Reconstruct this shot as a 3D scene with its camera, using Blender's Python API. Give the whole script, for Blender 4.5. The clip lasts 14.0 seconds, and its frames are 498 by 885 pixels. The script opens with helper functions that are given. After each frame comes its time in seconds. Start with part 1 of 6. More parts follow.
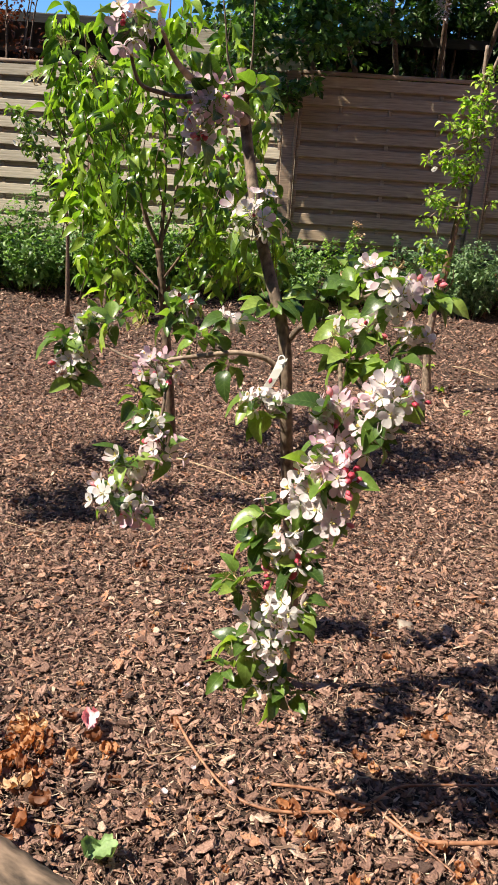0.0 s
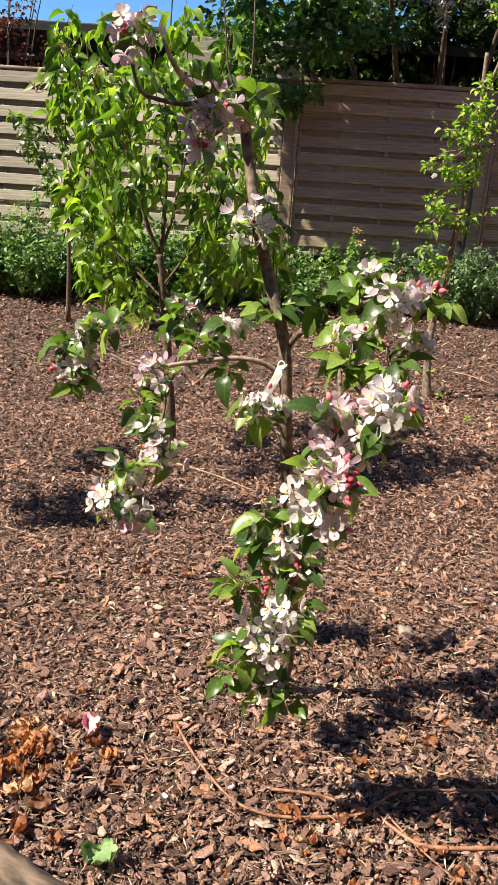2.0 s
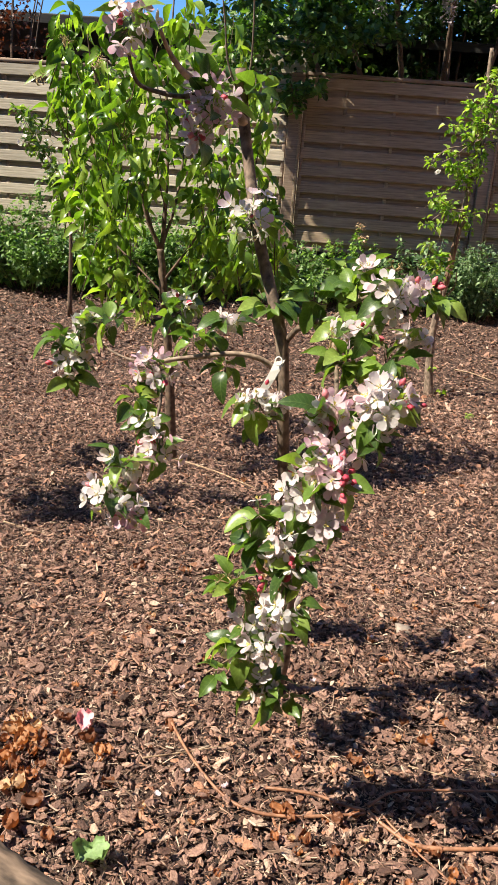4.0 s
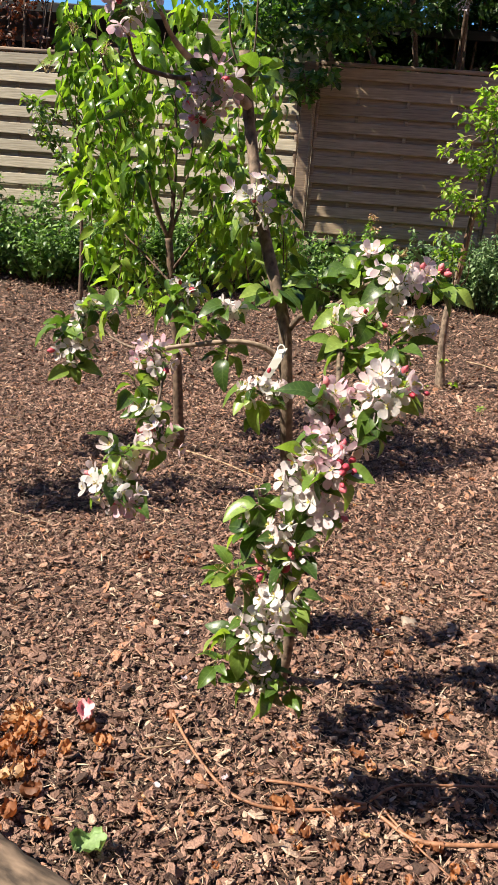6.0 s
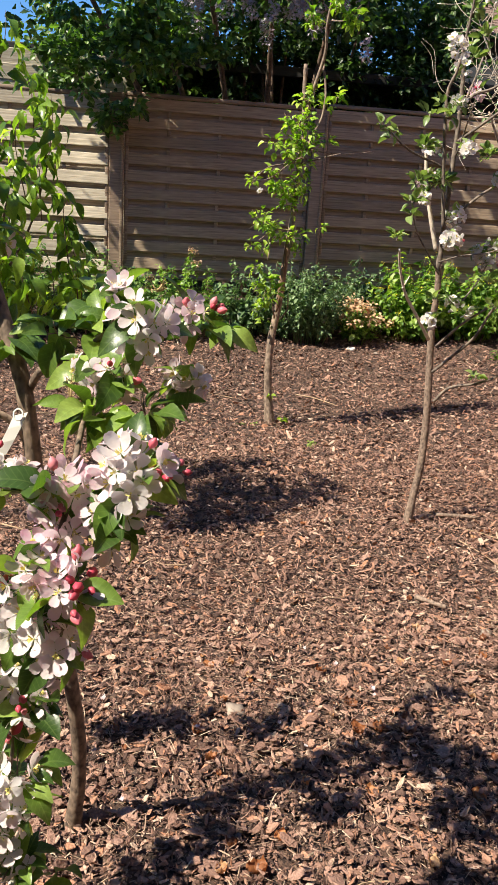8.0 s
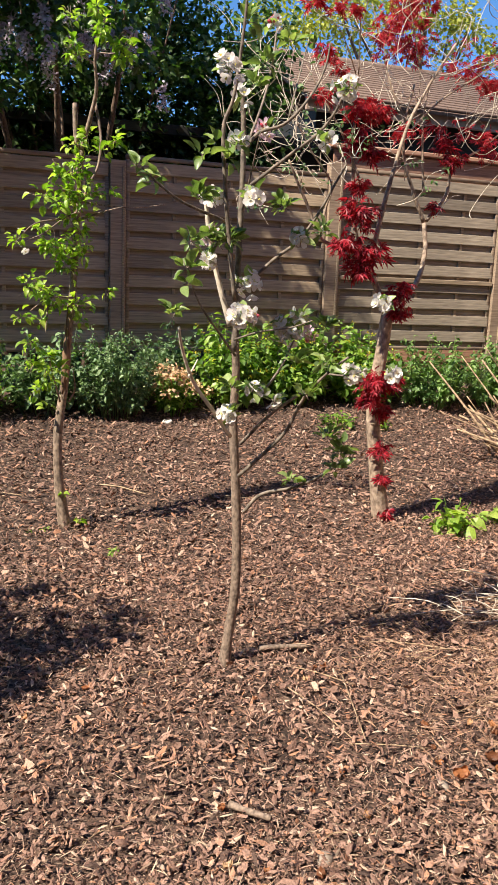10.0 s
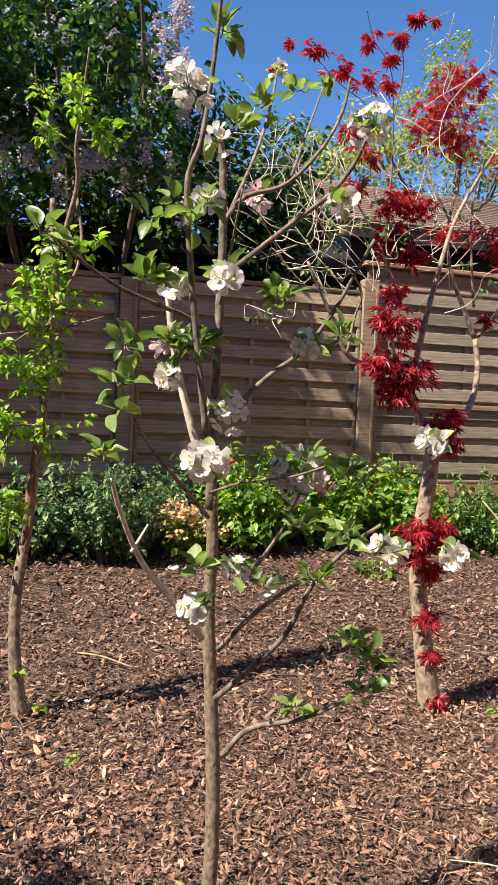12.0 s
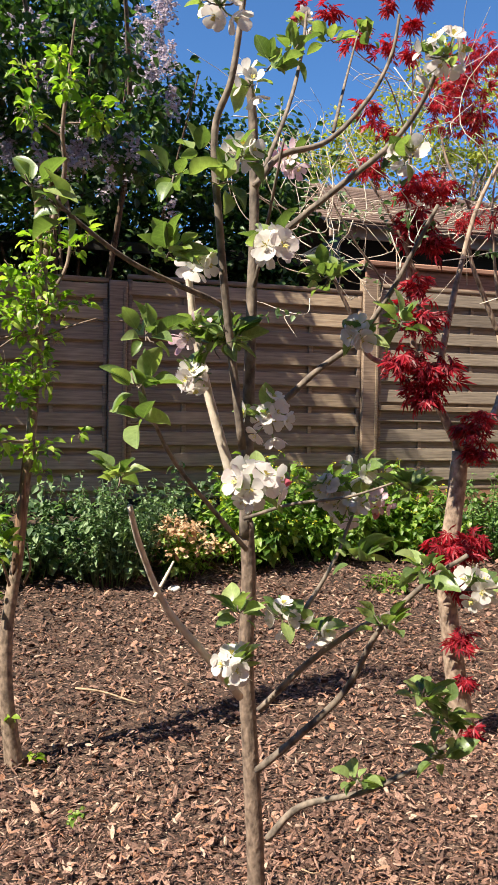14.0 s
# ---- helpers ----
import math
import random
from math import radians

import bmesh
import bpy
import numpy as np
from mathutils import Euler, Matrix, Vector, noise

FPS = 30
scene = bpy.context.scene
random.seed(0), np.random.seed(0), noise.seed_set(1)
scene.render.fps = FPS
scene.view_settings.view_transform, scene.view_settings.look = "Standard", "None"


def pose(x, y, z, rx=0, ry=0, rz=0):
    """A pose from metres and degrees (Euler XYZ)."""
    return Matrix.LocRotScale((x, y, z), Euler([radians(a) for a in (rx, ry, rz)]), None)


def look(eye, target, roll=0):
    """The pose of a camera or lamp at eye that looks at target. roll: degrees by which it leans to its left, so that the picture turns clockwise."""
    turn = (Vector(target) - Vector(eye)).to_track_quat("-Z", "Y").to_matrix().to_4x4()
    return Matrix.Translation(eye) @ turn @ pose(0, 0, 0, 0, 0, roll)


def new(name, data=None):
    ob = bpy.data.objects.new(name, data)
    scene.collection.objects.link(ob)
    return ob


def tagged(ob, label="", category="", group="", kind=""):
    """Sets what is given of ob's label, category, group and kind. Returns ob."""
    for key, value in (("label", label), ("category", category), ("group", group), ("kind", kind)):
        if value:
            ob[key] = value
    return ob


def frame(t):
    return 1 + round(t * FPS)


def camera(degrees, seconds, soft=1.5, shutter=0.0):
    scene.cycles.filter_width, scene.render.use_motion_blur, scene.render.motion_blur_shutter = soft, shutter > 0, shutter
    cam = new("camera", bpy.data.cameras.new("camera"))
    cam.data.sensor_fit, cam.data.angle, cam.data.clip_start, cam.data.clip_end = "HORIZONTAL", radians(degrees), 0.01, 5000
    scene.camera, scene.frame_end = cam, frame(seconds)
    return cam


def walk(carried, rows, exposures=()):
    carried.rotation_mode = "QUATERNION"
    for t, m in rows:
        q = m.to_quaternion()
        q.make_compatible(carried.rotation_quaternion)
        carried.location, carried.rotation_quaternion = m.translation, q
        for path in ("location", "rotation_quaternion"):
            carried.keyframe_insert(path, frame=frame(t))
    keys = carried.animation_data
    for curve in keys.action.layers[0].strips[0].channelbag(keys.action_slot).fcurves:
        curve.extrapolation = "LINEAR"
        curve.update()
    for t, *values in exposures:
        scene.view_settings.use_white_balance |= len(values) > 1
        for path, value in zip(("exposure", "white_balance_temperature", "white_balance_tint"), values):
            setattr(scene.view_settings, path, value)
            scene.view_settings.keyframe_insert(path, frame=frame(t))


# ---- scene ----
cam = camera(35.8, 14.0, soft=0.85)
PATH = [
    (0, (0.475, -0.354, 1.432), (0.408, 1.541, 0.794), 4.0),
    (0.5, (0.481, -0.354, 1.432), (0.41, 1.539, 0.791), 3.8),
    (1, (0.476, -0.355, 1.433), (0.397, 1.54, 0.797), 3.9),
    (1.5, (0.475, -0.36, 1.434), (0.396, 1.538, 0.807), 4.0),
    (2, (0.477, -0.361, 1.433), (0.407, 1.538, 0.809), 4.0),
    (2.5, (0.478, -0.358, 1.433), (0.418, 1.54, 0.803), 4.0),
    (3, (0.481, -0.351, 1.432), (0.42, 1.545, 0.799), 4.0),
    (5.5, (0.512, -0.337, 1.424), (0.406, 1.555, 0.786), 4.8),
    (6, (0.517, -0.323, 1.416), (0.409, 1.564, 0.762), 4.4),
    (6.5, (0.511, -0.293, 1.414), (0.423, 1.597, 0.766), 4.1),
    (7, (0.493, -0.243, 1.403), (0.427, 1.656, 0.779), 3.1),
    (7.5, (0.513, -0.144, 1.385), (0.563, 1.768, 0.799), 2.4),
    (7.7, (0.581, -0.072, 1.382), (0.707, 1.839, 0.808), 2.9),
    (7.8, (0.621, -0.026, 1.379), (0.792, 1.886, 0.815), 2.7),
    (7.9, (0.649, 0.023, 1.382), (0.872, 1.931, 0.825), 3.4),
    (8, (0.693, 0.062, 1.392), (0.963, 1.967, 0.847), 3.6),
    (8.1, (0.76, 0.075, 1.42), (1.054, 1.978, 0.879), 3.6),
    (8.5, (0.866, 0.22, 1.404), (1.335, 2.092, 0.878), 3.3),
    (9, (0.952, 0.432, 1.417), (1.583, 2.257, 0.894), 2.3),
    (9.2, (0.973, 0.539, 1.452), (1.641, 2.353, 0.937), 2.0),
    (11.3, (1.41, 1.336, 1.476), (2.017, 3.234, 1.307), 2.9),
    (11.5, (1.429, 1.44, 1.476), (2.046, 3.337, 1.325), 2.9),
    (12, (1.569, 1.715, 1.481), (2.125, 3.634, 1.394), 2.5),
    (12.5, (1.655, 1.883, 1.497), (2.142, 3.821, 1.449), 2.3),
    (13, (1.62, 1.924, 1.493), (2.123, 3.86, 1.475), 1.5),
    (13.5, (1.599, 1.977, 1.477), (2.137, 3.904, 1.468), 1.7),
    (14, (1.556, 2.067, 1.473), (2.147, 3.977, 1.41), 1.0),
]
walk(cam, [(t, look(e, g, r)) for t, e, g, r in PATH])


# ---- world, sun, exposure ----
world = bpy.data.worlds.new("world")
scene.world = world
world.use_nodes = True
wn = world.node_tree
wn.nodes.clear()
sky = wn.nodes.new("ShaderNodeTexSky")
sky.sky_type = "NISHITA"
sky.sun_disc = False
sky.sun_elevation = radians(49.6)
sky.sun_rotation = radians(-109.8)
sky.altitude = 300
sky.air_density = 1.0
sky.dust_density = 0.0
sky.ozone_density = 4.0
bg = wn.nodes.new("ShaderNodeBackground")
bg.inputs["Strength"].default_value = 0.062
wo = wn.nodes.new("ShaderNodeOutputWorld")
tint = wn.nodes.new("ShaderNodeMix")
tint.data_type, tint.blend_type = "RGBA", "MULTIPLY"
tint.inputs["Factor"].default_value = 1.0
tint.inputs[7].default_value = (0.7, 1.03, 1.42, 1)
wn.links.new(sky.outputs["Color"], tint.inputs[6])
wn.links.new(tint.outputs[2], bg.inputs["Color"])
wn.links.new(bg.outputs["Background"], wo.inputs["Surface"])

sun = new("sun", bpy.data.lights.new("sun", "SUN"))
sun.data.energy = 5.0
sun.data.angle = radians(0.53)
sun.data.color = (1.0, 0.915, 0.81)
sun.matrix_world = look((0, 0, 0), (1.0, 0.36, -1.25))
scene.view_settings.exposure = 1.16
scene.view_settings.use_white_balance = True
scene.view_settings.white_balance_temperature = 6850
scene.view_settings.white_balance_tint = 3


# ---- materials ----
def material(name):
    m = bpy.data.materials.new(name)
    m.use_nodes = True
    t = m.node_tree
    return m, t, t.nodes["Principled BSDF"]


def ramp(t, fac, stops):
    r = t.nodes.new("ShaderNodeValToRGB")
    while len(r.color_ramp.elements) < len(stops):
        r.color_ramp.elements.new(0.5)
    for e, (p, c) in zip(r.color_ramp.elements, stops):
        e.position, e.color = p, (*c, 1)
    t.links.new(fac, r.inputs["Fac"])
    return r.outputs["Color"]


def noise_tex(t, scale, detail=4.0, stretch=None, space="Object"):
    c = t.nodes.new("ShaderNodeTexCoord")
    n = t.nodes.new("ShaderNodeTexNoise")
    n.inputs["Scale"].default_value = scale
    n.inputs["Detail"].default_value = detail
    if stretch:
        mp = t.nodes.new("ShaderNodeMapping")
        mp.inputs["Scale"].default_value = stretch
        t.links.new(c.outputs[space], mp.inputs["Vector"])
        t.links.new(mp.outputs["Vector"], n.inputs["Vector"])
    else:
        t.links.new(c.outputs[space], n.inputs["Vector"])
    return n.outputs["Fac"]


def mixed(t, mode, fac, a, b):
    n = t.nodes.new("ShaderNodeMix")
    n.data_type, n.blend_type = "RGBA", mode
    if isinstance(fac, float):
        n.inputs["Factor"].default_value = fac
    else:
        t.links.new(fac, n.inputs["Factor"])
    for key, v in ((6, a), (7, b)):
        if isinstance(v, tuple):
            n.inputs[key].default_value = (*v, 1)
        else:
            t.links.new(v, n.inputs[key])
    return n.outputs[2]


def bump(t, bsdf, height, strength, distance):
    b = t.nodes.new("ShaderNodeBump")
    b.inputs["Strength"].default_value = strength
    b.inputs["Distance"].default_value = distance
    t.links.new(height, b.inputs["Height"])
    t.links.new(b.outputs["Normal"], bsdf.inputs["Normal"])


def island(t):
    return t.nodes.new("ShaderNodeNewGeometry").outputs["Random Per Island"]


def by_object(t):
    return t.nodes.new("ShaderNodeObjectInfo").outputs["Random"]


def number(t, op, a, b=0.0):
    n = t.nodes.new("ShaderNodeMath")
    n.operation = op
    for key, v in ((0, a), (1, b)):
        if isinstance(v, float):
            n.inputs[key].default_value = v
        else:
            t.links.new(v, n.inputs[key])
    return n.outputs[0]


def petal_mat(name, white, pink, amount):
    """Thin petal, whiter at the heart and flushed pink in streaks towards the rim."""
    m, t, b = material(name)
    c = t.nodes.new("ShaderNodeTexCoord")
    far = t.nodes.new("ShaderNodeVectorMath")
    far.operation = "LENGTH"
    t.links.new(c.outputs["Object"], far.inputs[0])
    rim = number(t, "MULTIPLY", far.outputs["Value"], 38.0)
    streak = noise_tex(t, 150.0, 3)
    one = by_object(t)
    flush = number(t, "MULTIPLY", number(t, "MULTIPLY", rim, streak), number(t, "MULTIPLY", one, amount))
    clamp = number(t, "MINIMUM", flush, 0.9)
    col = mixed(t, "MIX", clamp, white, pink)
    t.links.new(col, b.inputs["Base Color"])
    b.inputs["Roughness"].default_value = 0.55
    bump(t, b, streak, 0.5, 0.003)
    tr = t.nodes.new("ShaderNodeBsdfTranslucent")
    t.links.new(col, tr.inputs["Color"])
    mx = t.nodes.new("ShaderNodeMixShader")
    mx.inputs["Fac"].default_value = 0.47
    t.links.new(b.outputs["BSDF"], mx.inputs[1])
    t.links.new(tr.outputs["BSDF"], mx.inputs[2])
    t.links.new(mx.outputs["Shader"], t.nodes["Material Output"].inputs["Surface"])
    return m


def leafy(name, stops, through_col, gloss=0.45, share=0.35, source="object", vary=120.0, veins=False):
    """Leaf or petal: glossy face with light passing through it."""
    m, t, b = material(name)
    rnd = by_object(t) if source == "object" else island(t)
    col = ramp(t, rnd, stops)
    n = noise_tex(t, vary, 3)
    if veins:
        c = t.nodes.new("ShaderNodeTexCoord")
        sep = t.nodes.new("ShaderNodeSeparateXYZ")
        t.links.new(c.outputs["Object"], sep.inputs[0])
        side = number(t, "ABSOLUTE", sep.outputs["Y"])
        rib = number(t, "LESS_THAN", side, 0.0009)
        ribs = number(t, "SINE", number(t, "MULTIPLY", number(t, "SUBTRACT", sep.outputs["X"], number(t, "MULTIPLY", side, 0.7)), 900.0))
        pale = number(t, "MAXIMUM", number(t, "MULTIPLY", number(t, "GREATER_THAN", ribs, 0.86), 0.45), rib)
        col = mixed(t, "MIX", number(t, "MULTIPLY", pale, 0.5), col, mixed(t, "ADD", 1.0, col, (0.09, 0.11, 0.05)))
    col = mixed(t, "MULTIPLY", 0.55, col, ramp(t, n, [(0.3, (0.62, 0.62, 0.62)), (0.7, (1.15, 1.15, 1.15))]))
    t.links.new(col, b.inputs["Base Color"])
    b.inputs["Roughness"].default_value = gloss
    bump(t, b, n, 0.25, 0.002)
    tr = t.nodes.new("ShaderNodeBsdfTranslucent")
    t.links.new(mixed(t, "MULTIPLY", 1.0, col, through_col), tr.inputs["Color"])
    mx = t.nodes.new("ShaderNodeMixShader")
    mx.inputs["Fac"].default_value = share
    t.links.new(b.outputs["BSDF"], mx.inputs[1])
    t.links.new(tr.outputs["BSDF"], mx.inputs[2])
    t.links.new(mx.outputs["Shader"], t.nodes["Material Output"].inputs["Surface"])
    return m


def barky(name, dark, light, scale=30.0, rough=0.8, stretch=(1, 1, 0.7)):
    m, t, b = material(name)
    n = noise_tex(t, scale, 6, stretch)
    big = noise_tex(t, 5.0, 3)
    col = ramp(t, n, [(0.32, dark), (0.68, light)])
    col = mixed(t, "MULTIPLY", 0.6, col, ramp(t, big, [(0.3, (0.6, 0.58, 0.55)), (0.7, (1.2, 1.18, 1.12))]))
    t.links.new(col, b.inputs["Base Color"])
    b.inputs["Roughness"].default_value = rough
    bump(t, b, n, 0.6, 0.006)
    return m


def timber(name, dark, light, source="object", rough=0.75):
    """Weathered board, grain along x."""
    m, t, b = material(name)
    grain = noise_tex(t, 14.0, 7, (0.35, 6, 6))
    blot = noise_tex(t, 2.2, 3)
    col = ramp(t, grain, [(0.28, dark), (0.72, light)])
    col = mixed(t, "MULTIPLY", 0.7, col, ramp(t, blot, [(0.3, (0.6, 0.58, 0.56)), (0.72, (1.2, 1.18, 1.15))]))
    rnd = by_object(t) if source == "object" else island(t)
    col = mixed(t, "MULTIPLY", 0.8, col, ramp(t, rnd, [(0.0, (0.7, 0.68, 0.66)), (1.0, (1.2, 1.17, 1.12))]))
    t.links.new(col, b.inputs["Base Color"])
    b.inputs["Roughness"].default_value = rough
    bump(t, b, grain, 0.5, 0.004)
    return m


def earth_mat():
    """Fine crumbled bark: small flaky cells over soil."""
    m, t, b = material("mulch_bed")
    n = noise_tex(t, 55.0, 8)
    fine = noise_tex(t, 240.0, 6)
    big = noise_tex(t, 1.1, 3)
    cells = t.nodes.new("ShaderNodeTexVoronoi")
    cells.inputs["Scale"].default_value = 48.0
    co = t.nodes.new("ShaderNodeTexCoord")
    warp = t.nodes.new("ShaderNodeVectorMath")
    warp.operation = "MULTIPLY_ADD"
    nz = t.nodes.new("ShaderNodeTexNoise")
    nz.inputs["Scale"].default_value = 25.0
    t.links.new(co.outputs["Object"], nz.inputs["Vector"])
    t.links.new(nz.outputs["Color"], warp.inputs[0])
    warp.inputs[1].default_value = (0.035, 0.035, 0.035)
    t.links.new(co.outputs["Object"], warp.inputs[2])
    t.links.new(warp.outputs["Vector"], cells.inputs["Vector"])
    sep = t.nodes.new("ShaderNodeSeparateColor")
    t.links.new(cells.outputs["Color"], sep.inputs["Color"])
    # These dark cell colours also hold the shade in gaps between chips.
    col = ramp(t, sep.outputs["Red"], [(0.0, (0.026, 0.014, 0.01)), (0.5, (0.09, 0.05, 0.037)), (0.85, (0.17, 0.102, 0.078)), (1.0, (0.25, 0.17, 0.13))])
    col = mixed(t, "MULTIPLY", 0.8, col, ramp(t, n, [(0.32, (0.35, 0.32, 0.3)), (0.66, (1.2, 1.18, 1.15))]))
    col = mixed(t, "MULTIPLY", 0.6, col, ramp(t, fine, [(0.3, (0.55, 0.53, 0.5)), (0.7, (1.2, 1.18, 1.15))]))
    col = mixed(t, "MULTIPLY", 0.5, col, ramp(t, big, [(0.35, (0.7, 0.66, 0.63)), (0.65, (1.15, 1.12, 1.1))]))
    t.links.new(col, b.inputs["Base Color"])
    b.inputs["Roughness"].default_value = 0.95
    bump(t, b, mixed(t, "MULTIPLY", 0.6, n, sep.outputs["Red"]), 1.0, 0.03)
    return m


def chip_mat(name, source):
    m, t, b = material(name)
    rnd = island(t) if source == "island" else by_object(t)
    col = ramp(t, rnd, [(0.0, (0.052, 0.027, 0.02)), (0.22, (0.145, 0.077, 0.058)), (0.5, (0.25, 0.141, 0.108)),
                        (0.74, (0.355, 0.214, 0.168)), (0.84, (0.375, 0.178, 0.104)), (0.94, (0.45, 0.305, 0.24)), (1.0, (0.54, 0.4, 0.315))])
    n = noise_tex(t, 160.0, 5, (1, 1, 1))
    col = mixed(t, "MULTIPLY", 0.7, col, ramp(t, n, [(0.3, (0.45, 0.42, 0.4)), (0.68, (1.28, 1.25, 1.22))]))
    big = noise_tex(t, 0.9, 3)
    col = mixed(t, "MULTIPLY", 0.55, col, ramp(t, big, [(0.35, (0.8, 0.74, 0.7)), (0.65, (1.1, 1.08, 1.06))]))
    t.links.new(col, b.inputs["Base Color"])
    b.inputs["Roughness"].default_value = 0.72
    bump(t, b, n, 0.9, 0.006)
    return m


def plain(name, a, c, scale=20.0, rough=0.7, strength=0.3):
    m, t, b = material(name)
    n = noise_tex(t, scale, 5)
    t.links.new(ramp(t, n, [(0.3, a), (0.7, c)]), b.inputs["Base Color"])
    b.inputs["Roughness"].default_value = rough
    bump(t, b, n, strength, 0.005)
    return m


M_EARTH = earth_mat()
M_CHIP = chip_mat("bark_chip", "island")
M_FIBRE = leafy("bark_fibre", [(0.0, (0.14, 0.08, 0.055)), (0.6, (0.34, 0.22, 0.16)), (1.0, (0.6, 0.47, 0.34))], (1.0, 0.9, 0.8), 0.8, 0.05, "island")
M_CHIP_ONE = chip_mat("bark_chip_single", "object")
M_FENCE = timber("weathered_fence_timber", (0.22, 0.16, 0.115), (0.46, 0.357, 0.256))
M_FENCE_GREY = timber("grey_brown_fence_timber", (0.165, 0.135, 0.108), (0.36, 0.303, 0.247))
# Sunlight on the left panels is put into this paler timber colour.
M_FENCE_PALE = timber("sunlit_fence_timber", (0.36, 0.31, 0.24), (0.72, 0.65, 0.53))
M_POST = timber("post_timber", (0.18, 0.125, 0.092), (0.42, 0.315, 0.24))
M_APPLE_BARK = barky("apple_bark", (0.055, 0.038, 0.029), (0.25, 0.178, 0.135), 70)
M_PEAR_BARK = barky("pear_bark", (0.06, 0.04, 0.03), (0.2, 0.13, 0.095), 60)
M_PALE_BARK = barky("pale_bark", (0.1, 0.068, 0.054), (0.31, 0.222, 0.175), 90)
M_BARE_TWIG = barky("bare_pale_twig", (0.52, 0.43, 0.36), (0.76, 0.66, 0.56), 50)
M_GREY_TWIG = barky("grey_branch_bark", (0.08, 0.062, 0.052), (0.28, 0.22, 0.18), 60)
M_NEEDLE = barky("dry_needle", (0.2, 0.1, 0.065), (0.5, 0.32, 0.22), 40)
M_MAPLE_BARK = barky("maple_bark", (0.17, 0.115, 0.085), (0.5, 0.375, 0.295), 45)
M_GREY_BARK = barky("grey_brown_bark", (0.11, 0.076, 0.058), (0.36, 0.265, 0.205), 60)
M_SPLIT_BARK = barky("split_red_bark", (0.05, 0.022, 0.014), (0.34, 0.2, 0.125), 55, 0.85, (1, 1, 0.1))
M_COPPER = leafy("copper_leaf", [(0.0, (0.05, 0.02, 0.012)), (1.0, (0.16, 0.06, 0.03))], (1.5, 0.9, 0.6), 0.5, 0.3, "island")
M_TWIG = barky("dry_stick", (0.2, 0.12, 0.075), (0.5, 0.36, 0.24), 40)
M_REDTWIG = barky("red_brown_stick", (0.16, 0.065, 0.035), (0.4, 0.2, 0.12), 40, 0.5)
M_APPLE_LEAF = leafy("apple_leaf", [(0.0, (0.04, 0.08, 0.018)), (0.45, (0.1, 0.175, 0.034)), (0.8, (0.2, 0.3, 0.06)), (1.0, (0.32, 0.42, 0.1))], (1.5, 1.65, 0.6), 0.34, 0.4, veins=True)
M_BRIGHT_APPLE_LEAF = leafy("bright_apple_leaf", [(0.0, (0.085, 0.135, 0.045)), (0.5, (0.18, 0.255, 0.08)), (1.0, (0.34, 0.41, 0.16))], (1.5, 1.65, 0.75), 0.36, 0.38, veins=True)
M_PEAR_LEAF = leafy("pear_leaf", [(0.0, (0.042, 0.09, 0.016)), (0.4, (0.135, 0.238, 0.036)), (0.75, (0.265, 0.385, 0.065)), (1.0, (0.36, 0.47, 0.1))], (1.6, 1.75, 0.55), 0.28, 0.48, "object", veins=True)
M_PEAR_LEAF_FAR = leafy("pear_leaf_massed", [(0.0, (0.042, 0.09, 0.016)), (0.4, (0.135, 0.238, 0.036)), (0.75, (0.265, 0.385, 0.065)), (1.0, (0.36, 0.47, 0.1))], (1.6, 1.75, 0.55), 0.28, 0.48, "island")
M_LIME_LEAF = leafy("lime_leaf", [(0.0, (0.12, 0.235, 0.03)), (0.6, (0.29, 0.42, 0.06)), (1.0, (0.47, 0.57, 0.12))], (1.5, 1.7, 0.6), 0.4, 0.46)
M_LIME_ISLAND = leafy("lime_weed_leaf", [(0.0, (0.13, 0.23, 0.03)), (0.6, (0.26, 0.38, 0.06)), (1.0, (0.42, 0.5, 0.12))], (1.5, 1.7, 0.6), 0.4, 0.42, "island")
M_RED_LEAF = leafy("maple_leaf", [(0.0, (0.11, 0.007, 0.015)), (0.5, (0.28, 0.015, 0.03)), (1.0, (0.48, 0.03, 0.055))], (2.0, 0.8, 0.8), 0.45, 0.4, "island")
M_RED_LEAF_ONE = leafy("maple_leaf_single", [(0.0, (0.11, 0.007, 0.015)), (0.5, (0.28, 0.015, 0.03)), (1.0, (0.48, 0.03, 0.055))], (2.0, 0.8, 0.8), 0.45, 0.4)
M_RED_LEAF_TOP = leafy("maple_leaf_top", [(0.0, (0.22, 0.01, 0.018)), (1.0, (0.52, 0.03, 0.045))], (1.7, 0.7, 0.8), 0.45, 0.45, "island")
M_SHRUB = leafy("bed_leaf", [(0.0, (0.045, 0.095, 0.027)), (0.5, (0.14, 0.24, 0.07)), (1.0, (0.31, 0.43, 0.15))], (1.4, 1.7, 0.7), 0.46, 0.38, "island")
M_SHRUB_DARK = leafy("bed_leaf_grey_green", [(0.0, (0.035, 0.075, 0.03)), (0.5, (0.13, 0.21, 0.09)), (1.0, (0.3, 0.4, 0.2))], (1.3, 1.6, 0.8), 0.5, 0.32, "island")
M_SHRUB_BRIGHT = leafy("bed_leaf_bright", [(0.0, (0.05, 0.115, 0.02)), (0.5, (0.17, 0.285, 0.045)), (1.0, (0.36, 0.47, 0.11))], (1.4, 1.7, 0.6), 0.42, 0.42, "island")
M_LILAC_LEAF = leafy("lilac_leaf", [(0.0, (0.022, 0.045, 0.015)), (0.6, (0.058, 0.11, 0.03)), (1.0, (0.13, 0.205, 0.058))], (1.4, 1.8, 0.7), 0.45, 0.36, "island")
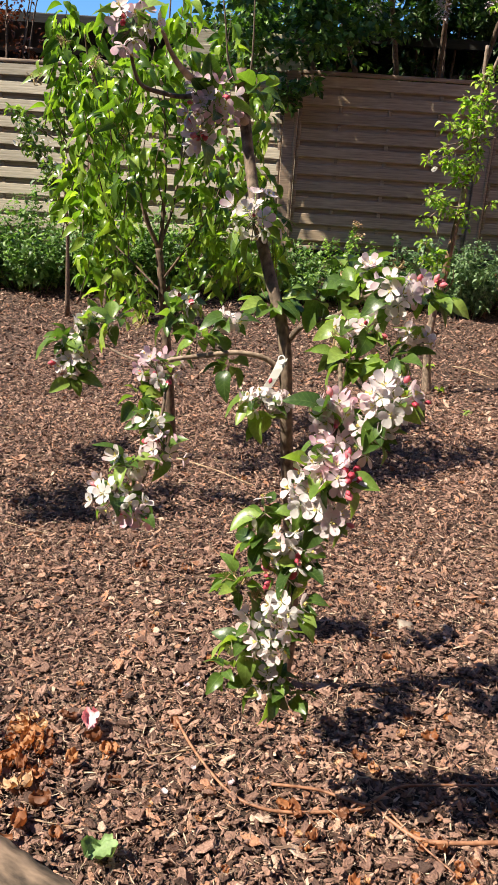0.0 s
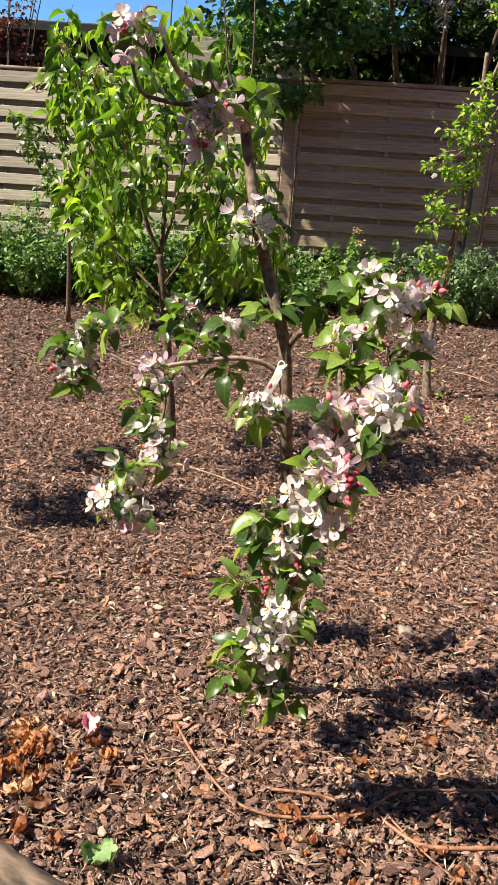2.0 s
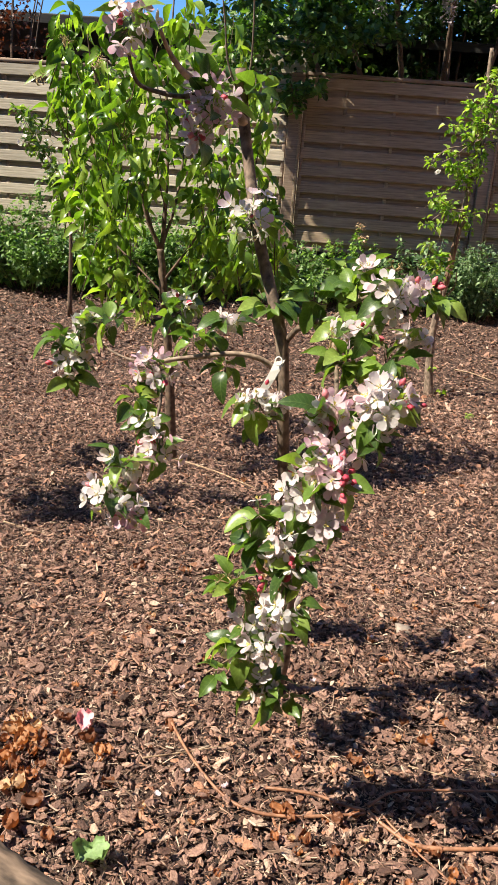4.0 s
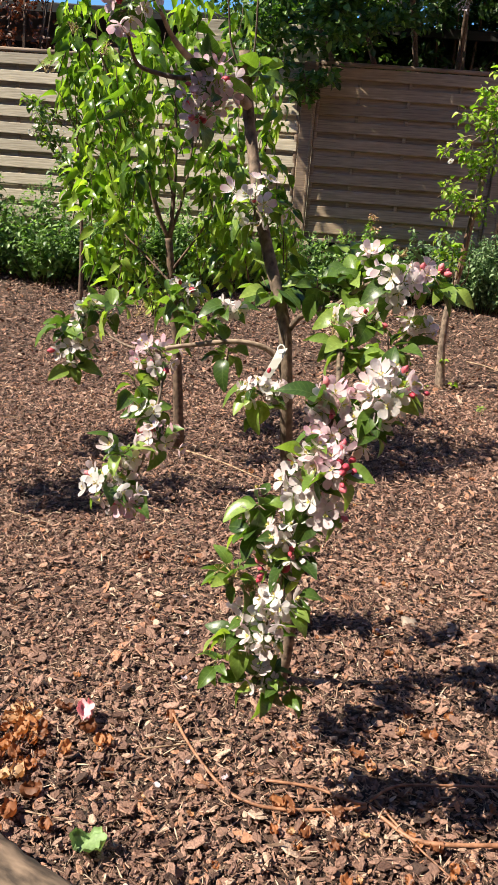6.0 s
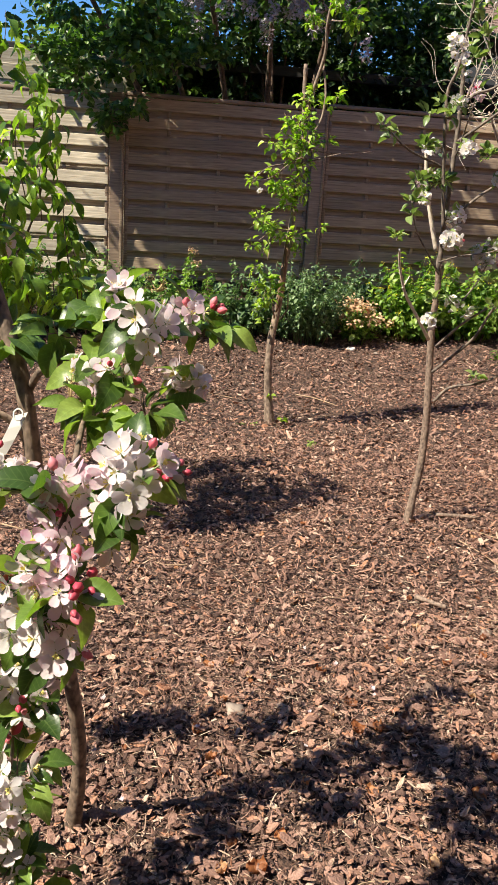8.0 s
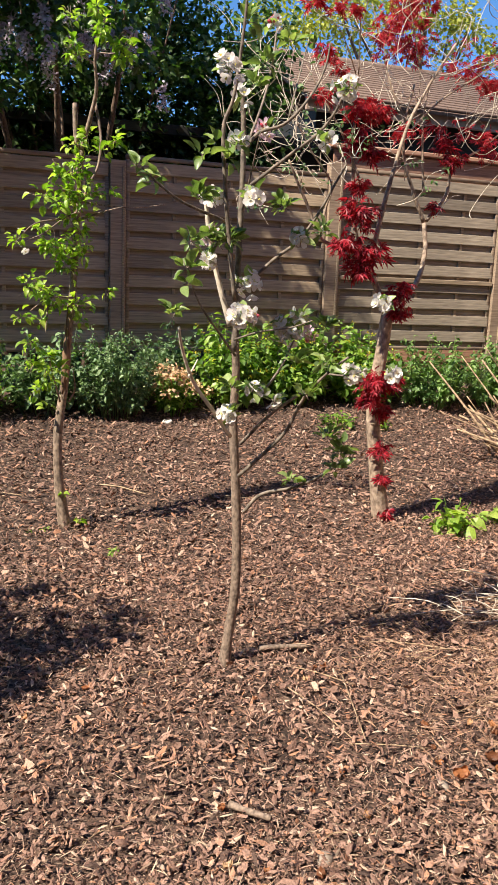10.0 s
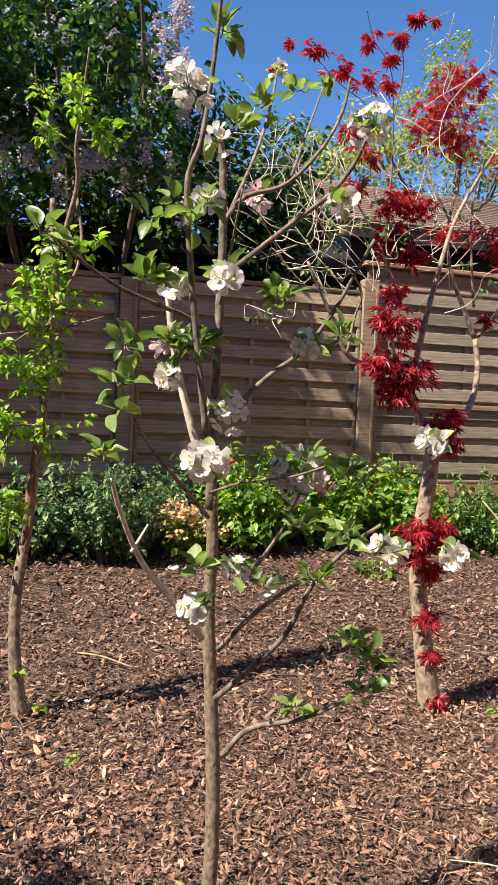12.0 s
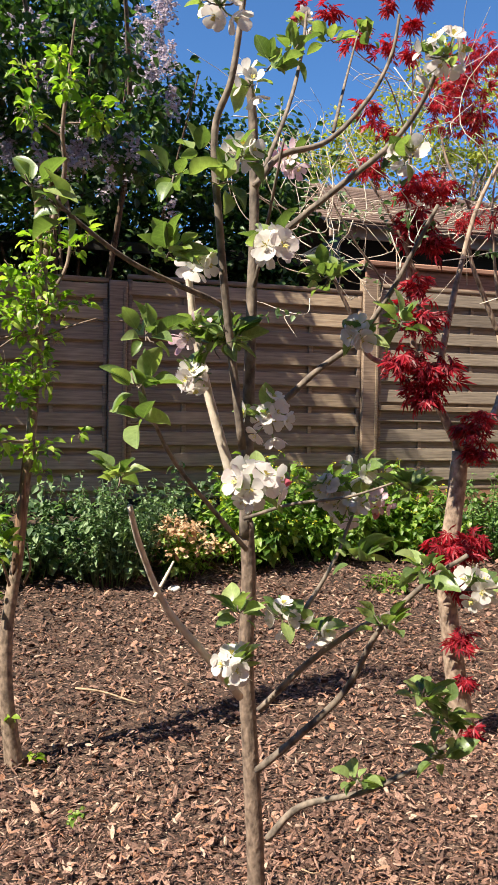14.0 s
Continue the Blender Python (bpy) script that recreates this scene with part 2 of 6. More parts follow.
# Sun on the hanging leaves is put into this brighter leaf colour.
M_LILAC_SUNLIT = leafy("sunlit_lilac_leaf", [(0.0, (0.026, 0.055, 0.015)), (0.6, (0.08, 0.15, 0.032)), (1.0, (0.19, 0.29, 0.065))], (1.4, 1.8, 0.6), 0.42, 0.36, "island")
M_YELLOW_LEAF = leafy("yellow_green_leaf", [(0.0, (0.2, 0.22, 0.03)), (0.6, (0.36, 0.36, 0.06)), (1.0, (0.55, 0.5, 0.1))], (1.4, 1.6, 0.6), 0.5, 0.35, "island")
M_PETAL = petal_mat("white_petal", (0.8, 0.76, 0.75), (0.79, 0.45, 0.56), 1.2)
M_PETAL_PINK = petal_mat("pink_petal", (0.8, 0.72, 0.73), (0.78, 0.37, 0.52), 2.0)
M_PETAL_CREAM = petal_mat("cream_petal", (0.8, 0.77, 0.74), (0.79, 0.55, 0.58), 0.9)
M_BUD = leafy("pink_bud", [(0.0, (0.5, 0.04, 0.08)), (0.5, (0.68, 0.11, 0.16)), (1.0, (0.8, 0.3, 0.33))], (1.1, 0.9, 0.9), 0.5, 0.2)
M_STALK = plain("green_flower_stalk", (0.13, 0.2, 0.06), (0.22, 0.28, 0.1), 30, 0.6)
M_SPENT = plain("withered_stamen", (0.3, 0.19, 0.09), (0.52, 0.4, 0.2), 60, 0.8)
M_STAMEN = plain("yellow_stamen", (0.6, 0.5, 0.12), (0.75, 0.68, 0.25))
M_LILAC_FLOWER = leafy("lilac_floret", [(0.0, (0.46, 0.4, 0.46)), (1.0, (0.7, 0.64, 0.69))], (1.1, 1.0, 1.1), 0.6, 0.35, "island")
M_PEACH = leafy("peach_floret", [(0.0, (0.62, 0.36, 0.2)), (1.0, (0.8, 0.6, 0.4))], (1.1, 1.0, 0.9), 0.6, 0.3, "island")
M_YELLOW = leafy("yellow_floret", [(0.0, (0.7, 0.55, 0.03)), (1.0, (0.85, 0.75, 0.06))], (1.1, 1.0, 0.6), 0.5, 0.3, "island")
M_DEAD = leafy("orange_dead_leaf", [(0.0, (0.13, 0.045, 0.02)), (0.45, (0.33, 0.12, 0.045)), (0.8, (0.46, 0.21, 0.09)), (1.0, (0.56, 0.36, 0.21))], (1.3, 0.9, 0.5), 0.6, 0.25)
M_FALLEN = plain("pink_fallen_petal", (0.66, 0.25, 0.3), (0.76, 0.44, 0.44), 60, 0.6)
M_PALE_LEAF = leafy("wilted_green_leaf", [(0.0, (0.2, 0.31, 0.11)), (1.0, (0.24, 0.35, 0.14))], (1.2, 1.3, 0.8), 0.6, 0.2)
M_TAG = plain("white_plastic_tag", (0.66, 0.64, 0.6), (0.76, 0.74, 0.7), 8, 0.4, 0.05)
M_EDGE = barky("grey_log_bark", (0.04, 0.027, 0.02), (0.24, 0.165, 0.12), 34, 0.9, (0.35, 1, 1))
# Shade inside the shed and under the eave is put into this near-black.
M_DARKSHED = timber("shade_dark_boards", (0.008, 0.007, 0.006), (0.022, 0.02, 0.018))
M_FELT = plain("roofing_felt", (0.02, 0.022, 0.025), (0.05, 0.055, 0.06), 40, 0.85)
M_CLAD = timber("red_brown_cladding", (0.26, 0.13, 0.09), (0.52, 0.3, 0.22))
M_TILE = plain("clay_roof_tile", (0.095, 0.056, 0.042), (0.19, 0.12, 0.09), 30, 0.8)
M_FASCIA = plain("painted_fascia", (0.3, 0.2, 0.15), (0.4, 0.28, 0.21), 10, 0.6)
M_SLAB = barky("bark_piece", (0.16, 0.085, 0.065), (0.42, 0.26, 0.21), 45)
M_STONE = plain("pale_stone", (0.16, 0.12, 0.1), (0.34, 0.27, 0.22), 25, 0.85)
# Warm tone picked for the bounce light of the added walls.
M_UNSEEN_WALL = plain("unseen_wall_brown", (0.24, 0.15, 0.1), (0.38, 0.25, 0.17), 14, 0.85)
M_PALE_STONE = plain("white_stone", (0.5, 0.48, 0.44), (0.66, 0.63, 0.58), 25, 0.8)


# ---- mesh helpers ----
def thing(name, at, label, category, group="", kind=""):
    ob = new(name)
    ob.empty_display_size = 0.1
    ob.location = at
    return tagged(ob, label, category, group, kind)


def build(name, verts, faces, mats, smooth=True, index=None):
    me = bpy.data.meshes.new(name)
    me.from_pydata([tuple(v) for v in verts], [], [tuple(f) for f in faces])
    for m in (mats if isinstance(mats, (list, tuple)) else [mats]):
        me.materials.append(m)
    if index is not None:
        me.polygons.foreach_set("material_index", index)
    if smooth:
        me.polygons.foreach_set("use_smooth", [True] * len(me.polygons))
    me.update()
    return me


def bulk(name, verts, faces, mat, smooth=False):
    """One mesh from arrays: verts (n, 3), faces (m, k)."""
    me = bpy.data.meshes.new(name)
    k = faces.shape[1]
    me.vertices.add(len(verts))
    me.vertices.foreach_set("co", verts.astype(np.float32).ravel())
    me.loops.add(faces.size)
    me.loops.foreach_set("vertex_index", faces.astype(np.int32).ravel())
    me.polygons.add(len(faces))
    me.polygons.foreach_set("loop_start", np.arange(0, faces.size, k, dtype=np.int32))
    me.polygons.foreach_set("loop_total", np.full(len(faces), k, dtype=np.int32))
    me.polygons.foreach_set("use_smooth", np.full(len(faces), smooth, dtype=bool))
    me.materials.append(mat)
    me.update(calc_edges=True)
    me.validate()
    return me


def part(name, me, parent, label="", m=None):
    """Link mesh data as one object under a thing or a part."""
    ob = new(name, me)
    ob.parent = parent
    if m is not None:
        ob.matrix_basis = m
    return tagged(ob, label)


def box(sx, sy, sz, bev=0.0, centre=(0, 0, 0), wobble=0.0, rng=None):
    """Bevelled box as verts and faces."""
    bm = bmesh.new()
    bmesh.ops.create_cube(bm, size=1.0)
    for v in bm.verts:
        v.co = Vector((v.co.x * sx + centre[0], v.co.y * sy + centre[1], v.co.z * sz + centre[2]))
        if rng:
            v.co += Vector([rng.uniform(-wobble, wobble) for _ in range(3)])
    if bev:
        bmesh.ops.bevel(bm, geom=list(bm.edges), offset=bev, segments=1, affect="EDGES")
    bm.verts.index_update()
    out = [v.co.copy() for v in bm.verts], [[v.index for v in f.verts] for f in bm.faces]
    bm.free()
    return out


def smooth_line(points, step=4):
    """Catmull-Rom through rows (x, y, z, r)."""
    p = np.array(points, float)
    p = np.vstack([2 * p[0] - p[1], p, 2 * p[-1] - p[-2]])
    rows = []
    for i in range(1, len(p) - 2):
        for k in range(step):
            u = k / step
            rows.append(0.5 * (2 * p[i] + (p[i + 1] - p[i - 1]) * u + (2 * p[i - 1] - 5 * p[i] + 4 * p[i + 1] - p[i + 2]) * u * u
                               + (3 * p[i] - p[i - 1] - 3 * p[i + 1] + p[i + 2]) * u ** 3))
    rows.append(p[-2])
    return np.array(rows)


def tube(points, seg=8, step=4, rough=0.0, rng=None):
    """Tapered, capped tube along rows (x, y, z, r)."""
    rows = smooth_line(points, step) if step > 1 else np.array(points, float)
    verts, faces = [], []
    n = len(rows)
    side = None
    for i, row in enumerate(rows):
        d = Vector(rows[min(i + 1, n - 1)][:3] - rows[max(i - 1, 0)][:3]).normalized()
        if side is None:
            side = d.cross(Vector((0.31, 0.83, 0.47))).normalized()
        side = (side - d * side.dot(d)).normalized()
        up = d.cross(side)
        lump = 1 + (rng.uniform(-rough, rough) if rng else 0)
        for k in range(seg):
            a = 2 * math.pi * k / seg
            r = max(row[3], 0.0006) * lump * (1 + (rng.uniform(-rough, rough) * 0.5 if rng else 0))
            verts.append(Vector(row[:3]) + (side * math.cos(a) + up * math.sin(a)) * r)
    for i in range(n - 1):
        for k in range(seg):
            a, b = i * seg + k, i * seg + (k + 1) % seg
            faces.append((a, b, b + seg, a + seg))
    faces.append(tuple(range(seg - 1, -1, -1)))
    faces.append(tuple((n - 1) * seg + k for k in range(seg)))
    return verts, faces


def basis_along(d, roll):
    """Rotation whose x runs along d."""
    d = Vector(d).normalized()
    z = Vector((0, 0, 1)) - d * d.z
    z = z.normalized() if z.length > 1e-3 else Vector((0, 1, 0))
    y = z.cross(d)
    m = Matrix((d, y, z)).transposed()
    return m.to_4x4() @ Matrix.Rotation(roll, 4, "X")


# ---- leaves and flowers ----
def leaf_shape(length, width, fold, droop, wave=0.0, rows=6, tip=0.84):
    """Blade along x with a folded midrib and a curved length."""
    verts, faces = [], []
    for i in range(rows + 1):
        u = i / rows
        w = width * 0.5 * math.sin(math.pi * u ** tip) ** 0.75 if 0 < i < rows else 0.0015
        x = length * u * (1 - 0.15 * droop * u)
        z = -droop * length * 0.5 * u * u
        e = wave * length * math.sin(u * 9)
        verts += [(x, -w, z + fold * w + e), (x, 0, z), (x, w, z + fold * w - e)]
    for i in range(rows):
        a = 3 * i
        faces += [(a, a + 3, a + 4, a + 1), (a + 1, a + 4, a + 5, a + 2)]
    return verts, faces


def maple_shape(size):
    """Seven narrow, drooping lobes from one point."""
    verts, faces = [], []
    for k in range(7):
        a = radians(-105 + 35 * k)
        ln = size * (1.0 if k == 3 else 0.92 if k in (2, 4) else 0.72 if k in (1, 5) else 0.45)
        w = ln * 0.12
        c, s = math.cos(a), math.sin(a)
        i = len(verts)
        for u, v, z in ((0, 0, 0), (0.45, -1, -0.03), (0.45, 1, -0.03), (1.0, 0, -0.28)):
            x, y = ln * u, w * v
            verts.append((x * c - y * s, x * s + y * c, z * ln))
        faces += [(i, i + 1, i + 3), (i, i + 3, i + 2)]
    return verts, faces


def blossom_shape(size, cup, rng, wide):
    """Five cupped petals and a tuft of stamens; the second material is the tuft."""
    verts, faces, mats = [], [], []
    for k in range(5):
        a = 2 * math.pi * k / 5 + rng.uniform(-0.18, 0.18)
        ln = size * 0.5 * rng.uniform(0.88, 1.1)
        w = ln * wide * rng.uniform(0.88, 1.12)
        lift = cup + rng.uniform(-0.3, 0.3)
        c, s = math.cos(a), math.sin(a)
        i = len(verts)
        curl = rng.uniform(-0.25, 0.3)
        for u, half in ((0.05, 0.1), (0.26, 0.34), (0.5, 0.8), (0.74, 1.0), (0.92, 0.74), (1.0, 0.28)):
            for v in (-1, 0, 1):
                x, y = ln * (u - (0.05 if v == 0 and u == 1.0 else 0)), w * half * v
                z = ln * (lift * u * u - curl * max(0, u - 0.6) ** 2) + (0.26 * w * half * half if v else 0)
                verts.append((x * c - y * s, x * s + y * c, z))
        for q in range(5):
            b = i + 3 * q
            faces += [(b, b + 3, b + 4, b + 1), (b + 1, b + 4, b + 5, b + 2)]
        mats += [0] * 10
    for k in range(11):
        a = rng.uniform(0, 6.28)
        r, h = size * rng.uniform(0.05, 0.15), size * rng.uniform(0.12, 0.2)
        i = len(verts)
        p = Vector((r * math.cos(a), r * math.sin(a), h))
        verts += [(0, 0, 0.001), tuple(p + Vector((0.0012, 0, 0))), tuple(p + Vector((-0.0012, 0.0012, 0.0016)))]
        faces.append((i, i + 1, i + 2))
        mats.append(1)
    return verts, faces, mats


def bud_shape(size):
    prof = [(0, 0.1), (0.25, 0.38), (0.55, 0.5), (0.8, 0.32), (1.0, 0.05)]
    verts, faces = [], []
    for h, r in prof:
        for k in range(6):
            a = math.pi * k / 3
            verts.append((size * 0.7 * r * math.cos(a), size * 0.7 * r * math.sin(a), size * h))
    for i in range(len(prof) - 1):
        for k in range(6):
            a, b = 6 * i + k, 6 * i + (k + 1) % 6
            faces.append((a, b, b + 6, a + 6))
    return verts, faces


rnd = random.Random(11)


def leaf_set(name, mat, length, width, fold, droop, n=5):
    out = []
    for i in range(n):
        s = 0.75 + 0.5 * i / (n - 1)
        v, f = leaf_shape(length * s, width * s, fold * rnd.uniform(0.6, 1.4), droop * rnd.uniform(0.4, 1.8), rnd.uniform(0.01, 0.05), 8)
        out.append(build(name, v, f, mat))
    return out


def blossom_set(name, mat, size, n=6, wide=0.39):
    out = []
    for i in range(n):
        v, f, mi = blossom_shape(size * rnd.uniform(0.85, 1.1), 0.1 + 0.8 * (i / n), rnd, wide)
        out.append(build(name, v, f, [mat, M_STAMEN], True, mi))
    return out


APPLE_LEAVES = leaf_set("apple_leaf", M_APPLE_LEAF, 0.056, 0.032, 0.55, 0.8)
WHITE_TREE_LEAVES = leaf_set("white_tree_leaf", M_BRIGHT_APPLE_LEAF, 0.043, 0.026, 0.7, 0.4)
PEAR_LEAVES = leaf_set("pear_leaf", M_PEAR_LEAF, 0.09, 0.042, 0.55, 1.4)
LIME_LEAVES = leaf_set("lime_leaf", M_LIME_LEAF, 0.043, 0.027, 0.5, 0.6)
WHITE_BLOSSOM = blossom_set("blossom", M_PETAL, 0.044, 8)
PINK_BLOSSOM = blossom_set("blossom", M_PETAL_PINK, 0.043, 8)
CREAM_BLOSSOM = blossom_set("blossom", M_PETAL_CREAM, 0.045, 8, 0.46)
BUDS = [build("bud", *bud_shape(s), M_BUD) for s in (0.014, 0.018, 0.022)]
KIT = {}
TRUNK = {}


def plant(name, at, label, bark, leaves, blossoms, category="tree", group="young fruit trees", more=1.0, full=1.5):
    ob = thing(name, at, label, category, group)
    KIT[ob] = (Vector(at), bark, leaves, blossoms, more, full)
    return ob


def branch(tree, name, rows, skin=None):
    base, bark = KIT[tree][:2]
    bark = skin or bark
    rows = [(x - base.x, y - base.y, z - base.z, r) for x, y, z, r in rows]
    if name == "trunk":
        x, y, z, r = rows[0]
        rows[0] = (x, y, z - 0.02, r * 1.35)
        TRUNK[tree] = rows
    v, f = tube(rows, 12 if name == "trunk" else 7, 6, 0.035, rnd)
    part(name, build(name, v, f, bark), tree)


def cluster(tree, x, y, z, r, flowers, leaves, kind):
    """A tuft of leaves with open flowers or buds on it. kind: 0 white, 1 pinker, 3 buds only."""
    base, bark, leaf_meshes, blossoms, more, full = KIT[tree]
    c = Vector((x, y, z)) - base
    if blossoms == "maple":
        return maple_clump(tree, c, r, leaves)
    for i in range(int(leaves * more + 0.5)):
        d = Vector((rnd.gauss(0, 1), rnd.gauss(0, 1), rnd.gauss(0, 0.7) + 0.15)).normalized()
        at = c + d * r * rnd.uniform(0.15, 0.75)
        rise = 0.55 if leaf_meshes is WHITE_TREE_LEAVES else 0.0
        m = Matrix.Translation(at) @ basis_along(d + Vector((0, 0, rise + rnd.uniform(-0.5, 0.5))), rnd.uniform(-0.9, 0.9)) @ Matrix.Scale(rnd.uniform(0.7, 1.15), 4)
        part("leaf", rnd.choice(leaf_meshes), tree, m=m)
    spots, stalks = [], []
    for i in range(int(flowers * full + 0.5)):
        best = None
        for trial in range(5):
            d = Vector((rnd.gauss(-0.35, 1), rnd.gauss(-0.6, 1), rnd.gauss(0.35, 0.8))).normalized()
            at = c + d * r * rnd.uniform(0.4, 1.1)
            gap = min([(at - q).length for q in spots], default=1.0)
            if best is None or gap > best[0]:
                best = (gap, d, at)
        gap, d, at = best
        spots.append(at)
        v, f = tube([(*c, 0.0013), (*((c + at) / 2 + Vector((0, 0, -0.003))), 0.0011), (*at, 0.0014)], 4, 1)
        stalks.append((v, f))
        m = Matrix.Translation(at) @ d.to_track_quat("Z", "Y").to_matrix().to_4x4() @ Matrix.Rotation(rnd.uniform(0, 6.28), 4, "Z")
        part("blossom", rnd.choice(blossoms[1] if kind == 1 else blossoms[0]), tree, m=m)
    if stalks:
        join_part("stalk", stalks, M_STALK, tree, kind="stuff")
    for i in range({0: 0, 1: 2, 3: 6}[kind] + (1 if flowers > 5 else 0)):
        d = Vector((rnd.gauss(0, 1), rnd.gauss(-0.5, 1), rnd.gauss(0.2, 0.8))).normalized()
        m = Matrix.Translation(c + d * r * rnd.uniform(0.5, 1.1)) @ d.to_track_quat("Z", "Y").to_matrix().to_4x4()
        part("bud", rnd.choice(BUDS), tree, "deep pink closed bud", m)
    if leaves + flowers > 3:
        rows = []
        for i in range(min(5, (leaves + flowers) // 2)):
            d = Vector((rnd.gauss(0, 1), rnd.gauss(0, 1), rnd.gauss(0, 1))).normalized() * r * 0.8
            v, f = tube([(*c, 0.0016), (*(c + d * 0.5 + Vector((0, 0, -0.004))), 0.0013), (*(c + d), 0.001)], 4, 1)
            rows.append((v, f))
        join_part("spur", rows, bark, tree)


def join_part(name, pieces, mat, parent, label="", kind=""):
    verts, faces = [], []
    for v, f in pieces:
        o = len(verts)
        verts += v
        faces += [[i + o for i in q] for q in f]
    return tagged(part(name, build(name, verts, faces, mat), parent, label), kind=kind)


def scatter(shape, mats4):
    """Copies of one leaf shape (quads or tris padded to one face size) at many poses, as arrays."""
    v, f = np.array(shape[0], float), np.array(shape[1])
    m = np.array(mats4, float)
    hv = np.hstack([v, np.ones((len(v), 1))])
    out = np.einsum("nij,vj->nvi", m, hv)[:, :, :3].reshape(-1, 3)
    idx = (f[None] + (np.arange(len(m)) * len(v))[:, None, None]).reshape(-1, f.shape[1])
    return out, idx


MAPLE_SHAPE = maple_shape(0.055)


MAPLE_SMALL = maple_shape(0.04)
MAPLE_LEAVES = [build("maple_leaf", *maple_shape(q), M_RED_LEAF_ONE, False) for q in (0.045, 0.055, 0.064)]
RED = {"count": 0, "rest": [], "fine": []}


def maple_clump(tree, c, r, n):
    """Hanging red leaves; the airy ones of the top are smaller."""
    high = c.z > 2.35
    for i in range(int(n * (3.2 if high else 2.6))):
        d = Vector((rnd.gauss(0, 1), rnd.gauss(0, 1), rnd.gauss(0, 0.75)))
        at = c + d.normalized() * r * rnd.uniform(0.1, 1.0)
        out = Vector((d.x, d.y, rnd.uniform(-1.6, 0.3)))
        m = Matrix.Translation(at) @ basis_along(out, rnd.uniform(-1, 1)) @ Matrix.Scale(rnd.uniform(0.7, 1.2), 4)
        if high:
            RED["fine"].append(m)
        elif RED["count"] < 300 and i % 3 == 0:
            RED["count"] += 1
            part("leaf", rnd.choice(MAPLE_LEAVES), tree, m=m)
        else:
            RED["rest"].append(m)


SPRAY = {"count": 0, "rest": []}
PEAR_SHAPE = leaf_shape(0.086, 0.041, 0.55, 1.5, 0.02, 5)


def drooping_spray(tree, p, n=27):
    """Hanging leaves round the end of a shoot."""
    base = KIT[tree][0]
    c = Vector(p) - base
    v, f = tube([(*(c + Vector((rnd.uniform(-0.08, 0.08), rnd.uniform(-0.08, 0.08), -0.2))), 0.003), (*c, 0.002), (*(c + Vector((rnd.uniform(-0.05, 0.05), 0, 0.12))), 0.001)], 5, 2)
    part("twig", build("twig", v, f, M_PEAR_BARK), tree)
    for i in range(n):
        d = Vector((rnd.gauss(0, 1), rnd.gauss(0, 1), 0)).normalized()
        at = c + Vector((d.x * rnd.uniform(0.0, 0.07), d.y * rnd.uniform(0.0, 0.09), rnd.uniform(-0.12, 0.1)))
        m = Matrix.Translation(at) @ basis_along((d.x, d.y, rnd.uniform(-1.5, 0.5)), rnd.uniform(-1.1, 1.1)) @ Matrix.Scale(rnd.uniform(0.65, 1.1), 4)
        if SPRAY["count"] < 300 and i < 8:
            SPRAY["count"] += 1
            part("leaf", rnd.choice(PEAR_LEAVES), tree, m=m)
        else:
            SPRAY["rest"].append(m)


# ---- ground ----
def height(x, y):
    """The bed is level, then rises towards the fence."""
    up = 0.0432 * max(0.0, min(y, 8.2) - 4.6) ** 2
    return up + 0.012 * noise.noise((x * 1.7, y * 1.7, 0)) + 0.006 * noise.noise((x * 6, y * 6, 3))


def ground_sheet():
    xs = [-400, -120, -40, -15, -8] + [-5 + 0.14 * i for i in range(101)] + [12, 18, 40, 120, 400]
    ys = [-400, -120, -40, -12, -4, -1.5] + [-0.4 + 0.12 * i for i in range(80)] + [11, 14, 20, 45, 130, 400]
    verts = [(x, y, height(x, y)) for y in ys for x in xs]
    w = len(xs)
    faces = [(j * w + i, j * w + i + 1, (j + 1) * w + i + 1, (j + 1) * w + i) for j in range(len(ys) - 1) for i in range(w - 1)]
    return new("ground", build("ground", verts, faces, M_EARTH))


ground = tagged(ground_sheet(), "brown bark mulch bed over level garden soil", "ground", kind="structure")


# ---- plain unseen walls, added behind and beside the camera to cut sky light ----
def boundary(name, x0, x1, y0, y1, h, label):
    v, f = box(x1 - x0, y1 - y0, h + 0.5, 0.02, ((x0 + x1) / 2, (y0 + y1) / 2, h / 2 - 0.25))
    tagged(new(name, build(name, v, f, M_UNSEEN_WALL, False)), label, "wall", kind="structure")


boundary("unseen_wall_south", -6.5, 9.0, -3.3, -3.0, 8.0, "plain unseen brown wall behind the camera, added to dim sky light")
boundary("unseen_wall_west", -6.8, -6.5, -3.3, 7.9, 4.3, "plain unseen brown side wall, added to dim sky light")
boundary("unseen_wall_east", 9.0, 9.3, -3.3, 7.9, 7.0, "plain unseen brown side wall, added to dim sky light")


# ---- fence ----
def slat_mesh(length, h, thick, seed, mat):
    r = random.Random(seed)
    v, f = box(length, thick, h, 0.004, wobble=0.003, rng=r)
    return build("slat", v, f, mat, False)


fence = thing("garden_fence", (0, 8.0, 0), "weathered brown timber fence of woven slat panels", "fence")


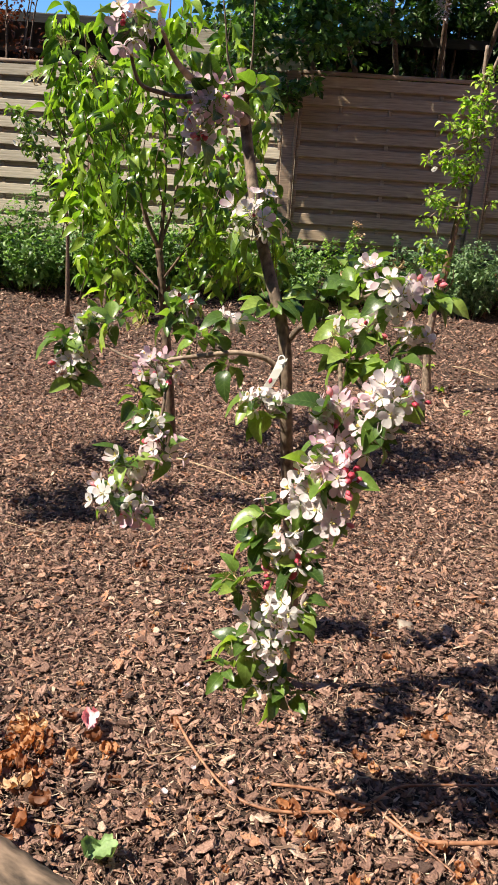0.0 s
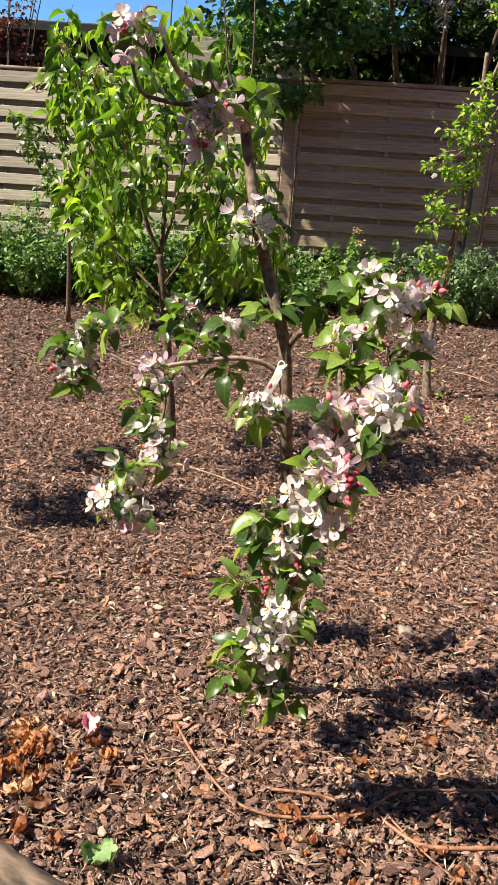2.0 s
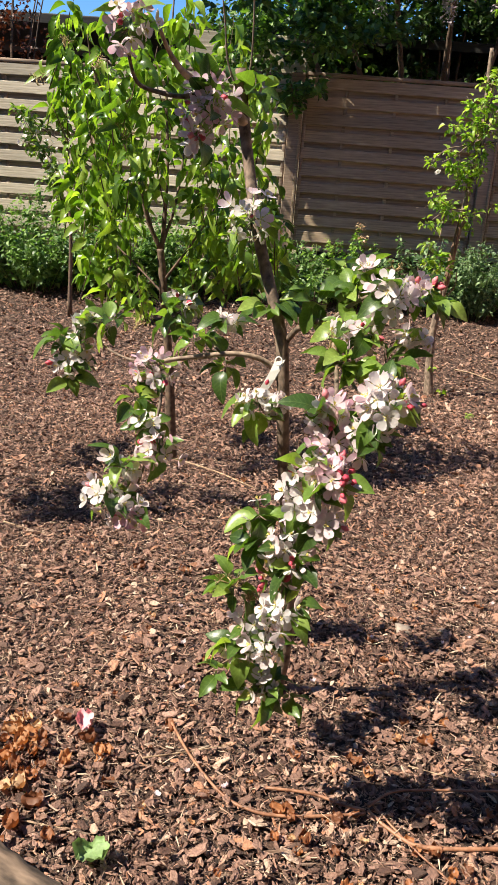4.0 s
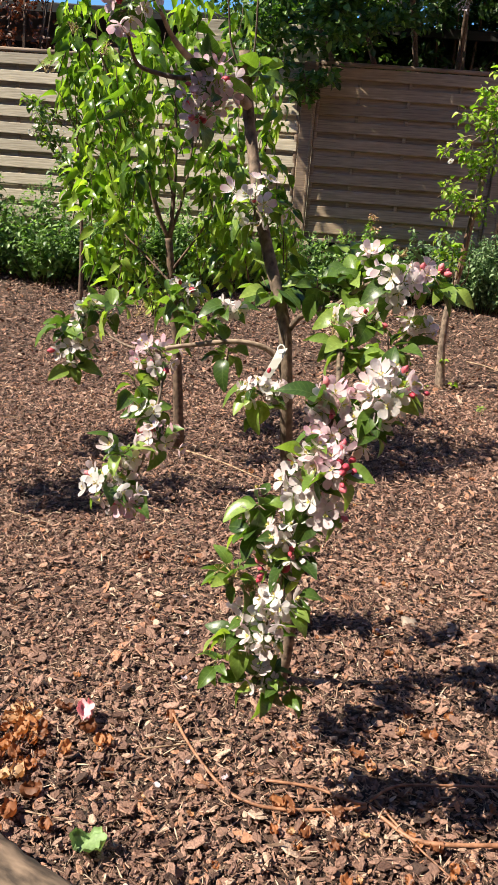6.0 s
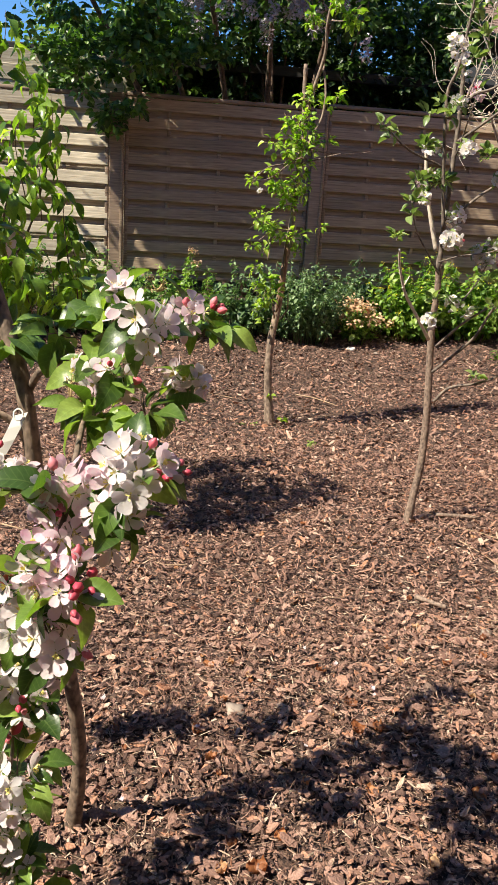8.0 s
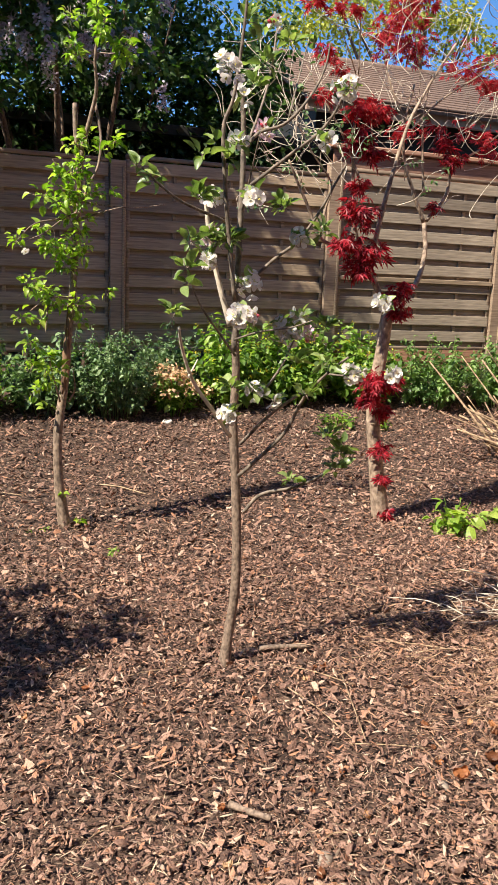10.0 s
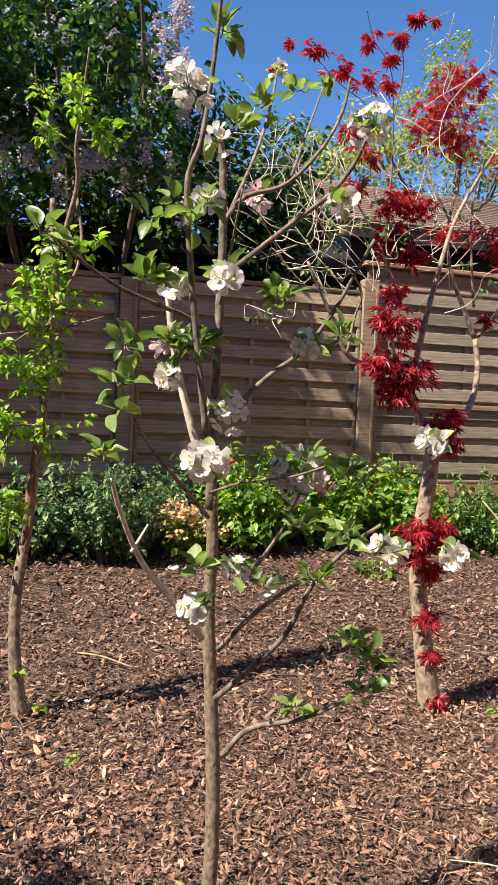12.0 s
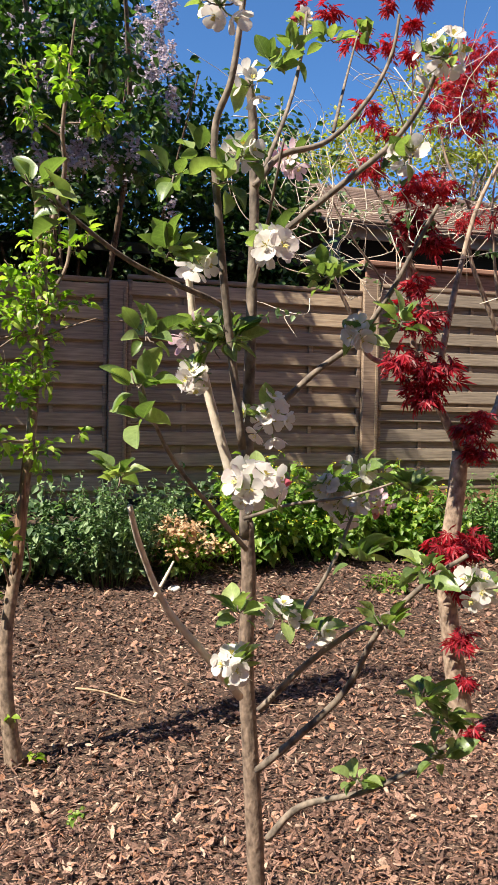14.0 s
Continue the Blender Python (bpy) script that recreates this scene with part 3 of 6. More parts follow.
def fence_panel(x0, x1, top, bottom, rail_at=None, label="", mat=M_FENCE):
    """Lapped slats in front of and behind upright battens, in a slim frame."""
    w, h = x1 - x0, top - bottom
    pieces = [box(w, 0.05, 0.036, 0.004, (0, 0.025, h - 0.01)), box(w, 0.05, 0.036, 0.004, (0, 0.025, 0.01))]
    for s in (-1, 1):
        pieces.append(box(0.036, 0.046, h - 0.06, 0.003, (s * (w / 2 - 0.02), 0.026, h / 2 - 0.004)))
    pan = join_part("fence_panel", pieces, M_POST, fence, label)
    pan.location = ((x0 + x1) / 2, 0, bottom)
    n = int(round(h / 0.166))
    pitch = (h - 0.06) / n
    meshes = [slat_mesh(w - 0.02, 0.106, 0.011, s, mat) for s in range(4)]
    for i in range(n):
        z = 0.03 + pitch * (i + 0.5)
        part("slat", meshes[i % 4], pan, m=pose(0, 0.006 + 0.004 * rnd.random(), z + 0.02, -5 + rnd.uniform(-2, 2), rnd.uniform(-0.3, 0.3), 0))
        part("slat", meshes[(i + 2) % 4], pan, m=pose(0, 0.056 if mat is M_FENCE_PALE else 0.038, z - pitch * 0.4, -3 + rnd.uniform(-2, 2), rnd.uniform(-0.25, 0.25), 0))
    for i in range(3):
        part("batten", build("batten", *box(0.034, 0.014, h - 0.05, 0.003), M_FENCE, False), pan, m=pose((i - 1) * w * 0.27, 0.022, h / 2))
    if rail_at:
        part("mid_rail", build("mid_rail", *box(w - 0.02, 0.03, 0.045, 0.004), M_FENCE, False), pan, m=pose(0, -0.008, rail_at - bottom))
    return pan


def fence_post(x, w, top):
    """Timber post with a strip down its face."""
    post = part("fence_post", build("fence_post", *box(w, 0.1, top, 0.006, (0, 0, top / 2)), M_POST, False), fence, m=pose(x, 0.02, 0))
    part("cover_strip", build("cover_strip", *box(0.022, 0.012, top - 0.1, 0.003, (w * 0.34, -0.054, top / 2)), M_FENCE, False), post)


for px, pw, pt in ((-3.56, 0.13, 2.5), (-1.6, 0.13, 2.5), (0.37, 0.14, 2.5), (2.33, 0.14, 2.5), (4.445, 0.15, 2.66), (6.42, 0.14, 2.62), (8.45, 0.14, 2.62)):
    fence_post(px, pw, pt)
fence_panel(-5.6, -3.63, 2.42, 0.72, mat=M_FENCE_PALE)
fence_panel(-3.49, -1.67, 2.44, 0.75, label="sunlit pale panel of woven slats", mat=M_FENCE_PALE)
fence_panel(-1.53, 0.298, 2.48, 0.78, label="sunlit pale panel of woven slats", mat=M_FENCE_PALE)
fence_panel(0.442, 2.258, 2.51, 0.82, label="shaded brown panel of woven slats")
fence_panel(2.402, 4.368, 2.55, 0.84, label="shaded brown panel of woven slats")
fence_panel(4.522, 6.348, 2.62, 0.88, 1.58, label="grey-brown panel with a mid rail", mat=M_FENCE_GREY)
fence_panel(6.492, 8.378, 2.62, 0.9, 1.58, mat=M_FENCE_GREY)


# ---- neighbouring buildings ----
def boarded_wall(name, x0, x1, y, z0, z1, mat, parent, step=0.16):
    n = int((z1 - z0) / step)
    frame_back = part(name, build(name, *box(x1 - x0 - 0.04, 0.02, z1 - z0 - 0.02, 0.0, ((x0 + x1) / 2, y + 0.035, (z0 + z1) / 2)), mat, False), parent)
    plank = build("board", *box(x1 - x0, 0.03, step * 1.06, 0.005), mat, False)
    for i in range(n):
        part("board", plank, frame_back, m=pose((x0 + x1) / 2, y + 0.009 * (i % 2), z0 + step * (i + 0.5)))
    return frame_back


shed = thing("garden_shed", (-1.0, 9.9, 0.0), "open-fronted garden shed behind the fence, coloured near black for its shade", "shed")
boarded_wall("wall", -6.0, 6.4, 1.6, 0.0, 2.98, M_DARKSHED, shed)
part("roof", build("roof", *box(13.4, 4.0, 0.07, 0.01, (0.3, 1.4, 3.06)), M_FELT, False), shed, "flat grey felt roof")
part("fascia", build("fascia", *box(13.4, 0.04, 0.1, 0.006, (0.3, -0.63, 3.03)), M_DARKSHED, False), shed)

back_fence = thing("boarded_fence", (-0.25, 9.15, 0.0), "pale weathered boarded fence of the neighbouring garden", "fence")
boarded_wall("panel", -0.75, 0.75, 0.0, 0.3, 3.0, M_FENCE_PALE, back_fence, 0.15)

lean_to = thing("timber_outbuilding", (7.0, 8.65, 0.0), "red-brown boarded outbuilding behind the fence", "shed")
boarded_wall("wall", -2.3, 4.0, 0.0, 0.0, 2.9, M_CLAD, lean_to, 0.17)
part("coping", build("coping", *box(6.4, 0.12, 0.05, 0.01, (0.85, 0.0, 2.93)), M_CLAD, False), lean_to)


def house():
    h = thing("house", (9.9, 15.0, 0.0), "low house with a red-brown tiled roof", "house")
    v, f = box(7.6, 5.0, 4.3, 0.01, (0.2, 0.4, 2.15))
    # The near-black boards stand in for shade under the eave.
    part("wall", build("wall", v, f, M_DARKSHED, False), h, "boarded wall coloured near black for the eave shade")
    part("fascia", build("fascia", *box(8.4, 0.06, 0.24, 0.01, (0.2, -2.62, 4.22)), M_FASCIA, False), h, "pale brown painted fascia board")
    tiles = []
    n = 16
    for i in range(n):
        u = (i + 0.5) / n
        y, z = -2.75 + 2.75 * u, 4.32 + 1.28 * u
        v, f = box(8.6, 0.26, 0.035, 0.006, (0, 0, 0))
        tilt = Matrix.Translation((0.2, y, z)) @ Matrix.Rotation(radians(20), 4, "X")
        tiles.append(([tilt @ p for p in v], f))
    roof = part("roof", build("roof", *box(8.5, 3.1, 0.05, 0.0), M_TILE, False), h, "red-brown tiled roof slope", Matrix.Translation((0.2, -1.4, 4.9)) @ Matrix.Rotation(radians(25), 4, "X"))
    inv = roof.matrix_basis.inverted()
    join_part("tile_course", [([inv @ p for p in v], f) for v, f in tiles], M_TILE, roof, kind="stuff")
    back = Matrix.Translation((0.2, 1.5, 4.9)) @ Matrix.Rotation(radians(-25), 4, "X")
    part("roof", build("roof", *box(8.5, 3.4, 0.05, 0.0), M_TILE, False), h, m=back)
    part("ridge", build("ridge", *tube([(-4.1, 0.02, 5.6, 0.09), (4.5, 0.02, 5.6, 0.09)], 8, 1), M_TILE), h)
    return h


house()


# ---- massed foliage ----
def crown_mesh(name, clumps, per, size, mat, rng, shape=None, flat=0.5):
    """Leaves in many clumps (centre, radius)."""
    shape = shape or leaf_shape(size, size * 0.6, 0.3, 0.5, 0.0, 2)
    poses = []
    for c, r in clumps:
        for i in range(per):
            d = Vector((rng.gauss(0, 1), rng.gauss(0, 1), rng.gauss(0, 0.8)))
            at = Vector(c) + d.normalized() * r * rng.uniform(0.25, 1.0)
            poses.append(Matrix.Translation(at) @ basis_along((d.x, d.y, rng.uniform(-1, flat)), rng.uniform(-1, 1)) @ Matrix.Scale(rng.uniform(0.7, 1.25), 4))
    return bulk(name, *scatter(shape, poses), mat)


def lilac():
    rng = random.Random(3)
    t = thing("lilac_bush", (2.1, 9.2, 0.3), "tall dark lilac bush with pale purple flowers overhanging the fence", "bush")
    clumps = []
    def crest(x):
        return float(np.interp(x, [-2.7, -1.7, -1.35, -0.9, 0.0, 0.4, 0.85, 1.3, 2.4], [3.1, 3.6, 5.0, 6.2, 6.5, 5.7, 4.9, 4.5, 4.2]))

    for i in range(700):
        x = rng.uniform(-2.6, 2.35)
        clumps.append(((x, rng.uniform(-0.3, 1.2), rng.uniform(2.5, crest(x)) - 0.3), rng.uniform(0.15, 0.3)))
    for i in range(108):
        clumps.append(((rng.uniform(-2.5, 0.6), rng.uniform(-1.85, -0.5), rng.uniform(2.95, 4.4) - 0.3), rng.uniform(0.12, 0.26)))
    for i in range(80):
        clumps.append(((rng.uniform(-2.55, 0.9), rng.uniform(-1.75, -1.2), rng.uniform(2.72, 3.15) - 0.3), rng.uniform(0.1, 0.2)))
    for i in range(230):
        x = rng.uniform(-1.0, 0.3)
        clumps.append(((x, rng.uniform(0.0, 1.3), rng.uniform(4.0, max(4.2, crest(x) + 0.1)) - 0.3), rng.uniform(0.16, 0.32)))
    for i in range(110):
        clumps.append(((rng.uniform(-2.6, 2.2), rng.uniform(0.0, 1.3), rng.uniform(2.6, 3.6) - 0.3), rng.uniform(0.15, 0.3)))
    for i in range(120):
        clumps.append(((rng.uniform(-1.2, 2.3), rng.uniform(0.2, 1.3), rng.uniform(2.9, 3.9) - 0.3), rng.uniform(0.2, 0.32)))
    for i in range(18):
        clumps.append(((rng.uniform(-2.1, -1.5), rng.uniform(-1.6, -1.3), rng.uniform(2.15, 2.95) - 0.3), rng.uniform(0.09, 0.15)))
    # clumps added above the fence to shade part of a middle panel
    for i in range(46):
        clumps.append(((rng.uniform(-1.3, 0.3), rng.uniform(-1.72, -1.42), rng.uniform(3.3, 4.4) - 0.3), rng.uniform(0.12, 0.24)))
    # added out-of-view growth leaning over the border to keep the middle fence shaded
    for i in range(900):
        across, up, z = rng.uniform(0.5, 4.45), rng.uniform(0.9, 2.5), rng.uniform(3.7, 6.5)
        x = across - 0.8 * (z - up)
        if -2.3 < x < 1.0 and rng.random() < 0.23:
            clumps.append(((x - 2.1, 7.95 - 0.288 * (z - up) - 9.2, z - 0.3), rng.uniform(0.12, 0.22)))
    # a thin place in the crown, where the sky shows
    clumps = [c for c in clumps if not (-2.02 < c[0][0] < -1.8 and c[0][2] < 3.6 and c[0][2] + 0.3 > (2.75 if c[0][1] < -0.8 else 3.05))]
    clumps = [c for c in clumps if not (c[0][0] > -0.7 and c[0][1] < 0.0 and c[0][2] < 2.95)]
    near = [c for c in clumps if c[0][1] < 0.0]
    blade = leaf_shape(0.085, 0.055, 0.3, 0.6, 0.0, 3)
    part("crown", crown_mesh("crown", [c for c in near if c[0][0] < -0.9], 26, 0.085, M_LILAC_SUNLIT, rng, blade), t)
    part("crown", crown_mesh("crown", [c for c in near if c[0][0] >= -0.9], 26, 0.085, M_LILAC_LEAF, rng, blade), t)
    far = [c for c in clumps if c[0][1] >= 0.0]
    part("crown", crown_mesh("crown", [c for c in far if c[0][2] < 3.7], 34, 0.1, M_LILAC_LEAF, rng), t)
    part("crown", crown_mesh("crown", [c for c in far if c[0][2] >= 3.7], 40, 0.082, M_LILAC_LEAF, rng), t)
    for i in range(9):
        a = rng.uniform(-1.6, 1.6)
        rows = [(a * 0.25, 0.2, -0.1, 0.04), (a * 0.5, rng.uniform(0.1, 0.5), 1.4, 0.03), (a * 1.0, rng.uniform(-0.3, 0.5), 2.7, 0.016), (a * 1.4, rng.uniform(-0.6, 0.8), 4.2, 0.007)]
        part("stem", build("stem", *tube(rows, 7, 4, 0.05, rng), M_PEAR_BARK), t)
    heads = []
    for i in range(16):
        q = (rng.uniform(-1.3, 0.6), rng.uniform(-1.75, -1.3), rng.uniform(2.75, 3.5))
        heads += [((q[0] + rng.uniform(-0.03, 0.03), q[1], q[2] + 0.04 * k), 0.06 - 0.01 * k) for k in range(5)]
    # added limbs that carry the out-of-view shading growth
    for i in range(5):
        a = -2.6 + 0.75 * i
        rows = [(a * 0.2, 0.1, -0.1, 0.045), (a * 0.5, -0.2, 1.9, 0.034), (a * 0.85, -0.9, 3.4, 0.022), (a * 1.05 - 0.3, -1.7, 4.8, 0.012), (a * 1.1 - 0.5, -2.0, 5.8, 0.005)]
        part("stem", build("stem", *tube(rows, 7, 4, 0.05, rng), M_PEAR_BARK), t)
    for i in range(62):
        x = rng.uniform(-1.1, 0.75)
        c = (x, rng.uniform(-0.95, -0.3), min(rng.uniform(3.0, 5.9), crest(x) - 0.35) - 0.3)
        heads += [((c[0] + rng.uniform(-0.03, 0.03), c[1], c[2] + 0.05 * k), 0.075 - 0.012 * k) for k in range(5)]
    tagged(part("blossom_mass", crown_mesh("blossom_mass", heads, 26, 0.03, M_LILAC_FLOWER, rng, leaf_shape(0.03, 0.028, 0.2, 0.3, 0, 2)), t, "pale purple flower panicles"), kind="stuff")


lilac()


def yellow_tree():
    rng = random.Random(8)
    t = thing("yellow_leaved_tree", (11.0, 18.5, 0.5), "yellow-green tree beyond the tiled roof", "tree")
    clumps = []
    for cx, cz, r, n in ((-0.2, 9.0, 0.6, 16), (1.3, 8.8, 0.6, 16), (-3.1, 6.9, 0.7, 24), (-1.9, 7.2, 0.9, 40), (-0.4, 7.5, 1.0, 46), (1.2, 7.4, 1.0, 40), (2.7, 7.0, 1.0, 30)):
        for i in range(n):
            clumps.append(((cx + rng.gauss(0, 0.5) * r, rng.uniform(-0.8, 0.8), cz + rng.gauss(0, 0.5) * r), rng.uniform(0.2, 0.36)))
    part("crown", crown_mesh("crown", clumps, 34, 0.12, M_YELLOW_LEAF, rng), t)
    part("trunk", build("trunk", *tube([(0, 0, -0.1, 0.2), (0.1, 0, 3, 0.16), (0.3, 0, 6, 0.09), (0.5, 0, 8, 0.04)], 9, 4, 0.05, rng), M_PEAR_BARK), t)
    for i in range(7):
        x = rng.uniform(-2, 2.6)
        part("limb", build("limb", *tube([(0.15, 0, 4.2, 0.07), (x * 0.5, rng.uniform(-0.4, 0.4), 5.6, 0.05), (x, rng.uniform(-0.6, 0.6), 7.2, 0.02)], 7, 4), M_PEAR_BARK), t)


yellow_tree()


def shrub(name, x, y, wx, wy, h, mat, leaf, stems, label, seed, florets=None, category="shrub"):
    """Upright leafy stems from one base, some with flower heads."""
    rng = random.Random(seed)
    z0 = height(x, y)
    t = thing(name, (x, y, z0), label, category, "plants in the fence border")
    poses, big, stalks, heads = [], [], [], []

    def dress(p, q, k, size):
        for j in range(k):
            u = (j + rng.random()) / k
            at = p.lerp(q, u)
            b = rng.uniform(0, 6.28)
            d = Vector((math.cos(b), math.sin(b), rng.uniform(-0.7, 0.45)))
            m = Matrix.Translation(at + d * 0.012) @ basis_along(d, rng.uniform(-0.7, 0.7)) @ Matrix.Scale(rng.uniform(0.5, 1.35) * size, 4)
            (big if rng.random() < 0.3 else poses).append(m)

    lumps = [(rng.uniform(0, 6.28), rng.uniform(0.62, 1.08)) for _ in range(5)]
    for i in range(stems):
        a, q = rng.uniform(0, 6.28), math.sqrt(rng.random())
        bx, by = wx * q * math.cos(a), wy * q * math.sin(a)
        crest = lumps[int(a / 6.284 * 5)][1]
        hh = h * crest * (0.5 + 0.52 * rng.random()) * (1 - 0.35 * q * q)
        lean = rng.gauss(0, 0.16) * hh
        foot = Vector((bx * 0.55, by * 0.55, -0.03))
        mid = Vector((bx * 0.9 + lean * 0.3, by * 0.9, hh * 0.55))
        tip = Vector((bx * 1.2 + lean, by * 1.2 + rng.gauss(0, 0.06) * hh, hh))
        stalks.append(tube([(*foot, 0.004), (*mid, 0.003), (*tip, 0.0015)], 4, 2))
        k = max(3, int(hh / (leaf * 0.5)))
        dress(foot.lerp(mid, 0.35), mid, k // 2 + 1, 1.1)
        dress(mid, tip, k, 0.85)
        for s in range(rng.randint(1, 3) if hh > 0.25 else 0):
            p = foot.lerp(mid, rng.uniform(0.4, 1)) if rng.random() < 0.5 else mid.lerp(tip, rng.uniform(0, 0.8))
            b = rng.uniform(0, 6.28)
            e = p + Vector((math.cos(b), math.sin(b), rng.uniform(0.1, 1.0))) * rng.uniform(0.06, 0.16)
            stalks.append(tube([(*p, 0.002), (*e, 0.001)], 3, 1))
            dress(p, e, max(3, int(0.13 / (leaf * 0.4))), 0.9)
        if florets and rng.random() < florets[2]:
            heads.append(tuple(tip))
    part("foliage", bulk("foliage", *scatter(leaf_shape(leaf * 0.85, leaf * 0.52, 0.3, 0.5, 0.02, 3), poses), mat), t)
    if big:
        part("foliage", bulk("foliage", *scatter(leaf_shape(leaf * 1.2, leaf * 0.72, 0.4, 0.8, 0.03, 3), big), mat), t)
    join_part("undergrowth", stalks, mat, t, kind="stuff")
    if florets:
        fm, fs = florets[0], florets[1]
        if heads:
            tagged(part("bloom", crown_mesh("bloom", [(q, fs) for q in heads], 36 if fs > 0.03 else 10, fs * 0.5, fm, rng, leaf_shape(fs * 0.5, fs * 0.42, 0.2, 0.2, 0, 2)), t), kind="stuff")
    return t


G1, G2 = M_SHRUB, M_SHRUB_BRIGHT
shrub("nettle_clump", -2.75, 7.3, 0.44, 0.34, 1.08, G1, 0.06, 100, "dense green leafy clump at the fence foot", 21)
shrub("nettle_clump", -2.05, 7.25, 0.44, 0.34, 1.06, G1, 0.06, 105, "dense green leafy clump at the fence foot", 22)
shrub("nettle_clump", -1.35, 7.3, 0.42, 0.34, 1.0, G1, 0.06, 100, "dense green leafy clump at the fence foot", 23, (M_PETAL_CREAM, 0.03, 0.05))
shrub("nettle_clump", -0.65, 7.35, 0.42, 0.32, 0.95, G1, 0.06, 95, "dense green leafy clump at the fence foot", 24)
shrub("mint_clump", 0.05, 7.45, 0.4, 0.3, 0.74, G1, 0.055, 66, "green mint-like clump below the fence", 25)
shrub("mint_clump", 0.65, 7.45, 0.36, 0.28, 0.74, G1, 0.055, 62, "green mint-like clump below the fence", 26)
shrub("mint_clump", 1.1, 7.45, 0.3, 0.26, 0.82, G2, 0.055, 44, "bright green clump below the fence", 27, (M_PEACH, 0.05, 0.05))
shrub("leafy_bush", 1.62, 7.5, 0.32, 0.26, 0.96, M_SHRUB_DARK, 0.075, 42, "dark green broad-leaved bush against the fence", 28)
shrub("leafy_bush", 2.2, 7.4, 0.36, 0.3, 0.91, M_SHRUB_DARK, 0.045, 95, "grey-green bushy shrub below the fence post", 29)
shrub("sedum_plant", 2.72, 7.42, 0.24, 0.2, 0.56, G2, 0.06, 28, "peach-flowered plant with lime green leaves", 30, (M_PEACH, 0.07, 0.9))
shrub("leafy_bush", 2.72, 7.75, 0.3, 0.14, 0.84, M_SHRUB_DARK, 0.06, 30, "dark green shrub behind the peach flowers", 31)
shrub("celandine_clump", 3.3, 7.6, 0.36, 0.28, 0.9, G2, 0.082, 70, "bright green clump with small yellow flowers", 32, (M_YELLOW, 0.022, 0.8))
shrub("celandine_clump", 3.95, 7.65, 0.4, 0.26, 0.92, G2, 0.082, 76, "bright green clump with small yellow flowers", 33, (M_YELLOW, 0.022, 0.8))
shrub("celandine_clump", 4.65, 7.6, 0.4, 0.28, 0.86, G2, 0.08, 72, "bright green clump with small yellow flowers", 34, (M_YELLOW, 0.022, 0.7))
shrub("nettle_clump", 5.4, 7.5, 0.42, 0.32, 0.72, G1, 0.06, 66, "green nettle clump beside the stick pile", 35)
shrub("nettle_clump", 6.15, 7.4, 0.42, 0.32, 0.72, G1, 0.06, 66, "green nettle clump beside the stick pile", 36)
shrub("nettle_clump", 6.9, 7.3, 0.42, 0.32, 0.72, G1, 0.06, 60, "green nettle clump beside the stick pile", 37)
shrub("fern_weed", 4.15, 7.05, 0.16, 0.12, 0.22, G2, 0.06, 14, "bright green low weed at the bed edge", 38, None, "weed")
shrub("fern_weed", 4.55, 6.95, 0.12, 0.1, 0.18, G2, 0.05, 10, "bright green low weed at the bed edge", 39, None, "weed")
shrub("broad_weed", 3.9, 4.82, 0.15, 0.12, 0.24, M_LIME_ISLAND, 0.1, 16, "lime green weed growing through bark mulch", 40, None, "weed")
shrub("broad_weed", 4.22, 4.95, 0.16, 0.1, 0.14, M_LIME_ISLAND, 0.07, 12, "lime green weed growing through bark mulch", 41, None, "weed")
shrub("weed_seedling", 2.26, 2.05, 0.06, 0.05, 0.09, G2, 0.04, 6, "small green weed seedling in mulch", 42, None, "weed")
shrub("weed_seedling", 2.38, 1.98, 0.07, 0.06, 0.10, G2, 0.035, 7, "small green weed seedling in mulch", 43, None, "weed")
shrub("weed_seedling", 1.8, 4.88, 0.03, 0.03, 0.05, G2, 0.045, 4, "small green weed seedling in mulch", 44, None, "weed")
shrub("weed_seedling", 1.42, 5.3, 0.05, 0.05, 0.04, G2, 0.03, 4, "small green weed seedling in mulch", 45, None, "weed")
shrub("fruit_sucker", -0.82, 6.5, 0.07, 0.07, 0.60, M_LIME_LEAF, 0.05, 5, "thin shoot with yellow-green leaves", 46, None, "plant")
shrub("wall_sapling", 0.3, 7.62, 0.1, 0.06, 1.25, G1, 0.05, 4, "thin leafy sapling in front of the fence post", 47, None, "plant")

def copper_bush():
    rng = random.Random(19)
    t = thing("copper_bush", (-2.9, 8.75, 0.3), "dark copper-leaved bush behind the fence", "bush")
    clumps = [((rng.gauss(0, 0.3), rng.uniform(-0.2, 0.3), rng.uniform(2.2, 2.85)), rng.uniform(0.08, 0.16)) for i in range(26)]
    part("crown", crown_mesh("crown", clumps, 24, 0.06, M_COPPER, rng), t)
    for i in range(9):
        a = rng.uniform(-0.4, 0.9)
        part("stem", build("stem", *tube([(a * 0.2, 0, -0.1, 0.018), (a * 0.5, 0, 1.6, 0.012), (a, rng.uniform(-0.2, 0.2), 2.9, 0.006), (a * 1.5, 0, 3.3, 0.003)], 6, 4), M_PEAR_BARK), t)


copper_bush()

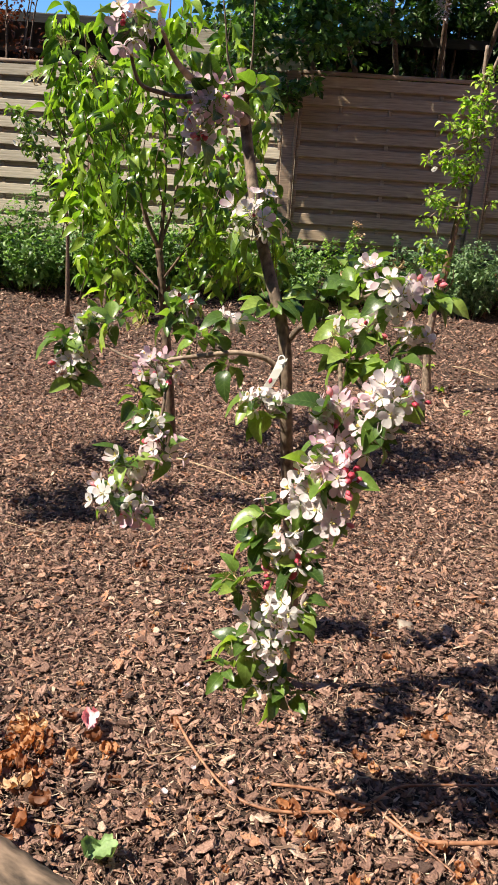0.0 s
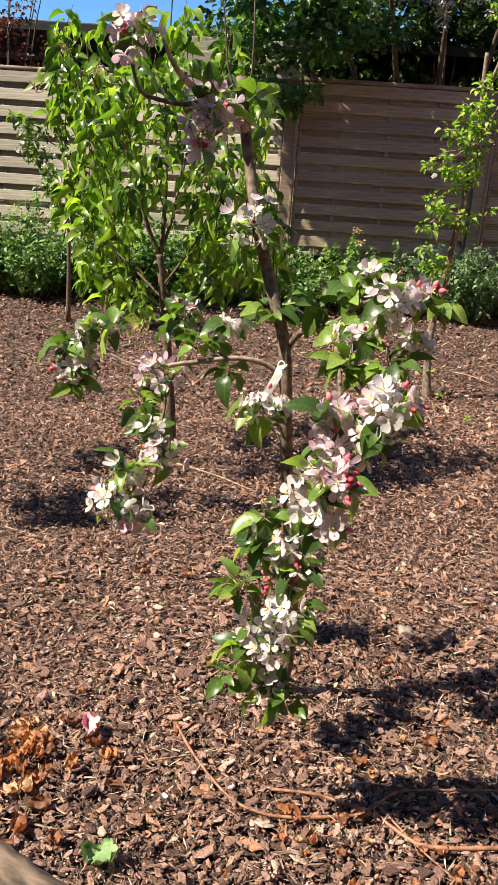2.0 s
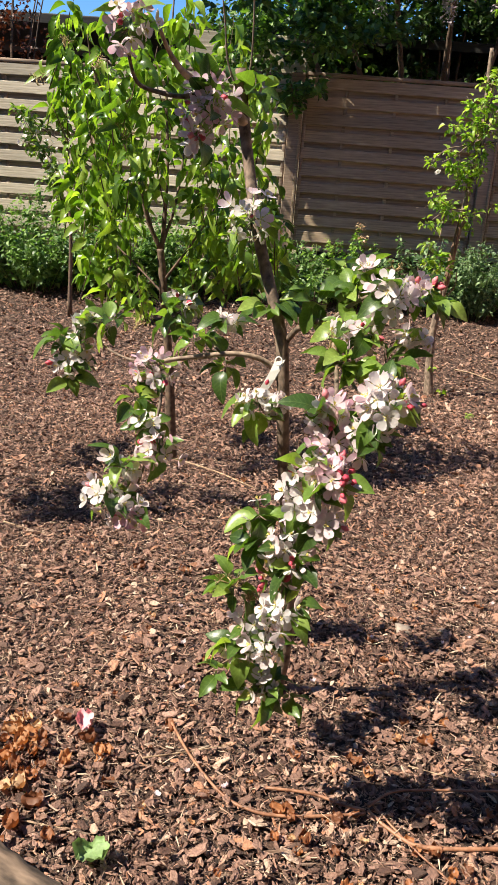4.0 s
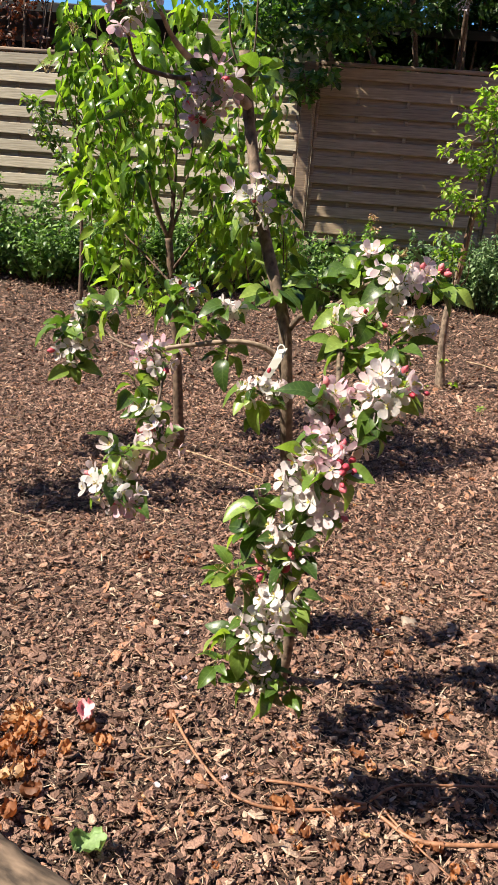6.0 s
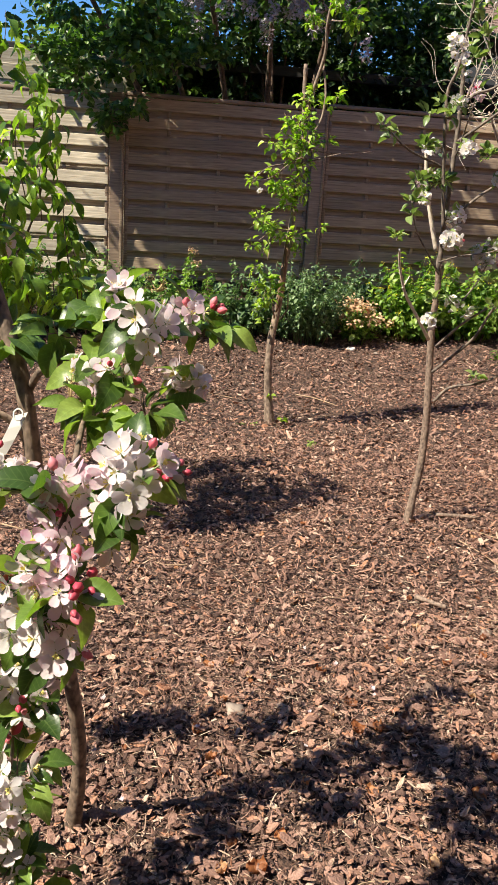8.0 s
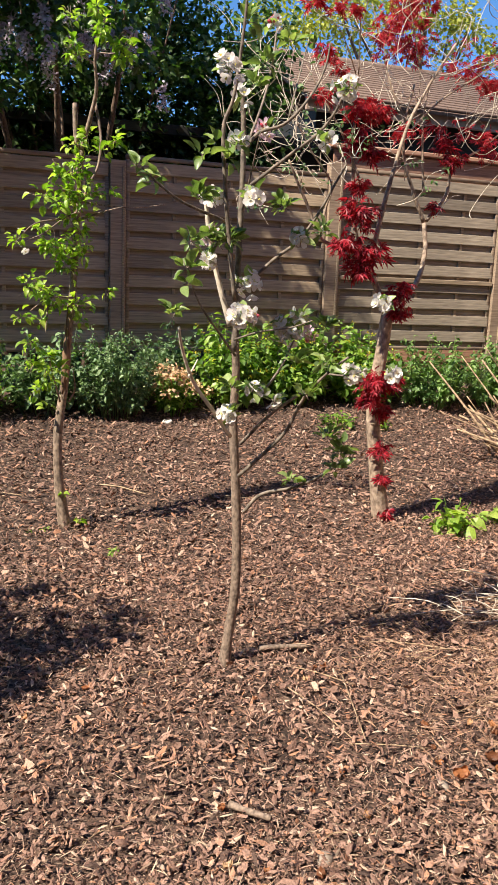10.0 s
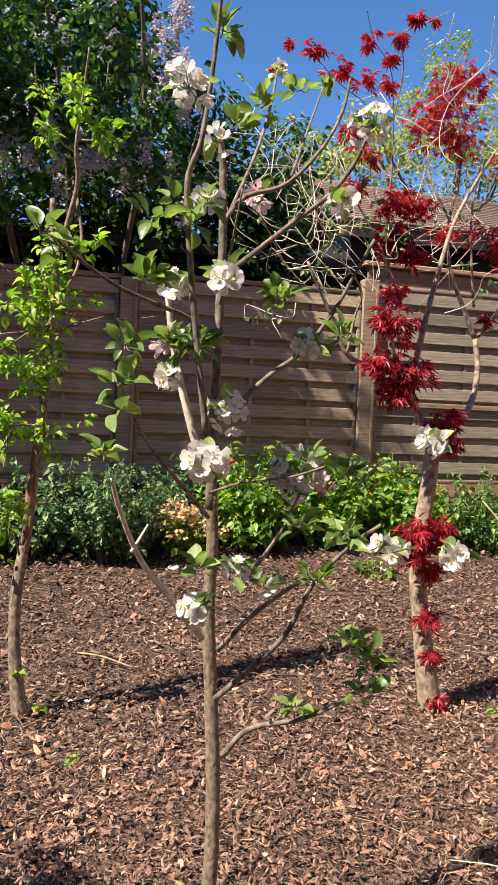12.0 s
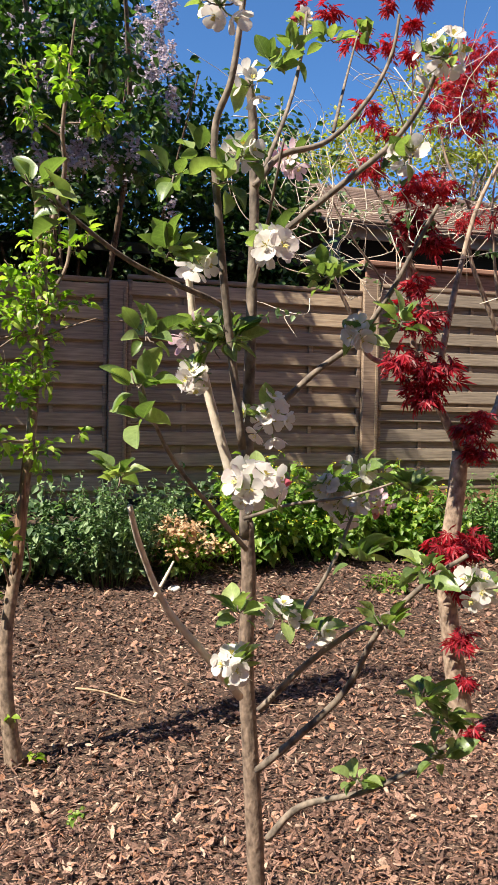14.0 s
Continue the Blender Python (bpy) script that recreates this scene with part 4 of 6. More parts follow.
# ---- trees ----
apple = plant("apple_tree", (0.542, 1.59, 0.0), "young apple tree covered in pink and white blossom", M_APPLE_BARK, APPLE_LEAVES, (WHITE_BLOSSOM, PINK_BLOSSOM), more=2.1, full=1.9)
pear = plant("pear_tree", (-0.09, 3.52, 0.0), "young pear tree with drooping bright green leaves", M_PEAR_BARK, PEAR_LEAVES, (WHITE_BLOSSOM, PINK_BLOSSOM))
bright_tree = plant("plum_tree", (1.585, 5.34, 0.06), "slim young tree with small lime green leaves", M_GREY_BARK, LIME_LEAVES, (CREAM_BLOSSOM, PINK_BLOSSOM), more=1.85)
white_tree = plant("apple_tree", (2.02, 3.54, 0.0), "young apple tree with sparse white blossom", M_GREY_TWIG, WHITE_TREE_LEAVES, (CREAM_BLOSSOM, PINK_BLOSSOM), more=2.0, full=1.9)
maple = plant("japanese_maple", (3.58, 5.17, 0.05), "japanese maple with dark red tufted leaves on a pale trunk", M_MAPLE_BARK, [], "maple", group="garden trees")

# pink-flowered apple
branch(apple, "trunk", [(0.543, 1.600, -0.016, 0.0170), (0.564, 1.580, 0.161, 0.0166), (0.559, 1.550, 0.345, 0.0163), (0.516, 1.500, 0.700, 0.0159), (0.499, 1.460, 0.879, 0.0155), (0.485, 1.450, 1.036, 0.0152), (0.469, 1.460, 1.121, 0.0148), (0.432, 1.490, 1.226, 0.0145), (0.395, 1.540, 1.337, 0.0141), (0.367, 1.600, 1.450, 0.0137), (0.344, 1.620, 1.563, 0.0134), (0.327, 1.620, 1.681, 0.0130)])
branch(apple, "branch", [(0.343, 1.610, 1.568, 0.0125), (0.312, 1.548, 1.595, 0.0112), (0.268, 1.486, 1.618, 0.0098), (0.226, 1.424, 1.641, 0.0078), (0.204, 1.362, 1.668, 0.0051), (0.194, 1.300, 1.698, 0.0040)], M_MAPLE_BARK)
branch(apple, "branch", [(0.283, 1.380, 1.605, 0.0060), (0.236, 1.362, 1.590, 0.0054), (0.192, 1.344, 1.592, 0.0048), (0.149, 1.326, 1.604, 0.0042), (0.135, 1.308, 1.641, 0.0036), (0.135, 1.290, 1.678, 0.0030)])
branch(apple, "branch", [(0.492, 1.460, 0.943, 0.0080), (0.476, 1.449, 1.001, 0.0076), (0.448, 1.437, 1.035, 0.0071), (0.410, 1.426, 1.050, 0.0067), (0.357, 1.414, 1.054, 0.0063), (0.293, 1.403, 1.044, 0.0059), (0.235, 1.391, 1.035, 0.0054), (0.198, 1.380, 1.026, 0.0050)], M_MAPLE_BARK)
branch(apple, "branch", [(0.201, 1.400, 1.021, 0.0040), (0.116, 1.493, 1.001, 0.0033), (0.039, 1.587, 1.000, 0.0027), (-0.036, 1.680, 1.018, 0.0020)])
branch(apple, "branch", [(0.343, 1.420, 1.051, 0.0030), (0.302, 1.497, 1.060, 0.0027), (0.250, 1.573, 1.070, 0.0023), (0.187, 1.650, 1.104, 0.0020)])
branch(apple, "branch", [(0.197, 1.400, 1.017, 0.0040), (0.214, 1.350, 0.957, 0.0035), (0.206, 1.300, 0.876, 0.0030), (0.192, 1.250, 0.797, 0.0025), (0.170, 1.200, 0.734, 0.0020)])
branch(apple, "branch", [(0.486, 1.460, 1.081, 0.0080), (0.510, 1.423, 1.121, 0.0072), (0.545, 1.387, 1.148, 0.0063), (0.586, 1.350, 1.167, 0.0055), (0.623, 1.313, 1.206, 0.0047), (0.658, 1.277, 1.231, 0.0038), (0.699, 1.240, 1.239, 0.0030)])
branch(apple, "branch", [(0.685, 1.260, 1.235, 0.0030), (0.744, 1.350, 1.234, 0.0023), (0.807, 1.440, 1.240, 0.0015)])
branch(apple, "branch", [(0.579, 1.440, 1.149, 0.0050), (0.599, 1.340, 1.094, 0.0043), (0.628, 1.240, 1.057, 0.0035), (0.655, 1.140, 1.049, 0.0027), (0.692, 1.040, 1.062, 0.0020)])
branch(apple, "branch", [(0.599, 1.330, 1.096, 0.0050), (0.596, 1.120, 1.049, 0.0046), (0.589, 1.060, 0.997, 0.0043), (0.571, 1.000, 0.937, 0.0039), (0.550, 1.000, 0.855, 0.0035), (0.531, 1.030, 0.755, 0.0031), (0.521, 1.000, 0.658, 0.0027), (0.500, 1.060, 0.526, 0.0024), (0.498, 1.100, 0.377, 0.0020)])
branch(apple, "branch", [(0.434, 1.550, 1.199, 0.0040), (0.416, 1.525, 1.274, 0.0030), (0.393, 1.500, 1.332, 0.0020)])
branch(apple, "branch", [(0.501, 1.540, 0.824, 0.0030), (0.487, 1.445, 0.904, 0.0025), (0.458, 1.350, 0.963, 0.0020)])
branch(apple, "branch", [(0.337, 1.620, 1.612, 0.0030), (0.350, 1.613, 1.684, 0.0025), (0.351, 1.607, 1.777, 0.0020), (0.346, 1.600, 1.887, 0.0015)])
branch(apple, "branch", [(0.328, 1.620, 1.623, 0.0030), (0.297, 1.613, 1.693, 0.0025), (0.286, 1.607, 1.773, 0.0020), (0.272, 1.600, 1.861, 0.0015)])
for c in [(0.138, 1.290, 1.703, 0.050, 8, 8, 1), (0.290, 1.360, 1.573, 0.053, 12, 7, 1), (0.266, 1.360, 1.518, 0.023, 3, 2, 3), (0.385, 1.500, 1.348, 0.060, 8, 9, 0), (0.346, 1.480, 1.112, 0.032, 3, 4, 0), (0.213, 1.650, 1.126, 0.029, 4, 9, 3), (-0.037, 1.700, 1.049, 0.043, 5, 6, 0), (-0.085, 1.660, 0.944, 0.049, 6, 6, 0), (-0.062, 1.680, 0.996, 0.034, 3, 5, 1), (0.188, 1.400, 0.999, 0.053, 8, 4, 1), (0.147, 1.380, 0.936, 0.040, 0, 5, 0), (0.197, 1.330, 0.886, 0.042, 5, 7, 0), (0.225, 1.290, 0.840, 0.046, 7, 3, 1)]:
    cluster(apple, *c)
for c in [(0.149, 1.250, 0.814, 0.038, 4, 6, 0), (0.135, 1.200, 0.761, 0.050, 8, 5, 0), (0.180, 1.200, 0.728, 0.040, 8, 2, 1), (0.439, 1.340, 0.962, 0.04, 6, 5, 0), (0.481, 1.350, 0.958, 0.028, 3, 1, 0), (0.436, 1.350, 0.907, 0.029, 0, 3, 0), (0.694, 1.220, 1.236, 0.041, 9, 6, 0), (0.757, 1.360, 1.240, 0.032, 4, 5, 1), (0.801, 1.440, 1.237, 0.018, 0, 3, 3), (0.828, 1.420, 1.206, 0.028, 0, 4, 0), (0.646, 1.360, 1.268, 0.022, 2, 6, 0), (0.645, 1.250, 1.150, 0.031, 4, 5, 1), (0.604, 1.280, 1.159, 0.024, 2, 4, 0)]:
    cluster(apple, *c)
for c in [(0.763, 1.300, 1.134, 0.031, 4, 3, 0), (0.613, 1.250, 1.090, 0.054, 0, 14, 0)]:
    cluster(apple, *c)
for c in [(0.541, 1.400, 1.194, 0.057, 0, 9, 0), (0.439, 1.500, 1.159, 0.057, 0, 10, 0), (0.582, 1.080, 1.027, 0.039, 9, 5, 1), (0.681, 1.040, 1.061, 0.052, 15, 7, 0), (0.727, 1.040, 1.070, 0.019, 0, 2, 3), (0.665, 1.050, 0.990, 0.039, 4, 10, 0), (0.596, 1.050, 0.978, 0.037, 5, 4, 1), (0.556, 1.000, 0.936, 0.042, 8, 5, 1), (0.600, 0.980, 0.925, 0.040, 9, 3, 1), (0.621, 0.970, 0.942, 0.016, 1, 1, 3), (0.545, 1.000, 0.878, 0.038, 8, 6, 0), (0.584, 0.980, 0.853, 0.038, 8, 3, 0), (0.468, 1.040, 0.818, 0.033, 1, 6, 0)]:
    cluster(apple, *c)
for c in [(0.528, 1.030, 0.758, 0.042, 8, 6, 0), (0.472, 1.050, 0.752, 0.039, 0, 8, 0), (0.500, 1.030, 0.687, 0.020, 0, 3, 3), (0.548, 1.020, 0.725, 0.022, 0, 4, 3), (0.427, 1.060, 0.647, 0.040, 0, 9, 0), (0.532, 0.980, 0.648, 0.044, 7, 5, 0), (0.468, 1.080, 0.541, 0.034, 4, 5, 0), (0.444, 1.080, 0.493, 0.032, 4, 6, 0), (0.503, 1.040, 0.526, 0.033, 5, 4, 0), (0.408, 1.080, 0.426, 0.027, 0, 4, 0), (0.497, 1.080, 0.391, 0.045, 1, 10, 0), (0.521, 1.080, 0.401, 0.025, 2, 2, 0), (0.352, 1.430, 1.02, 0.045, 0, 6, 0)]:
    cluster(apple, *c)
for c in [(0.276, 1.420, 1.080, 0.040, 0, 6, 0), (0.305, 1.620, 1.63, 0.045, 0, 4, 0), (0.365, 1.620, 1.637, 0.036, 0, 4, 0), (-0.105, 1.680, 1.001, 0.049, 0, 8, 0), (-0.085, 1.660, 0.897, 0.031, 0, 3, 0), (0.022, 1.660, 1.060, 0.045, 0, 6, 0), (0.192, 1.620, 1.094, 0.041, 0, 7, 0), (0.636, 1.350, 1.220, 0.049, 0, 8, 0), (0.694, 1.200, 1.107, 0.052, 0, 10, 0), (0.796, 1.420, 1.210, 0.033, 0, 5, 0), (0.612, 1.400, 1.249, 0.043, 0, 6, 0), (0.562, 1.100, 0.354, 0.023, 0, 3, 0)]:
    cluster(apple, *c)
# broad-leaved pear
branch(pear, "trunk", [(-0.075, 3.520, 0.041, 0.0230), (-0.104, 3.500, 0.538, 0.0217), (-0.134, 3.500, 0.768, 0.0205), (-0.155, 3.500, 0.990, 0.0192), (-0.170, 3.500, 1.098, 0.0180)])
branch(pear, "branch", [(-0.170, 3.500, 1.098, 0.0120), (-0.231, 3.467, 1.241, 0.0105), (-0.277, 3.433, 1.431, 0.0090), (-0.339, 3.400, 1.573, 0.0075), (-0.398, 3.367, 1.710, 0.0060), (-0.466, 3.333, 1.863, 0.0045), (-0.482, 3.300, 1.990, 0.0030)])
branch(pear, "branch", [(-0.161, 3.500, 1.098, 0.0120), (-0.155, 3.520, 1.336, 0.0102), (-0.158, 3.540, 1.567, 0.0084), (-0.175, 3.560, 1.765, 0.0066), (-0.166, 3.580, 2.055, 0.0048), (-0.159, 3.600, 2.288, 0.0030)])
branch(pear, "branch", [(-0.159, 3.500, 1.125, 0.0090), (-0.119, 3.562, 1.285, 0.0075), (-0.099, 3.625, 1.471, 0.0060), (-0.090, 3.688, 1.656, 0.0045), (-0.057, 3.750, 1.867, 0.0030)])
branch(pear, "branch", [(-0.154, 3.500, 0.935, 0.0070), (-0.025, 3.433, 1.113, 0.0057), (0.083, 3.367, 1.279, 0.0043), (0.147, 3.300, 1.433, 0.0030)])
branch(pear, "branch", [(-0.12, 3.5, 0.9, 0.008), (0.08, 3.54, 1.12, 0.006), (0.22, 3.55, 1.4, 0.0045), (0.28, 3.5, 1.72, 0.003)])
branch(pear, "branch", [(-0.242, 3.400, 1.332, 0.0060), (-0.380, 3.300, 1.446, 0.0047), (-0.507, 3.200, 1.506, 0.0033), (-0.574, 3.100, 1.676, 0.0020)])
branch(pear, "branch", [(-0.144, 3.500, 0.880, 0.0060), (-0.296, 3.567, 1.001, 0.0047), (-0.426, 3.633, 1.098, 0.0033), (-0.545, 3.700, 1.225, 0.0020)])
for p in [(-0.66, 3.61, 2.07), (-0.71, 3.72, 2.00), (-0.77, 3.77, 1.83), (-0.75, 3.90, 1.80), (-0.62, 3.72, 1.87), (-0.59, 3.88, 1.87), (-0.33, 3.08, 1.74), (-0.53, 3.47, 1.74), (-0.73, 3.90, 1.46), (-0.65, 3.63, 1.30), (-0.62, 3.86, 1.67), (-0.42, 3.15, 1.55), (-0.47, 3.47, 1.37), (-0.48, 3.27, 1.29), (-0.42, 3.54, 1.47), (-0.38, 3.57, 1.60), (-0.23, 3.06, 1.46), (-0.33, 3.25, 1.38), (-0.38, 3.30, 1.24), (-0.51, 3.87, 1.08), (-0.40, 3.74, 0.98), (-0.43, 3.19, 1.05), (-0.38, 3.77, 1.18), (-0.32, 3.17, 0.99), (-0.30, 3.61, 0.91), (-0.16, 3.16, 1.82), (-0.21, 3.05, 1.82), (-0.20, 3.83, 2.05), (-0.06, 3.24, 2.05), (-0.03, 3.24, 1.94)]:
    drooping_spray(pear, p)
for p in [(-0.18, 3.93, 1.83), (-0.22, 3.84, 1.68), (-0.21, 3.31, 1.60), (-0.11, 3.92, 1.61), (-0.01, 3.54, 1.42), (0.04, 3.66, 1.48), (0.15, 3.23, 1.41), (0.05, 3.90, 1.34), (0.12, 3.67, 1.64), (-0.06, 3.92, 1.75), (-0.03, 3.85, 1.08), (0.08, 3.32, 1.18), (0.00, 3.38, 1.00), (0.15, 3.20, 1.24), (0.14, 3.18, 1.07), (0.22, 3.11, 1.15), (-0.24, 3.32, 2.01), (-0.37, 3.59, 1.90), (-0.12, 3.05, 1.48), (-0.31, 3.66, 1.39), (-0.42, 3.35, 2.00), (-0.36, 3.33, 1.69), (0.24, 3.5, 1.55), (0.33, 3.55, 1.38), (0.38, 3.5, 1.22), (0.28, 3.6, 1.1), (0.3, 3.45, 1.72), (0.2, 3.6, 1.85), (0.41, 3.5, 1.06), (0.12, 3.45, 2.0)]:
    drooping_spray(pear, p)
# slim fruit tree with small lime leaves
branch(bright_tree, "trunk", [(1.585, 5.340, 0.013, 0.0300), (1.549, 5.340, 0.305, 0.0281), (1.547, 5.340, 0.598, 0.0262), (1.586, 5.340, 0.882, 0.0244), (1.610, 5.340, 1.159, 0.0225), (1.638, 5.340, 1.428, 0.0206), (1.658, 5.340, 1.754, 0.0187), (1.674, 5.340, 1.976, 0.0169), (1.685, 5.340, 2.147, 0.0150)])
branch(bright_tree, "branch", [(1.674, 5.340, 2.023, 0.0160), (1.657, 5.340, 2.221, 0.0145), (1.652, 5.340, 2.385, 0.0130)])
branch(bright_tree, "branch", [(1.685, 5.340, 2.147, 0.0140), (1.728, 5.292, 2.310, 0.0120), (1.754, 5.244, 2.451, 0.0100), (1.740, 5.196, 2.583, 0.0080), (1.761, 5.148, 2.796, 0.0060), (1.777, 5.100, 2.972, 0.0040)])
branch(bright_tree, "branch", [(1.756, 5.300, 2.389, 0.0080), (1.781, 5.275, 2.222, 0.0075), (1.763, 5.250, 2.066, 0.0070), (1.699, 5.225, 1.936, 0.0065), (1.645, 5.200, 1.776, 0.0060)])
branch(bright_tree, "branch", [(1.656, 5.300, 1.799, 0.0060), (1.536, 5.233, 1.771, 0.0047), (1.417, 5.167, 1.735, 0.0033), (1.315, 5.100, 1.629, 0.0020)])
branch(bright_tree, "branch", [(1.677, 5.300, 1.879, 0.0050), (1.851, 5.333, 1.868, 0.0040), (2.013, 5.367, 1.876, 0.0030), (2.163, 5.400, 1.905, 0.0020)])
branch(bright_tree, "branch", [(1.609, 5.340, 0.776, 0.0060), (1.635, 5.270, 0.855, 0.0045), (1.620, 5.200, 0.966, 0.0030)])
branch(bright_tree, "branch", [(1.631, 5.300, 1.362, 0.0060), (1.492, 5.200, 1.359, 0.0040), (1.352, 5.100, 1.261, 0.0020)])
branch(bright_tree, "branch", [(1.752, 5.250, 2.568, 0.0040), (1.658, 5.125, 2.585, 0.0030), (1.596, 5.000, 2.682, 0.0020)])
branch(bright_tree, "branch", [(1.750, 5.200, 2.613, 0.0040), (1.839, 5.100, 2.601, 0.0030), (1.896, 5.000, 2.666, 0.0020)])
for c in [(1.647, 5.300, 2.169, 0.082, 0, 14, 0), (1.713, 5.300, 2.220, 0.082, 0, 12, 0), (1.580, 5.300, 2.026, 0.098, 0, 16, 0), (1.678, 5.300, 2.034, 0.083, 0, 12, 0), (1.476, 5.250, 1.891, 0.097, 0, 14, 0), (1.594, 5.300, 1.858, 0.116, 0, 18, 0), (1.727, 5.300, 1.914, 0.100, 0, 14, 0), (1.828, 5.300, 1.921, 0.084, 0, 9, 0), (1.331, 5.100, 1.645, 0.070, 1, 7, 0), (1.542, 5.300, 1.650, 0.117, 0, 18, 0), (1.641, 5.300, 1.655, 0.101, 0, 14, 0), (1.590, 5.300, 1.524, 0.118, 0, 20, 0), (1.692, 5.300, 1.658, 0.068, 0, 8, 0)]:
    cluster(bright_tree, *c)
for c in [(1.396, 5.200, 1.419, 0.105, 0, 14, 0), (1.492, 5.200, 1.375, 0.100, 0, 14, 0), (1.655, 5.300, 1.330, 0.110, 0, 16, 0), (1.336, 5.100, 1.261, 0.065, 0, 7, 0), (1.827, 5.300, 1.402, 0.035, 0, 4, 0), (1.609, 5.000, 2.537, 0.066, 0, 12, 0), (1.866, 5.000, 2.567, 0.079, 0, 14, 0), (1.753, 5.000, 2.702, 0.066, 0, 12, 0), (1.596, 5.000, 2.708, 0.065, 0, 10, 0), (1.795, 5.300, 2.136, 0.083, 0, 9, 0), (1.709, 5.300, 1.787, 0.084, 0, 9, 0), (1.479, 5.300, 0.955, 0.076, 0, 8, 0), (1.492, 5.300, 0.747, 0.049, 0, 3, 0)]:
    cluster(bright_tree, *c)
for c in [(1.708, 4.900, 2.730, 0.047, 0, 12, 0), (1.723, 4.900, 2.615, 0.038, 0, 10, 0), (1.599, 5.000, 2.582, 0.061, 0, 12, 0), (1.833, 4.950, 2.594, 0.061, 0, 12, 0), (1.841, 5.200, 2.188, 0.057, 0, 8, 0), (1.656, 5.300, 0.068, 0.034, 0, 4, 0), (1.568, 5.300, 0.246, 0.015, 0, 2, 0)]:
    cluster(bright_tree, *c)
for c in [(1.469, 5.300, 1.400, 0.062, 0, 11, 0), (1.534, 5.300, 1.339, 0.057, 0, 10, 0), (1.459, 5.300, 1.239, 0.052, 0, 8, 0), (1.646, 5.350, 1.317, 0.054, 0, 9, 0), (1.686, 5.350, 1.237, 0.044, 0, 6, 0), (1.486, 5.200, 1.046, 0.060, 0, 12, 0), (1.476, 5.200, 0.920, 0.060, 0, 11, 0), (1.546, 5.200, 0.965, 0.046, 0, 8, 0), (1.489, 5.250, 1.635, 0.070, 0, 14, 0), (1.580, 5.300, 1.557, 0.072, 0, 14, 0), (1.456, 5.200, 1.723, 0.046, 0, 8, 0), (1.607, 5.200, 1.892, 0.060, 0, 12, 0), (1.549, 5.200, 1.993, 0.046, 0, 9, 0)]:
    cluster(bright_tree, *c)
for c in [(1.659, 5.200, 2.058, 0.051, 0, 9, 0), (1.405, 5.200, 1.000, 0.060, 0, 9, 0), (1.420, 5.180, 0.860, 0.055, 0, 8, 0), (1.390, 5.150, 1.120, 0.055, 0, 8, 0)]:
    cluster(bright_tree, *c)
for c in [(1.620, 5.200, 1.997, 0.051, 0, 8, 0), (1.577, 5.200, 1.918, 0.046, 0, 8, 0), (1.660, 5.200, 1.858, 0.051, 0, 8, 0), (1.689, 5.200, 1.962, 0.042, 0, 6, 0), (1.612, 5.250, 1.781, 0.057, 0, 9, 0), (1.552, 5.200, 1.838, 0.042, 0, 6, 0), (1.659, 5.250, 1.717, 0.052, 0, 8, 0), (1.695, 5.300, 1.592, 0.048, 0, 7, 0)]:
    cluster(bright_tree, *c)
branch(bright_tree, "branch", [(1.556, 5.300, 0.781, 0.0060), (1.528, 5.250, 0.886, 0.0045), (1.494, 5.200, 1.012, 0.0030)])
branch(bright_tree, "branch", [(1.503, 5.300, 1.401, 0.0060), (1.491, 5.275, 1.283, 0.0045), (1.477, 5.250, 1.168, 0.0030)])
branch(bright_tree, "branch", [(1.667, 5.300, 1.824, 0.0050), (1.576, 5.233, 1.778, 0.0040), (1.469, 5.167, 1.694, 0.0030), (1.367, 5.100, 1.646, 0.0020)])
branch(bright_tree, "branch", [(1.679, 5.300, 1.789, 0.0050), (1.791, 5.200, 1.828, 0.0035), (1.875, 5.100, 1.850, 0.0020)])
# white-flowered apple
branch(white_tree, "trunk", [(2.008, 3.540, -0.008, 0.0205), (2.023, 3.540, 0.123, 0.0196), (2.045, 3.540, 0.321, 0.0186), (2.042, 3.540, 0.555, 0.0177), (2.024, 3.540, 0.821, 0.0168), (2.013, 3.540, 0.977, 0.0159), (2.013, 3.530, 1.150, 0.0149), (2.003, 3.520, 1.269, 0.0140)], M_PALE_BARK)
branch(white_tree, "branch", [(2.002, 3.520, 1.238, 0.0135), (2.000, 3.508, 1.435, 0.0126), (1.997, 3.497, 1.556, 0.0117), (1.996, 3.485, 1.723, 0.0107), (1.994, 3.473, 1.851, 0.0098), (1.985, 3.462, 2.023, 0.0089), (1.971, 3.450, 2.104, 0.0080)])
branch(white_tree, "branch", [(1.982, 3.520, 1.324, 0.0110), (1.946, 3.516, 1.433, 0.0100), (1.910, 3.512, 1.553, 0.0090), (1.889, 3.508, 1.647, 0.0080), (1.878, 3.504, 1.717, 0.0070), (1.869, 3.500, 1.769, 0.0060)], M_BARE_TWIG)
branch(white_tree, "branch", [(1.957, 3.400, 1.416, 0.0080), (1.920, 3.379, 1.638, 0.0074), (1.897, 3.357, 1.786, 0.0069), (1.879, 3.336, 1.950, 0.0063), (1.901, 3.314, 2.035, 0.0057), (1.913, 3.293, 2.158, 0.0051), (1.919, 3.271, 2.280, 0.0046), (1.918, 3.250, 2.387, 0.0040)])
# Sun on this low branch and its side twig is put into pale bark.
branch(white_tree, "branch", [(1.990, 3.500, 0.925, 0.0085), (1.909, 3.450, 1.026, 0.0075), (1.819, 3.400, 1.139, 0.0065), (1.765, 3.350, 1.254, 0.0055), (1.739, 3.300, 1.329, 0.0045)], M_BARE_TWIG)
